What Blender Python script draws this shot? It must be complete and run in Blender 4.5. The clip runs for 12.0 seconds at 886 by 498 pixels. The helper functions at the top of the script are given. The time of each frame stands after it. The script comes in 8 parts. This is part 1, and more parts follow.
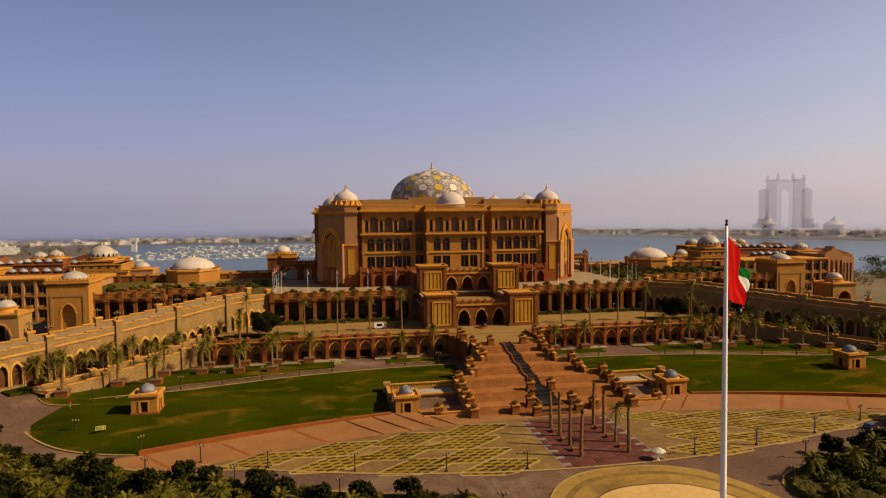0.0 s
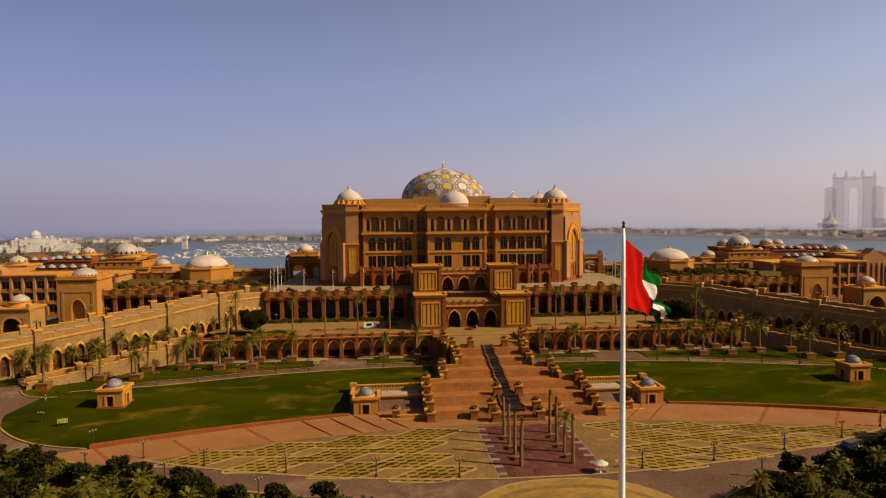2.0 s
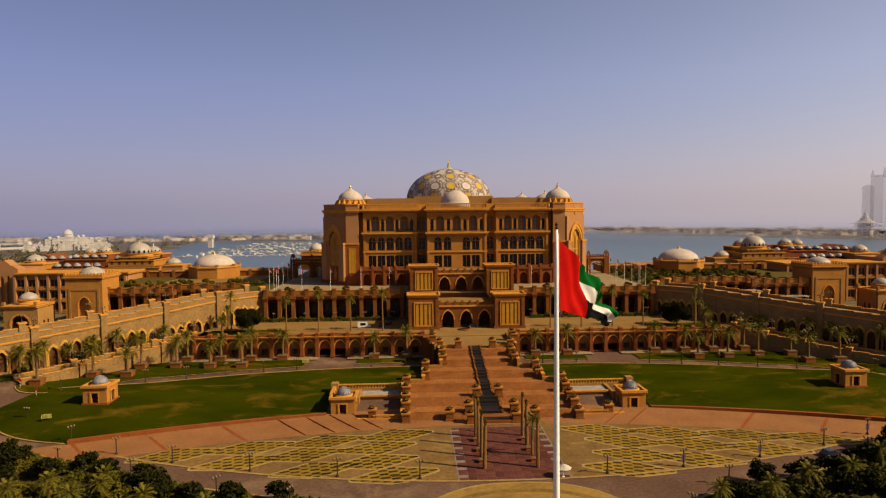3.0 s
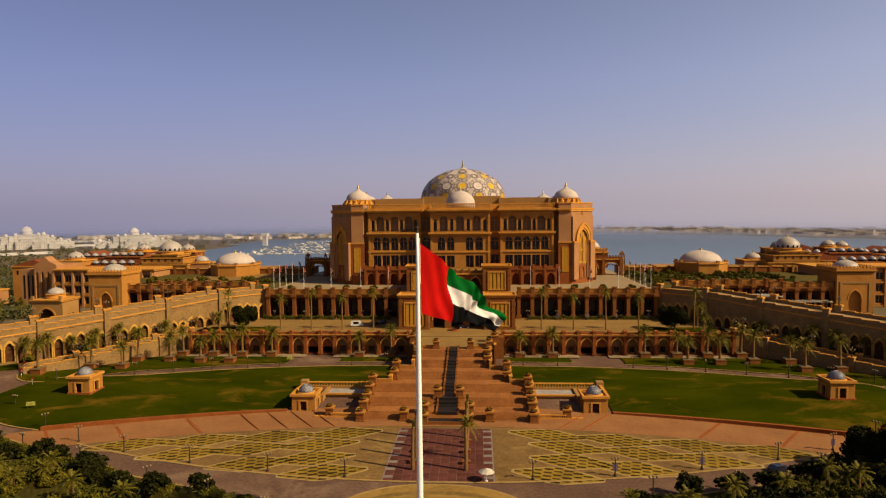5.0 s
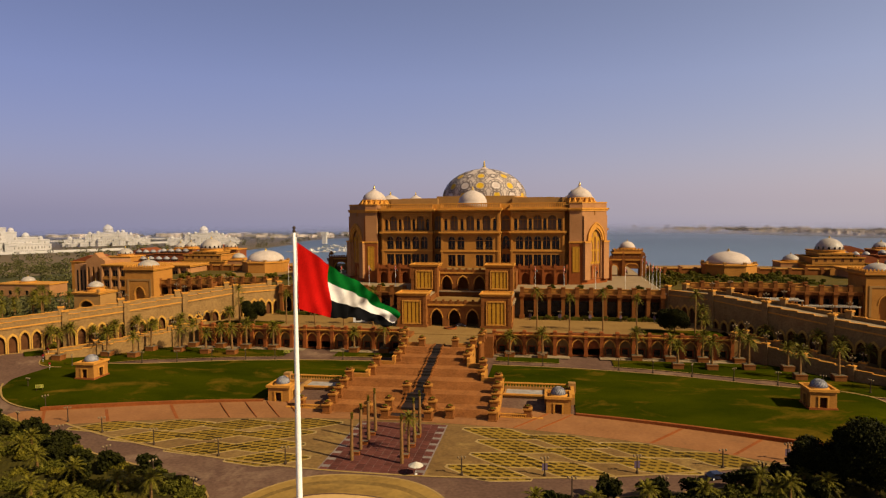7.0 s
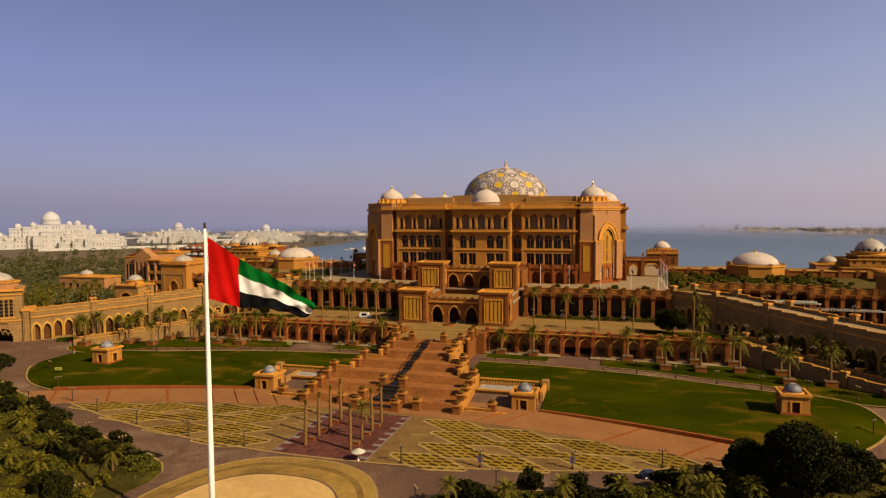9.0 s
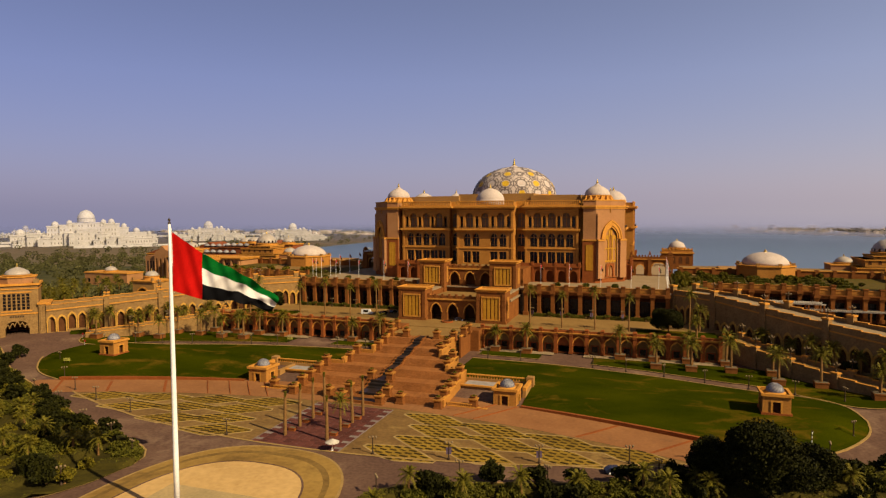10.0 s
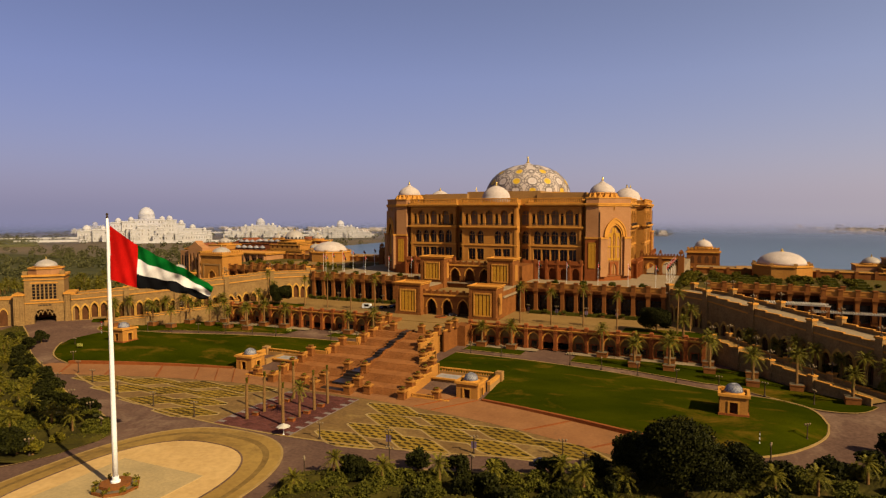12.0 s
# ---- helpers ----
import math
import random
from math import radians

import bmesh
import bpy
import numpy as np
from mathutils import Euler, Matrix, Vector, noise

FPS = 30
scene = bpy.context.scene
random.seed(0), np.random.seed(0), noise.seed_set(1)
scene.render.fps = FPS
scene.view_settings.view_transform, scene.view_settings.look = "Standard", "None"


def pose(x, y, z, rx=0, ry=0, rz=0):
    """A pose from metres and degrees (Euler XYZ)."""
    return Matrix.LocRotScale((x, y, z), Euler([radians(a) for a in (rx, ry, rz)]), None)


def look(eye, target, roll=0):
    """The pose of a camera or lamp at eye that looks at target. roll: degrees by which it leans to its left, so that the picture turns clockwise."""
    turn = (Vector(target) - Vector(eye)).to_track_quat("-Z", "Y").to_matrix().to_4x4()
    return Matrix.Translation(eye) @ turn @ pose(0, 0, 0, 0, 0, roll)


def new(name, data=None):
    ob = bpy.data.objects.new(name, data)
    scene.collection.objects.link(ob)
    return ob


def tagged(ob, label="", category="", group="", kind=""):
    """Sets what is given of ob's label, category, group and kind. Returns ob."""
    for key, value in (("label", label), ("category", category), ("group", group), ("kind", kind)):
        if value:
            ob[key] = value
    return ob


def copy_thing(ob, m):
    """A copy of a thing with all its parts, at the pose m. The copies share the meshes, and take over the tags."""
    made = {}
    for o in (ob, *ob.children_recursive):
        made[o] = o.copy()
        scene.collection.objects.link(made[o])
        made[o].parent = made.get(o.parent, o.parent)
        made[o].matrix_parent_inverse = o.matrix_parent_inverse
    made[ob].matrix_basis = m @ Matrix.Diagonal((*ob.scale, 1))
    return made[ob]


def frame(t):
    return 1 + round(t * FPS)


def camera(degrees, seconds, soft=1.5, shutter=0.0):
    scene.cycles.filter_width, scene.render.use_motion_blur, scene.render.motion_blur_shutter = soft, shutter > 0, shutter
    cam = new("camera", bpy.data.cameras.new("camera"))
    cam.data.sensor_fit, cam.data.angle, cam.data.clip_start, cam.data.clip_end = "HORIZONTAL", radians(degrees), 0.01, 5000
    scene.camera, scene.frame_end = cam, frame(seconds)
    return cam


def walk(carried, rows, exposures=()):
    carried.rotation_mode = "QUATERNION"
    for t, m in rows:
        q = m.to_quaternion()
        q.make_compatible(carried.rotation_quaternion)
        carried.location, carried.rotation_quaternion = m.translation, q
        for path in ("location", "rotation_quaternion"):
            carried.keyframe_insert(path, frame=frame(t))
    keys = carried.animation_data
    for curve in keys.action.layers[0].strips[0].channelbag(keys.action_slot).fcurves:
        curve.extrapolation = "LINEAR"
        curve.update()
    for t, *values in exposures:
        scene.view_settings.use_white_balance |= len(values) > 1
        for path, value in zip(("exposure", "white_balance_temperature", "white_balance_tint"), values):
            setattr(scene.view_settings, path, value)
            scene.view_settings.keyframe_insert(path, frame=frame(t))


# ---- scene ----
cam = camera(70.7, 12.0, soft=1.25)
PATH = [
    (0, (-63.127, -2.653, 56.593), (-62.7687, -0.6878, 56.4890), -0.63),
    (0.5, (-56.493, -2.695, 56.621), (-56.1803, -0.7223, 56.5153), -0.64),
    (1, (-49.754, -2.717, 56.618), (-49.4840, -0.7380, 56.5118), -0.60),
    (1.5, (-42.680, -2.882, 56.584), (-42.4548, -0.8974, 56.4780), -0.60),
    (2, (-35.821, -3.089, 56.683), (-35.6377, -1.0998, 56.5765), -0.53),
    (2.5, (-28.385, -3.319, 56.739), (-28.2483, -1.3261, 56.6319), -0.56),
    (3, (-20.988, -3.417, 56.868), (-20.8984, -1.4216, 56.7597), -0.56),
    (5, (9.016, -3.873, 57.278), (8.9033, -1.8792, 57.1681), -0.52),
    (5.5, (16.764, -3.953, 57.336), (16.5943, -1.9631, 57.2255), -0.50),
    (6, (24.432, -4.029, 57.264), (24.2070, -2.0450, 57.1538), -0.49),
    (6.5, (32.034, -4.110, 57.201), (31.7523, -2.1326, 57.0917), -0.44),
    (7, (39.438, -4.176, 57.267), (39.1019, -2.2080, 57.1562), -0.45),
    (9, (68.270, -3.168, 56.820), (67.7238, -1.2472, 56.7084), -0.33),
    (9.5, (75.336, -2.616, 56.522), (74.7425, -0.7093, 56.4103), -0.27),
    (10, (82.283, -2.019, 56.271), (81.6431, -0.1270, 56.1579), -0.20),
    (10.5, (89.263, -1.019, 56.055), (88.5774, 0.8565, 55.9407), -0.17),
    (11, (95.833, 0.062, 56.008), (95.1058, 1.9213, 55.8923), -0.07),
    (11.5, (102.600, 1.512, 55.814), (101.8306, 3.3542, 55.6977), -0.00),
    (12, (109.363, 3.454, 55.758), (108.5526, 5.2783, 55.6394), -0.04),
]
walk(cam, [(t, look(eye, target, roll)) for t, eye, target, roll in PATH], [(0, 0.633), (12, 0.633)])

# ---- world and sun ----
SUN_DIR = Vector((0.945, -0.325, 0.0)).normalized()   # towards the sun, level part
SUN_ELEV = radians(37)
to_sun = SUN_DIR * math.cos(SUN_ELEV) + Vector((0, 0, math.sin(SUN_ELEV)))
world = bpy.data.worlds.new("world")
scene.world = world
world.use_nodes = True
wn = world.node_tree
sky = wn.nodes.new("ShaderNodeTexSky")
sky.sky_type = "NISHITA"
sky.sun_disc = False
sky.sun_elevation = SUN_ELEV
sky.sun_rotation = math.atan2(SUN_DIR.x, SUN_DIR.y)
sky.air_density = 1.0
sky.dust_density = 1.0
sky.ozone_density = 3.0
def sky_mix(blend, a_, b_, fac=1.0):
    n = wn.nodes.new("ShaderNodeMix")
    n.data_type, n.blend_type = "RGBA", blend
    for sock, v in (("Factor", fac), ("A", a_), ("B", b_)):
        if isinstance(v, bpy.types.NodeSocket):
            wn.links.new(v, n.inputs[sock])
        else:
            n.inputs[sock].default_value = v
    return n.outputs["Result"]


def sky_math(op, a_, b_=0.0):
    n = wn.nodes.new("ShaderNodeMath")
    n.operation = op
    for i, v in enumerate((a_, b_)):
        if isinstance(v, bpy.types.NodeSocket):
            wn.links.new(v, n.inputs[i])
        else:
            n.inputs[i].default_value = v
    return n.outputs[0]


# dusty air: a violet cast, a warm veil low down, and a broad glow towards the sun
sky_co = wn.nodes.new("ShaderNodeTexCoord")
sky_sep = wn.nodes.new("ShaderNodeSeparateXYZ")
wn.links.new(sky_co.outputs["Generated"], sky_sep.inputs[0])
veil = sky_math("EXPONENT", sky_math("MULTIPLY", sky_math("ABSOLUTE", sky_sep.outputs["Z"]), -12.5))
dust = sky_math("EXPONENT", sky_math("MULTIPLY", sky_math("ABSOLUTE", sky_sep.outputs["Z"]), -14.0))
high = sky_math("EXPONENT", sky_math("MULTIPLY", sky_math("MAXIMUM", sky_math("SUBTRACT", sky_sep.outputs["Z"], 0.2), 0.0), -3.0))   # thinner air overhead
sun_dot = wn.nodes.new("ShaderNodeVectorMath")
sun_dot.operation = "DOT_PRODUCT"
wn.links.new(sky_co.outputs["Generated"], sun_dot.inputs[0])
sun_dot.inputs[1].default_value = to_sun
glow = wn.nodes.new("ShaderNodeMapRange")
glow.inputs["From Min"].default_value, glow.inputs["From Max"].default_value = -0.8, 0.5
wn.links.new(sun_dot.outputs["Value"], glow.inputs["Value"])
air = sky_mix("ADD", sky_mix("MULTIPLY", sky.outputs["Color"], (0.82, 0.56, 0.50, 1)), sky_mix("MULTIPLY", (1.0, 1.48, 3.4, 1), high))
air = sky_mix("ADD", air, sky_mix("MIX", (0, 0, 0, 1), (0.30, 0.34, 0.10, 1), veil))
air = sky_mix("MIX", air, (4.25, 3.9, 4.75, 1), sky_math("MULTIPLY", dust, 0.85))
air = sky_mix("MULTIPLY", air, sky_mix("MIX", (0.74, 0.77, 0.94, 1), (1.74, 1.60, 1.26, 1), glow.outputs["Result"]))
wn.links.new(air, wn.nodes["Background"].inputs["Color"])
wn.nodes["Background"].inputs["Strength"].default_value = 0.0516
lamp = bpy.data.lights.new("sun", "SUN")
lamp.energy = 5.0
lamp.angle = radians(0.5)
lamp.color = (1.0, 0.815, 0.505)
sun = new("sun", lamp)
sun.matrix_world = look(to_sun * 300, (0, 0, 0))


# ---- materials ----
def mat(name, col, col2=None, rough=0.85, scale=0.5, fine=6.0, var=0.35, bump=0.15, metal=0.0, courses=None, spec=0.06, stretch=(1, 1, 1), islands=0.0, worn=None, speckle=0.55):
    """A surface with two scales of variation, a fine bump and, where given, faint stone courses (length, height)."""
    m = bpy.data.materials.new(name)
    m.use_nodes = True
    nt = m.node_tree
    b = nt.nodes["Principled BSDF"]
    link = nt.links.new
    co = nt.nodes.new("ShaderNodeTexCoord")
    mp = nt.nodes.new("ShaderNodeMapping")
    mp.inputs["Scale"].default_value = stretch
    link(co.outputs["Object"], mp.inputs["Vector"])
    big = nt.nodes.new("ShaderNodeTexNoise")
    big.inputs["Scale"].default_value = scale
    big.inputs["Detail"].default_value = 5
    big.inputs["Roughness"].default_value = 0.6
    small = nt.nodes.new("ShaderNodeTexNoise")
    small.inputs["Scale"].default_value = fine
    small.inputs["Detail"].default_value = 4
    for n in (big, small):
        link(mp.outputs["Vector"], n.inputs["Vector"])
    ramp = nt.nodes.new("ShaderNodeValToRGB")
    ramp.color_ramp.elements[0].position = 0.32
    ramp.color_ramp.elements[1].position = 0.68
    col2 = col2 or tuple(c * (1 - var) for c in col)
    ramp.color_ramp.elements[0].color = (*col2, 1)
    ramp.color_ramp.elements[1].color = (*col, 1)
    link(big.outputs["Fac"], ramp.inputs["Fac"])
    base_out = ramp.outputs["Color"]
    if worn:   # (colour, scale, how much of the surface)
        wno = nt.nodes.new("ShaderNodeTexNoise")
        wno.inputs["Scale"].default_value = worn[1]
        wno.inputs["Detail"].default_value = 6
        wno.inputs["Roughness"].default_value = 0.65
        wno.inputs["Distortion"].default_value = 0.6
        link(mp.outputs["Vector"], wno.inputs["Vector"])
        wr = nt.nodes.new("ShaderNodeMapRange")
        wr.inputs["From Min"].default_value, wr.inputs["From Max"].default_value = worn[2], worn[2] + 0.16
        link(wno.outputs["Fac"], wr.inputs["Value"])
        wm = nt.nodes.new("ShaderNodeMix")
        wm.data_type = "RGBA"
        link(wr.outputs["Result"], wm.inputs["Factor"])
        link(base_out, wm.inputs["A"])
        wm.inputs["B"].default_value = (*worn[0], 1)
        base_out = wm.outputs["Result"]
    grain = nt.nodes.new("ShaderNodeMix")
    grain.data_type, grain.blend_type = "RGBA", "MULTIPLY"
    grain.inputs["Factor"].default_value = speckle
    link(base_out, grain.inputs["A"])
    gr = nt.nodes.new("ShaderNodeMapRange")
    gr.inputs["From Min"].default_value, gr.inputs["From Max"].default_value = 0.3, 0.7
    gr.inputs["To Min"].default_value, gr.inputs["To Max"].default_value = 0.6, 1.25
    link(small.outputs["Fac"], gr.inputs["Value"])
    link(gr.outputs["Result"], grain.inputs["B"])
    out = grain.outputs["Result"]
    height = small.outputs["Fac"]
    if courses:
        sep = nt.nodes.new("ShaderNodeSeparateXYZ")
        link(co.outputs["Object"], sep.inputs[0])
        add = nt.nodes.new("ShaderNodeMath")
        link(sep.outputs["X"], add.inputs[0])
        link(sep.outputs["Y"], add.inputs[1])
        com = nt.nodes.new("ShaderNodeCombineXYZ")
        link(add.outputs[0], com.inputs["X"])
        link(sep.outputs["Z"], com.inputs["Y"])
        br = nt.nodes.new("ShaderNodeTexBrick")
        br.inputs["Scale"].default_value = 1.0
        br.inputs["Brick Width"].default_value, br.inputs["Row Height"].default_value = courses
        br.inputs["Mortar Size"].default_value = 0.03
        br.inputs["Color1"].default_value = (1, 1, 1, 1)
        br.inputs["Color2"].default_value = (0.92, 0.9, 0.88, 1)
        br.inputs["Mortar"].default_value = (0.8, 0.77, 0.74, 1)
        link(com.outputs[0], br.inputs["Vector"])
        mul = nt.nodes.new("ShaderNodeMix")
        mul.data_type, mul.blend_type = "RGBA", "MULTIPLY"
        mul.inputs["Factor"].default_value = 0.7
        link(out, mul.inputs["A"])
        link(br.outputs["Color"], mul.inputs["B"])
        out = mul.outputs["Result"]
    if islands:
        geo = nt.nodes.new("ShaderNodeNewGeometry")
        oi = nt.nodes.new("ShaderNodeObjectInfo")
        s = nt.nodes.new("ShaderNodeMath")
        link(geo.outputs["Random Per Island"], s.inputs[0])
        link(oi.outputs["Random"], s.inputs[1])
        fr = nt.nodes.new("ShaderNodeMath")
        fr.operation = "FRACT"
        link(s.outputs[0], fr.inputs[0])
        mr = nt.nodes.new("ShaderNodeMapRange")
        mr.inputs["To Min"].default_value, mr.inputs["To Max"].default_value = 1 - islands, 1 + islands
        link(fr.outputs[0], mr.inputs["Value"])
        mi = nt.nodes.new("ShaderNodeMix")
        mi.data_type, mi.blend_type = "RGBA", "MULTIPLY"
        mi.inputs["Factor"].default_value = 1.0
        link(out, mi.inputs["A"])
        link(mr.outputs["Result"], mi.inputs["B"])
        out = mi.outputs["Result"]
    link(out, b.inputs["Base Color"])
    b.inputs["Roughness"].default_value = rough
    b.inputs["Metallic"].default_value = metal
    b.inputs["Specular IOR Level"].default_value = spec
    if bump:
        bp = nt.nodes.new("ShaderNodeBump")
        bp.inputs["Strength"].default_value = bump
        bp.inputs["Distance"].default_value = 0.1
        link(height, bp.inputs["Height"])
        link(bp.outputs["Normal"], b.inputs["Normal"])
    return m


def hazed(m, near=700.0, reach=1100.0):
    """Puts haze into a material: what stands far out turns clear and shows the sky, by its distance from the flagpole.
    """
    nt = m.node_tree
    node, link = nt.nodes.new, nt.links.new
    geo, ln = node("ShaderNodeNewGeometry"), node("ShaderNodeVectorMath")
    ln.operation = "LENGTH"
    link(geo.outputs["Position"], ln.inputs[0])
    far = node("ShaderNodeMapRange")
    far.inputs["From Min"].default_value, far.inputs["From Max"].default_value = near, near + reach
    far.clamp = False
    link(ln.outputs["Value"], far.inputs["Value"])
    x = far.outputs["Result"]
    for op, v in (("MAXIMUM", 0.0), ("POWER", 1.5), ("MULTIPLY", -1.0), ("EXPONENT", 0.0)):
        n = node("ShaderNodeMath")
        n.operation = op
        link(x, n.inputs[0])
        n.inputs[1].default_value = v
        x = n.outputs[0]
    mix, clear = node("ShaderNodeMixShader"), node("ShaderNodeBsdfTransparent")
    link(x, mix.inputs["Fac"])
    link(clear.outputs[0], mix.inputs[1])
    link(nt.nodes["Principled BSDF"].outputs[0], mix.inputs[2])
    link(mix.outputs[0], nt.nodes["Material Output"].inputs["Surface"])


STONE = mat("sandstone_render", (0.352, 0.155, 0.031), (0.272, 0.114, 0.022), scale=0.12, fine=2.5, courses=(1.6, 0.6), speckle=0.4)
STONE_RED = mat("red_sandstone", (0.2279, 0.06708, 0.01634), (0.172, 0.04816, 0.01247), scale=0.15, fine=2.5, courses=(1.4, 0.55))
STONE_TAN = mat("tan_sandstone", (0.2861, 0.1557, 0.05071), (0.235, 0.1217, 0.03738), scale=0.1, fine=2.0, courses=(1.8, 0.7), speckle=0.28)
STONE_PINK = mat("pink_sandstone", (0.3195, 0.1548, 0.06426), (0.2684, 0.1256, 0.04966), scale=0.12, fine=2.0, courses=(1.8, 0.7), speckle=0.35)
TRIM = mat("orange_stone_trim", (0.455, 0.203, 0.034), (0.37, 0.158, 0.026), scale=0.3, fine=3.0)
GOLD_PANEL = mat("gold_tile_panel", (0.4014, 0.2007, 0.01845), (0.3246, 0.1505, 0.01476), rough=0.5, scale=0.8, fine=5)
GOLD = mat("gilded_metal", (0.688, 0.4472, 0.1032), rough=0.3, metal=0.9, scale=1.0)
DOME_PALE = mat("pale_dome_plaster", (0.425, 0.348, 0.298), (0.345, 0.282, 0.242), rough=0.55, scale=0.3, fine=3)
DOME_GLOSS = mat("glazed_dome_tile", (0.43, 0.36, 0.315), (0.36, 0.30, 0.265), rough=0.28, scale=0.4, spec=0.6)
DOME_TILE = mat("small_dome_blue_grey_tile", (0.086, 0.086, 0.1161), (0.0516, 0.0516, 0.0731), rough=0.5, scale=1.5, spec=0.3, islands=0.35)
DOME_LINE = mat("bronze_dome_strapwork", (0.150, 0.118, 0.106), rough=0.5, scale=1.0)
DOME_STAR = mat("yellow_dome_star", (0.516, 0.3182, 0.0258), rough=0.4, scale=1.0)
DARK_GLASS = mat("dark_window_glass", (0.01476, 0.009391, 0.006708), rough=0.25, spec=0.3, bump=0.0, var=0.5)
# backs of recesses: their shade is put into this dark colour
SHADE_WALL = mat("shade_dark_recess_wall", (0.09125, 0.03541, 0.01288), scale=0.4)
TERRACE = mat("terrace_paving", (0.2395, 0.1711, 0.0983), (0.201, 0.1411, 0.077), scale=0.15, fine=2.0)
TERRACE_TAN = mat("forecourt_paving", (0.2107, 0.1221, 0.0387), (0.1677, 0.09374, 0.02924), scale=0.12, fine=2.0)
ROAD = mat("asphalt_road", (0.1204, 0.0688, 0.04472), (0.0774, 0.043, 0.03096), scale=0.05, fine=1.2, rough=0.9, spec=0.02, worn=((0.172, 0.1075, 0.0688), 0.05, 0.53))
SOIL = mat("dry_sandy_ground", (0.1419, 0.0989, 0.0602), (0.0903, 0.0731, 0.043), scale=0.01, fine=0.2)
PINK_PAVE = mat("pink_paving", (0.2279, 0.1015, 0.03784), (0.1806, 0.0774, 0.02838), scale=0.1, fine=1.2, speckle=0.3, worn=((0.1543, 0.07043, 0.02884), 0.12, 0.58))
MOSAIC = mat("sandy_paver", (0.1677, 0.09632, 0.03096), (0.1101, 0.06106, 0.0215), scale=0.12, fine=1.0, worn=((0.215, 0.1333, 0.04128), 0.09, 0.54))
DRY_GRASS = mat("dry_yellow_grass", (0.2193, 0.1333, 0.0172), (0.1462, 0.086, 0.01118), scale=0.2, fine=3.0, islands=0.15)
DARK_GRASS = mat("dark_grass_cell", (0.0473, 0.02752, 0.00516), (0.02236, 0.01376, 0.00258), scale=0.5, fine=4.0, islands=0.45)
BRICK_RED = mat("red_brick_paver", (0.0989, 0.03268, 0.02322), (0.06708, 0.02322, 0.01806), scale=0.3, fine=3.0, islands=0.25)
GREY_PAVE = mat("pale_grey_paver", (0.1972, 0.1529, 0.1328), scale=0.4)
SAND = mat("sand_bed", (0.4472, 0.2838, 0.1075), (0.3784, 0.2322, 0.08428), scale=0.05, fine=0.8, speckle=0.3, worn=((0.3182, 0.1892, 0.0602), 0.12, 0.58))
SAND_DARK = mat("planted_sand_ring", (0.258, 0.1548, 0.0387), (0.1892, 0.1075, 0.0258), scale=0.05, fine=0.9, speckle=0.35, worn=((0.1118, 0.0645, 0.01892), 0.06, 0.52))
SAGE = mat("grey_green_paving", (0.344, 0.2408, 0.1075), (0.2666, 0.1935, 0.0903), scale=0.2, fine=1.5, speckle=0.3)
LAWN = mat("mown_lawn", (0.03311, 0.03569, 0.000817), (0.0129, 0.01892, 0.0005332), scale=0.03, fine=3.0, rough=0.95, spec=0.0, worn=((0.0989, 0.05676, 0.00602), 0.045, 0.535), stretch=(1, 2.0, 1))
LAWN_DRY = mat("worn_lawn_patch", (0.0903, 0.05848, 0.01204), (0.05332, 0.043, 0.00688), scale=0.4, fine=3.0, rough=0.95)
KERB = mat("kerb_stone", (0.2924, 0.1849, 0.0645), (0.215, 0.1333, 0.043), scale=0.4)
STAIR = mat("stair_stone", (0.262, 0.101, 0.028), (0.182, 0.067, 0.0185), scale=0.2, fine=1.5, worn=((0.1275, 0.04696, 0.01811), 0.16, 0.58))
WATER_DARK = mat("wet_black_cascade", (0.0172, 0.0129, 0.01118), rough=0.35, spec=0.3, scale=0.6)
POOL = mat("pale_basin_floor", (0.2924, 0.258, 0.2322), scale=0.4)
FOLIAGE = mat("dark_foliage", (0.01978, 0.01892, 0.001978), (0.00817, 0.008944, 0.001118), scale=0.5, rough=0.7, islands=0.45, bump=0)
FOLIAGE_LIGHT = mat("yellow_green_foliage", (0.1204, 0.09288, 0.00688), (0.05848, 0.04988, 0.0043), scale=0.5, rough=0.7, islands=0.4, bump=0)
HEDGE = mat("clipped_hedge", (0.0817, 0.07138, 0.00688), (0.0387, 0.03784, 0.0043), scale=0.6, rough=0.8, islands=0.35, bump=0.3)
PALM_LEAF = mat("palm_frond", (0.120, 0.097, 0.0085), (0.060, 0.051, 0.0055), scale=0.6, rough=0.6, islands=0.35, bump=0)
TRUNK = mat("palm_trunk", (0.1825, 0.09563, 0.0322), (0.1288, 0.06655, 0.02147), scale=2.0, fine=9, bump=0.5)
WOOD_FAR = mat("far_woodland", (0.0817, 0.07396, 0.02666), (0.03784, 0.03784, 0.0129), scale=0.05, rough=0.9, islands=0.35, bump=0)
RAMP_STONE = mat("pebbled_tan_render", (0.2322, 0.1359, 0.04988), (0.1763, 0.1006, 0.03612), scale=0.25, fine=1.6, courses=(2.4, 0.8), speckle=0.6, bump=0.5)
RAMP_TRIM = mat("golden_arch_stone", (0.43, 0.2322, 0.0473), (0.344, 0.1806, 0.0344), scale=0.4, fine=3.0)
DOME_SMALL = mat("small_blue_grey_dome", (0.258, 0.2365, 0.2322), (0.172, 0.1591, 0.1634), rough=0.45, scale=1.0, spec=0.25, islands=0.3)
TRACK = mat("worn_sand_track", (0.1204, 0.0688, 0.01892), (0.172, 0.1032, 0.02838), scale=0.12, fine=1.0)
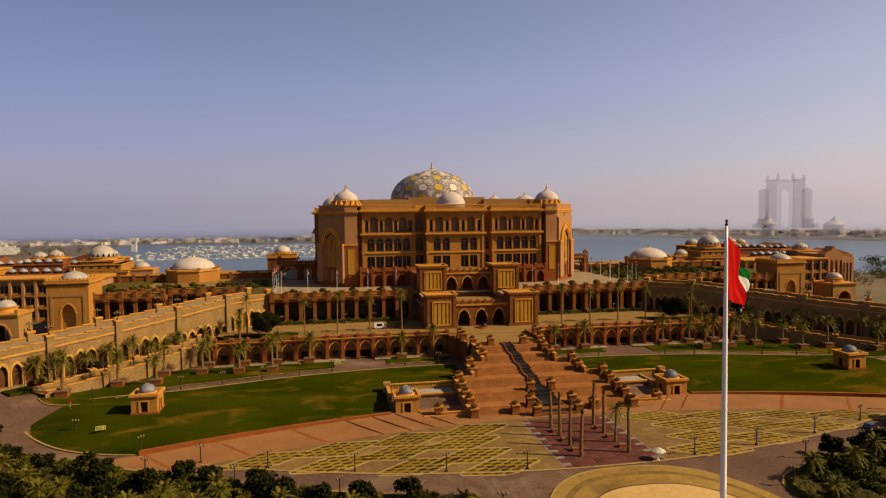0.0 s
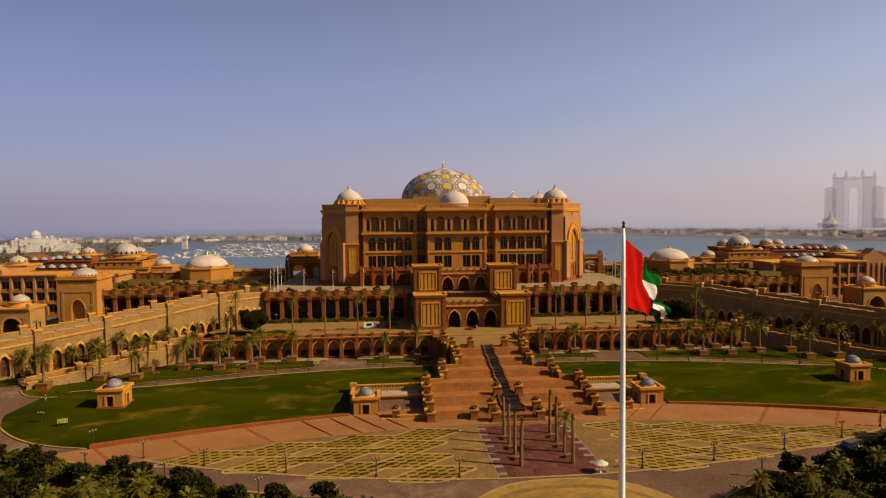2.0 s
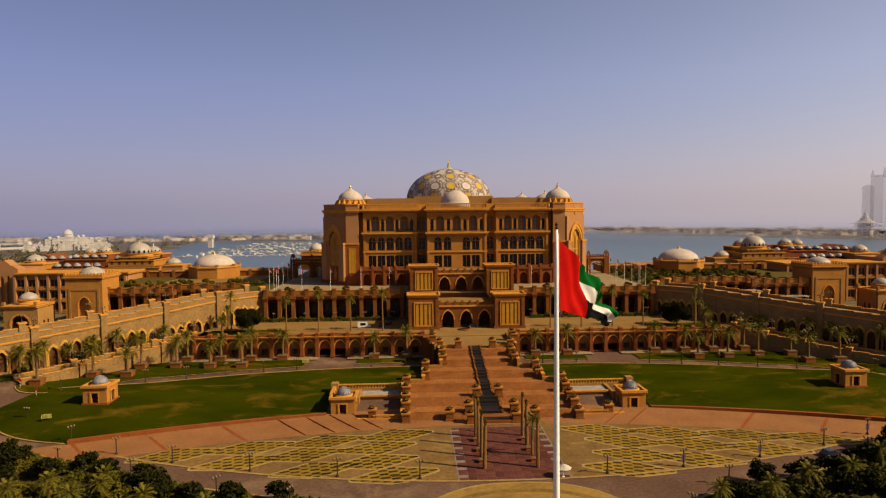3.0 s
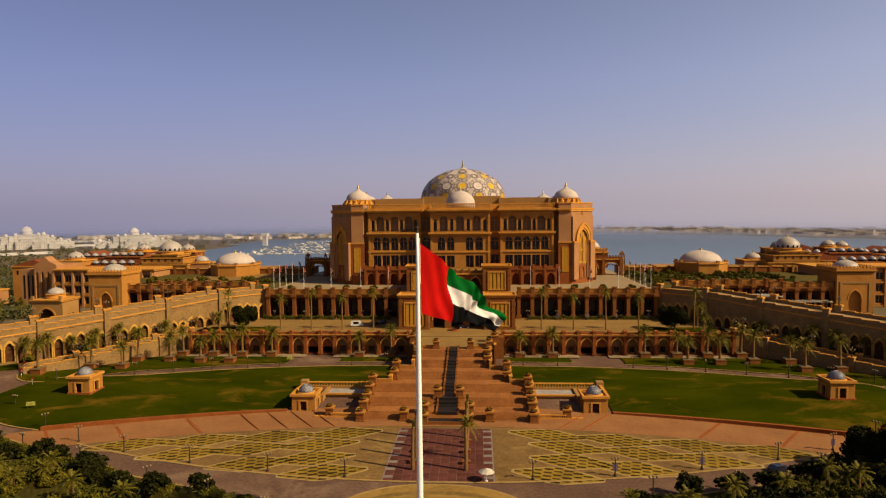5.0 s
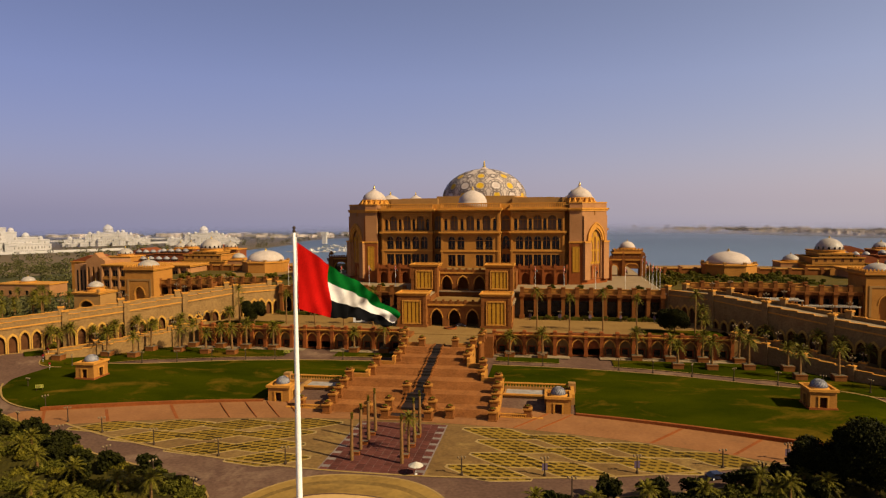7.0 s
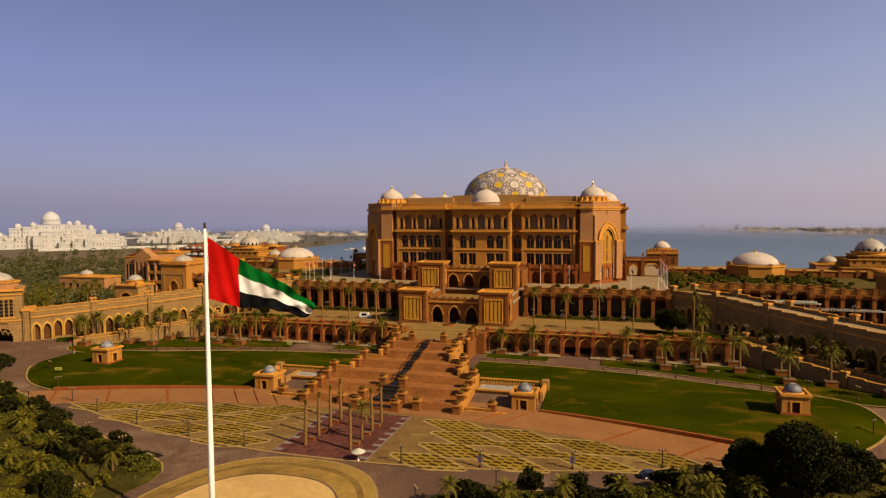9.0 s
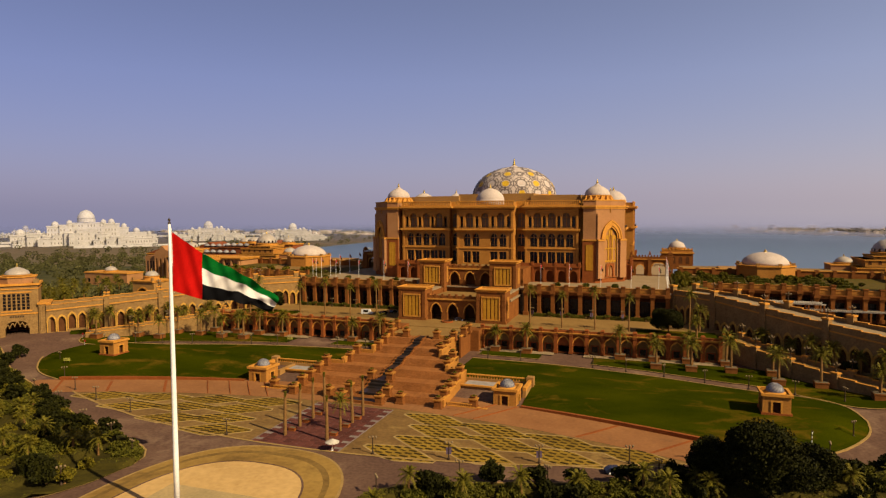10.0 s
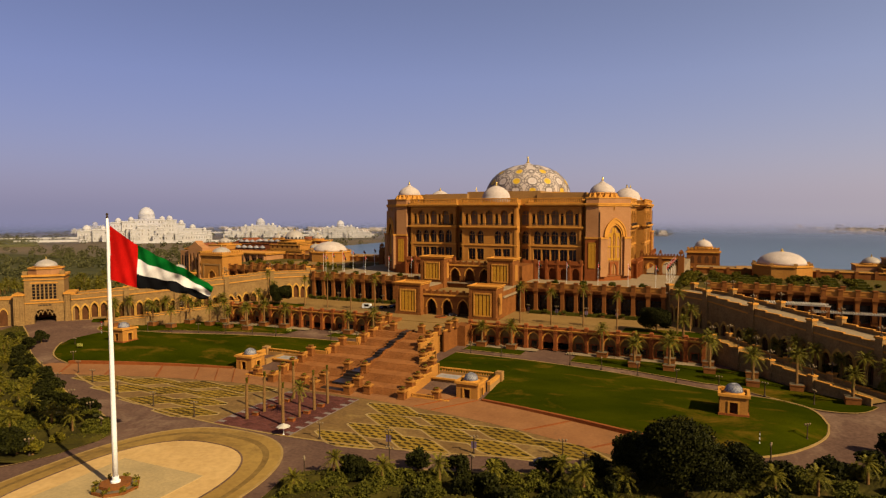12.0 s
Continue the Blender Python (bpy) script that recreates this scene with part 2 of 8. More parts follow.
# far tree green greyed, with some haze put into the colour
FAR_TREE = mat("haze_greyed_tree_belt", (0.0645, 0.0602, 0.0344), (0.043, 0.043, 0.0258), scale=0.05, rough=0.9, islands=0.25, bump=0)
PALE_GROUT = mat("pale_border_stone", (0.3182, 0.2193, 0.086), (0.2322, 0.1505, 0.0559), scale=0.2, fine=2.0)
TILE_GROUT = mat("white_dome_grout", (0.3354, 0.3153, 0.3086), (0.2817, 0.2616, 0.2549), rough=0.5, scale=1.0)
PORTAL_STONE = mat("brown_portal_stone", (0.192, 0.069, 0.0165), (0.14, 0.048, 0.0118), scale=0.2, fine=2.5, courses=(1.4, 0.6))
# plaster of the wide loggias with their shade put into the colour
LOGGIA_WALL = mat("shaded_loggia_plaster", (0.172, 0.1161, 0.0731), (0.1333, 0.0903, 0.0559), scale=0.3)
DOME_WING = mat("grey_glazed_wing_dome", (0.3182, 0.2709, 0.2279), (0.2451, 0.2107, 0.1806), rough=0.5, scale=0.5, fine=4, spec=0.25)
BED_SOIL = mat("bed_ground_cover", (0.0516, 0.04042, 0.00602), (0.02236, 0.01806, 0.00344), scale=0.12, fine=2.5, rough=0.95, worn=((0.0805, 0.04696, 0.01342), 0.1, 0.6))
WHITE_PAINT = mat("white_painted_metal", (0.688, 0.6708, 0.6364), rough=0.4, scale=0.6, var=0.08)
BLACK_IRON = mat("dark_cast_iron", (0.05702, 0.03689, 0.02281), rough=0.5, scale=1.0)
LAMP_GLOBE = mat("opal_lamp_globe", (0.172, 0.1204, 0.0645), rough=0.3, scale=1.0, var=0.1)
RED_CLOTH = mat("red_flag_cloth", (0.3612, 0.00516, 0.00344), rough=0.75, scale=0.3, var=0.2, spec=0.02)
GREEN_CLOTH = mat("green_flag_cloth", (0.00172, 0.0731, 0.00946), rough=0.75, scale=0.3, var=0.2, spec=0.02)
WHITE_CLOTH = mat("white_flag_cloth", (0.516, 0.4816, 0.4558), rough=0.75, scale=0.3, var=0.12, spec=0.02)
BLACK_CLOTH = mat("black_flag_cloth", (0.00483, 0.00483, 0.005635), rough=0.8, scale=0.3, var=0.2, spec=0.02)
CAR_WHITE = mat("white_car_paint", (0.5232, 0.5165, 0.5031), rough=0.25, scale=0.6, var=0.06, spec=0.6)
CAR_DARK = mat("dark_car_paint", (0.01342, 0.01677, 0.03354), rough=0.2, scale=0.6, spec=0.6)
RUBBER = mat("tyre_rubber", (0.01342, 0.01342, 0.01342), rough=0.9, scale=2)
SIGN_YELLOW = mat("yellow_sign_board", (0.4025, 0.3689, 0.06708), rough=0.5, scale=1.0)
SIGN_RED = mat("red_sign_board", (0.3354, 0.02012, 0.02012), rough=0.5, scale=1.0)
BANNER = mat("violet_banner_cloth", (0.1073, 0.07379, 0.114), rough=0.8, scale=0.6)
CANVAS = mat("cream_canvas", (0.4696, 0.4159, 0.3354), rough=0.8, scale=1.0)
FAR_WHITE = mat("distant_white_render", (0.5676, 0.5332, 0.516), (0.4472, 0.4214, 0.4085), scale=0.03, fine=0.3, speckle=0.3)
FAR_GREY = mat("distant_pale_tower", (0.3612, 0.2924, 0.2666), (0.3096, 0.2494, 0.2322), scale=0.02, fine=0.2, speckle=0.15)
# far window tone paled to carry haze in its colour
FAR_WINDOW = mat("haze_paled_window", (0.3096, 0.2666, 0.2322), scale=0.05)
FAR_TOWN = mat("distant_pale_town", (0.602, 0.516, 0.473), (0.3956, 0.3354, 0.3096), scale=0.01, fine=0.2, islands=0.3)
TERRACOTTA = mat("terracotta_roof", (0.1877, 0.05336, 0.01932), (0.1519, 0.04395, 0.01691), scale=0.3)
SEA = mat("sea_water", (0.0473, 0.07912, 0.09288), (0.04128, 0.0688, 0.08256), rough=0.28, scale=0.01, fine=0.25, bump=0.13, spec=0.45, stretch=(1, 2.2, 1))

FAR_FIELD = mat("distant_dry_lawn", (0.1161, 0.1049, 0.04128), (0.086, 0.07912, 0.03268), scale=0.01, fine=0.2)
YACHT = mat("white_yacht_hull", (0.6192, 0.5848, 0.5418), rough=0.4, scale=0.6, var=0.15, islands=0.15)
# haze of the distance, put into these materials as transparency
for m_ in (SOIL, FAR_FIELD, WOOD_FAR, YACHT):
    hazed(m_)
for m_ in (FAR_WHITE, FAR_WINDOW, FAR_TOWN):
    hazed(m_, 550.0, 1100.0)
hazed(FAR_TREE, 500.0, 850.0)
hazed(SEA, 850.0)
hazed(FAR_GREY, 700.0, 1350.0)


# ---- geometry helpers ----
def empty(name, label="", category="", group="", kind="", at=None):
    ob = new(name)
    ob.empty_display_size = 0.5
    if at is not None:
        ob.matrix_basis = at
    return tagged(ob, label, category, group, kind)


class Geo:
    """Collects vertices and faces; m moves what is added from now on."""

    def __init__(self):
        self.v, self.f, self.m = [], [], Matrix.Identity(4)

    def add(self, pts, faces):
        n = len(self.v)
        self.v += [tuple(self.m @ Vector(p)) for p in pts]
        self.f += [tuple(n + i for i in f) for f in faces]
        return self

    def poly(self, *pts):
        return self.add(pts, [tuple(range(len(pts)))])

    def box(self, x0, x1, y0, y1, z0, z1):
        return self.add([(x0, y0, z0), (x1, y0, z0), (x1, y1, z0), (x0, y1, z0), (x0, y0, z1), (x1, y0, z1), (x1, y1, z1), (x0, y1, z1)],
                        [(0, 3, 2, 1), (4, 5, 6, 7), (0, 1, 5, 4), (1, 2, 6, 5), (2, 3, 7, 6), (3, 0, 4, 7)])

    def prism(self, pts, z0, z1):
        n = len(pts)
        return self.add([(x, y, z0) for x, y in pts] + [(x, y, z1) for x, y in pts],
                        [tuple(range(n))[::-1], tuple(range(n, 2 * n))] + [(i, (i + 1) % n, n + (i + 1) % n, n + i) for i in range(n)])

    def frustum(self, pts, z0, z1, grow):
        """A prism whose top is scaled about its middle by grow."""
        n = len(pts)
        cx, cy = sum(p[0] for p in pts) / n, sum(p[1] for p in pts) / n
        top = [(cx + (x - cx) * grow, cy + (y - cy) * grow, z1) for x, y in pts]
        return self.add([(x, y, z0) for x, y in pts] + top,
                        [tuple(range(n))[::-1], tuple(range(n, 2 * n))] + [(i, (i + 1) % n, n + (i + 1) % n, n + i) for i in range(n)])

    def lathe(self, prof, seg=24, cx=0.0, cy=0.0, turn=0.0):
        pts, faces, rings = [], [], len(prof)
        for r, z in prof:
            for k in range(seg):
                a = turn + 2 * math.pi * k / seg
                pts.append((cx + r * math.cos(a), cy + r * math.sin(a), z))
        for i in range(rings - 1):
            for k in range(seg):
                k2 = (k + 1) % seg
                faces.append((i * seg + k, i * seg + k2, (i + 1) * seg + k2, (i + 1) * seg + k))
        faces.append(tuple(range(seg))[::-1])
        faces.append(tuple((rings - 1) * seg + k for k in range(seg)))
        return self.add(pts, faces)

    def tube(self, path, radii, seg=6):
        pts, faces = [], []
        n = len(path)
        for i, p in enumerate(path):
            p = Vector(p)
            d = Vector(path[min(i + 1, n - 1)]) - Vector(path[max(i - 1, 0)])
            d = d.normalized() if d.length > 1e-9 else Vector((0, 0, 1))
            side = d.orthogonal().normalized() if abs(d.z) < 0.95 else Vector((1, 0, 0))
            side = (side - d * side.dot(d)).normalized()
            other = d.cross(side)
            for k in range(seg):
                a = 2 * math.pi * k / seg
                pts.append(tuple(p + (side * math.cos(a) + other * math.sin(a)) * radii[i]))
        for i in range(n - 1):
            for k in range(seg):
                k2 = (k + 1) % seg
                faces.append((i * seg + k, i * seg + k2, (i + 1) * seg + k2, (i + 1) * seg + k))
        faces += [tuple(range(seg))[::-1], tuple((n - 1) * seg + k for k in range(seg))]
        return self.add(pts, faces)

    def arch(self, u0, u1, z0, z1, front, back, a, sill, spring, apex, n=5):
        """A wall panel facing -y from u0 to u1 and z0 to z1 with an arched opening of half width a, with its reveals from front to back."""
        c = (u0 + u1) / 2
        curve = arch_curve(c, a, spring, apex, n)
        F = lambda p: (p[0], front, p[1])  # noqa: E731
        B = lambda p: (p[0], back, p[1])  # noqa: E731
        self.poly(F((u0, z0)), F((c - a, z0)), F((c - a, spring)), F((c - a, z1)), F((u0, z1)))
        self.poly(F((c + a, z0)), F((u1, z0)), F((u1, z1)), F((c + a, z1)), F((c + a, spring)))
        if sill > z0:
            self.poly(F((c - a, z0)), F((c + a, z0)), F((c + a, sill)), F((c - a, sill)))
        for p, q in zip(curve, curve[1:]):
            self.poly(F(p), F(q), F((q[0], z1)), F((p[0], z1)))
        ring = [(c - a, sill)] + curve + [(c + a, sill)]
        for p, q in zip(ring, ring[1:] + ring[:1]):
            self.poly(F(p), F(q), B(q), B(p))
        return self

    def arch_fill(self, c, y, a, sill, spring, apex, n=5):
        """A flat pane that fills an arched opening at depth y."""
        curve = arch_curve(c, a, spring, apex, n)
        return self.poly(*[(x, y, z) for x, z in [(c - a, sill)] + curve + [(c + a, sill)]][::-1])

    def arch_band(self, c, y0, y1, a, w, spring, apex, n=6):
        """A moulding of width w that runs round an arch, from y0 (front) to y1."""
        k = (a + w) / a
        inner = arch_curve(c, a, spring, apex, n)
        outer = arch_curve(c, a + w, spring, spring + (apex - spring) * k, n)
        for i in range(len(inner) - 1):
            p, q, r, s = inner[i], inner[i + 1], outer[i + 1], outer[i]
            self.poly((p[0], y0, p[1]), (q[0], y0, q[1]), (r[0], y0, r[1]), (s[0], y0, s[1]))
            self.poly((s[0], y0, s[1]), (r[0], y0, r[1]), (r[0], y1, r[1]), (s[0], y1, s[1]))
            self.poly((p[0], y1, p[1]), (q[0], y1, q[1]), (q[0], y0, q[1]), (p[0], y0, p[1]))
        return self

    def mesh(self, name, smooth=False, tidy=True, weld=False):
        me = bpy.data.meshes.new(name)
        me.from_pydata(self.v, [], self.f)
        if tidy and len(self.f) < 30000:
            bm = bmesh.new()
            bm.from_mesh(me)
            if smooth or weld:
                bmesh.ops.remove_doubles(bm, verts=bm.verts, dist=0.001)
            bmesh.ops.recalc_face_normals(bm, faces=bm.faces)
            bm.to_mesh(me)
            bm.free()
        if smooth:
            me.polygons.foreach_set("use_smooth", [True] * len(me.polygons))
        return me


def arch_curve(c, a, spring, apex, n):
    """Points of a pointed (two-centred) arch from its left springing to its right one."""
    h = apex - spring
    if h < 0.01:
        return [(c - a, spring), (c + a, spring)]
    off = (h * h - a * a) / (2 * a)
    r = a + off
    left = []
    for i in range(n + 1):
        x = -a + a * i / n
        left.append((c + x, spring + math.sqrt(max(r * r - (x - off) ** 2, 0))))
    left[0], left[-1] = (c - a, spring), (c, apex)
    return left + [(2 * c - x, z) for x, z in left[-2::-1]]


def part(name, geo, material, parent=None, label="", smooth=False, m=None):
    """One mesh object, from a Geo or a mesh, under a thing or a part."""
    me = geo if isinstance(geo, bpy.types.Mesh) else geo.mesh(name, smooth)
    if not me.materials:
        me.materials.append(material)
    ob = new(name, me)
    ob.parent = parent
    if m is not None:
        ob.matrix_basis = m
    return tagged(ob, label)


def thing(name, geo, material, label, category, group="", kind="", smooth=False, m=None):
    ob = part(name, geo, material, None, label, smooth, m)
    return tagged(ob, label, category, group, kind)


def dome_profile(r, h, z, onion=0.0, n=10):
    """A dome of radius r and height h on z; onion > 0 draws its top up to a point."""
    out = []
    for i in range(n + 1):
        a = math.pi / 2 * i / n
        out.append((max(r * math.cos(a) ** (1 + 0.25 * onion), 0.02), z + h * (math.sin(a) * (1 - 0.22 * onion) + 0.22 * onion * (i / n) ** 3)))
    return out


def leaf(q, c, rr, size):
    """A small leaf-clump facet at c, turned by chance."""
    u = Vector([rr.gauss(0, 1) for _ in range(3)]).normalized()
    v = u.orthogonal().normalized()
    w_ = u.cross(v)
    k = size * rr.uniform(0.6, 1.3)
    q.v += [tuple(c + v * k), tuple(c + w_ * k * 0.7), tuple(c - v * k), tuple(c - w_ * k * 0.7)]
    n = len(q.v)
    q.f.append((n - 4, n - 3, n - 2, n - 1))


def setm(q, m):
    q.m = m
    return q


def smooth01(t):
    t = min(max(t, 0.0), 1.0)
    return t * t * (3 - 2 * t)


# ---- the ground, the sea and the plaza ----
def ground_z(x, y):
    ax = abs(x)
    z = 2.8 * smooth01((y - 160) / 42) + 2.2 * smooth01((ax - 130) / 40) * smooth01((y - 150) / 45)
    return z * (1 - smooth01((ax - 240) / 120)) * (1 - smooth01((y - 320) / 120))


def is_sea(x, y):
    if y < 500:
        return False
    if x < -1700:
        return y > 900
    if x < 0:
        marina = y > 640 and x > -420 - 0.1 * (y - 640)
        spit = 1500 < y < 1750
        return (marina or y > 1750) and not spit
    far_shore = (x - 300) * 0.826 + (y - 2080) * 0.565
    return y > 520 and far_shore < 0 or (x < 300 and y > 520) or far_shore > 900


def axis_steps(stops):
    out = []
    for a, b, step in stops:
        out += [a + i * step for i in range(int(round((b - a) / step)))]
    return out + [stops[-1][1]]


gx = axis_steps([(-4900, -1600, 300), (-1600, -400, 40), (-400, -200, 20), (-200, 200, 5), (200, 400, 20), (400, 1600, 40), (1600, 4900, 300)])
gy = axis_steps([(-4900, -400, 300), (-400, 100, 25), (100, 300, 5), (300, 500, 20), (500, 2400, 40), (2400, 4900, 250)])
g = Geo()
g.v = [(x, y, -6.0 if is_sea(x, y) else ground_z(x, y) - 0.05) for y in gy for x in gx]
w = len(gx)
g.f = [(j * w + i, j * w + i + 1, (j + 1) * w + i + 1, (j + 1) * w + i) for j in range(len(gy) - 1) for i in range(w - 1)]
thing("ground", g, SOIL, "sandy ground sheet that reaches the horizon", "ground", kind="structure")
g = Geo().box(-4950, 4950, 480, 4950, -4, -1.4)
thing("water", g, SEA, "calm grey-blue sea behind the palace", "sea", kind="structure")


def columns(xs, low, high, zfn, rows=1):
    """A sheet over columns x, from low(x) to high(x), draped on zfn."""
    geo = Geo()
    for x in xs:
        a, b = low(x), high(x)
        for r in range(rows + 1):
            y = a + (b - a) * r / rows
            geo.v.append((x, y, zfn(x, y)))
    n = rows + 1
    geo.f = [(i * n + r, (i + 1) * n + r, (i + 1) * n + r + 1, i * n + r + 1) for i in range(len(xs) - 1) for r in range(rows)]
    return geo


def span(a, b, n):
    return [a + (b - a) * i / n for i in range(n + 1)]


def along(pts, x):
    """The y at x on a line through points in order of x."""
    for (x0, y0), (x1, y1) in zip(pts, pts[1:]):
        if x0 <= x <= x1:
            return y0 + (y1 - y0) * (x - x0) / (x1 - x0)
    return pts[0][1] if x < pts[0][0] else pts[-1][1]


def circle_y(x, cy, r, up=True):
    return cy + (1 if up else -1) * math.sqrt(max(r * r - x * x, 0))


LAWN_FRONT = lambda x: circle_y(x, -124, 300)  # noqa: E731
MOSAIC_IN = lambda x: circle_y(x, -106, 268)  # noqa: E731
MOSAIC_OUT = lambda x: circle_y(x, 356, 229, False)  # noqa: E731
BED_LOW = [(28, 104), (29, 96), (31, 90.5), (33.5, 86), (38, 79), (45, 70), (60, 50)]
BED_EDGE = [(28, 106), (29, 110), (31.9, 113.5), (36, 116), (46, 120), (69, 127.5), (92, 138), (112, 148), (128, 155), (140, 161), (150, 167), (165, 176), (185, 186)]

# asphalt of the whole forecourt, draped on the ground
g = columns(span(-200, 200, 80), lambda x: 60.0, lambda x: 240.0, lambda x, y: ground_z(x, y) + 0.0, 36)
thing("road", g, ROAD, "worn violet-brown asphalt drive round the lawns", "road", kind="structure")

# pink pavement between the mosaic and the lawns
g = columns(span(-116, 116, 60), MOSAIC_IN, lambda x: max(LAWN_FRONT(x) + 0.5, MOSAIC_IN(x)), lambda x, y: ground_z(x, y) + 0.1, 3)
thing("pavement", g, PINK_PAVE, "curved pale pink paved promenade in front of the lawns", "pavement", kind="structure")
for s in (-1, 1):
    for u, wd, mt, nm in ((36, 0.28, STONE_RED, "ledge"), (42.5, 0.28, STONE_RED, "ledge"), (30, 0.28, STONE_RED, "ledge"), (50, 0.28, STONE_RED, "ledge"), (64, 1.1, STONE_RED, "paving_band"), (82, 1.1, STONE_RED, "paving_band"), (98, 1.1, STONE_RED, "paving_band")):
        ya, xb = MOSAIC_IN(u) + 0.5, u + 9.5
        yb = LAWN_FRONT(xb) - 0.6
        if nm == "ledge" and u > 40 and s > 0:
            continue
        za, zb = ground_z(u, ya) + 0.1, ground_z(xb, yb) + 0.1
        hh = 0.16 if nm == "ledge" else 0.012
        thing(nm, Geo().add([(s * u, ya, za - 0.1), (s * (u + wd), ya, za - 0.1), (s * (xb + wd), yb, zb - 0.1), (s * xb, yb, zb - 0.1), (s * u, ya, za + hh), (s * (u + wd), ya, za + hh), (s * (xb + wd), yb, zb + hh), (s * xb, yb, zb + hh)],
              [(4, 5, 6, 7), (0, 1, 5, 4), (1, 2, 6, 5), (2, 3, 7, 6), (3, 0, 4, 7)]), mt, "dark red stone band across the pink paving", "paving band", "paving bands", "structure")
# mosaic lens
g = columns(span(-93, 93, 60), MOSAIC_OUT, lambda x: max(MOSAIC_IN(x), MOSAIC_OUT(x)), lambda x, y: 0.06, 2)
thing("mosaic_pavement", g, MOSAIC, "lens-shaped sandy paved field set with grass cells", "pavement", kind="structure")
g = columns(span(-93, 93, 60), lambda x: MOSAIC_OUT(x) - 0.75, lambda x: MOSAIC_OUT(x) - 0.05, lambda x, y: 0.12, 1)
thing("mosaic_kerb", g, KERB, "low pale stone kerb round the mosaic field", "kerb", kind="structure")
# red square
square = empty("red_paved_square", "red brick paved square between two rows of palms", "pavement", kind="structure")
part("bedding", Geo().box(-12.3, 12.3, 126.7, 160.4, -0.2, 0.09), GREY_PAVE, square, "pale grey paver border")
rnd = random.Random(4)
brick_me = Geo().box(-0.74, 0.74, -0.33, 0.33, 0, 0.05).mesh("paver_brick")
brick_me.materials.append(BRICK_RED)

# flagpole island
island = empty("flag_roundabout", "round sand-coloured roundabout with planted outer ring", "roundabout", kind="structure")
def oval(rings, n=96):
    """Rings of a rounded oval about the flagpole: (half width, half depth, z)."""
    q, pts = Geo(), []
    for a_, b_, z in rings:
        for i in range(n):
            t = 2 * math.pi * i / n
            c, d = math.cos(t), math.sin(t)
            pts.append((a_ * math.copysign(abs(c) ** (2 / 2.5), c), 88.5 + b_ * math.copysign(abs(d) ** (2 / 2.5), d), z))
    faces = [(r * n + i, r * n + (i + 1) % n, (r + 1) * n + (i + 1) % n, (r + 1) * n + i) for r in range(len(rings) - 1) for i in range(n)]
    return q.add(pts, faces)


part("kerb", oval([(25.2, 36.9, -0.1), (25.2, 36.9, 0.22), (24.7, 36.4, 0.22), (24.7, 36.4, 0.1)]), KERB, island)
part("outer_ring", oval([(24.7, 36.4, -0.05), (24.7, 36.4, 0.2), (18.5, 26.8, 0.45), (18.5, 26.8, 0.1)]), SAND_DARK, island, "yellow-brown sandy ring")
part("worn_track", oval([(22.7, 33.4, 0.287), (21.6, 31.7, 0.331)]), TRACK, island, "dark wheel-worn track on the sandy ring")
part("ring_line", oval([(18.5, 26.8, -0.05), (18.5, 26.8, 0.5), (18.1, 26.4, 0.5), (18.1, 26.4, 0.1)]), ROAD, island)
part("inner_disc", oval([(18.1, 26.4, -0.05), (18.1, 26.4, 0.46), (9, 13, 0.55), (0.1, 0.1, 0.6)]), SAND, island, "smooth pale sand disc")
part("paved_square", Geo().box(-11.6, 11.6, 77, 99.8, 0.2, 0.66), SAGE, island, "grey-green paved square")


def rounded(pts, times=2):
    """Corner-cut a line of points, its ends kept."""
    for _ in range(times):
        out = [pts[0]]
        for (xa, ya), (xb, yb) in zip(pts, pts[1:]):
            out += [(0.75 * xa + 0.25 * xb, 0.75 * ya + 0.25 * yb), (0.25 * xa + 0.75 * xb, 0.25 * ya + 0.75 * yb)]
        pts = out + [pts[-1]]
    return pts


LAWN_BACK = [(19.4, 218), (25, 217.6), (45, 217), (62, 214.6), (80, 211.2), (93, 207.2), (110, 201.8), (122, 200), (129, 198), (134, 193), (135.5, 184)]
LAWN_BACK = rounded(LAWN_BACK)
LAWN_END = [(109, 155.2), (117, 158), (124, 163), (130, 170), (134.5, 177), (135.5, 184)]
LAWN_END = rounded(LAWN_END)


def lawn_z(x, y):
    x = abs(x)
    z = max(min(0.9 + 2.1 * smooth01((y - LAWN_FRONT(x)) / 30), 3.05), ground_z(x, y) + 0.15)
    fall = smooth01(min((y - along(LAWN_END, x)) / 14, (136.5 - x) / 12)) if x > 100 else 1.0
    low = ground_z(x, y) + 0.18
    return z + (low - z) * (1 - fall) * smooth01((x - 100) / 9)




def lawn_low(x):
    if x < 46.8:
        return 190.2
    return LAWN_FRONT(x) if x < 109 else along(LAWN_END, x)


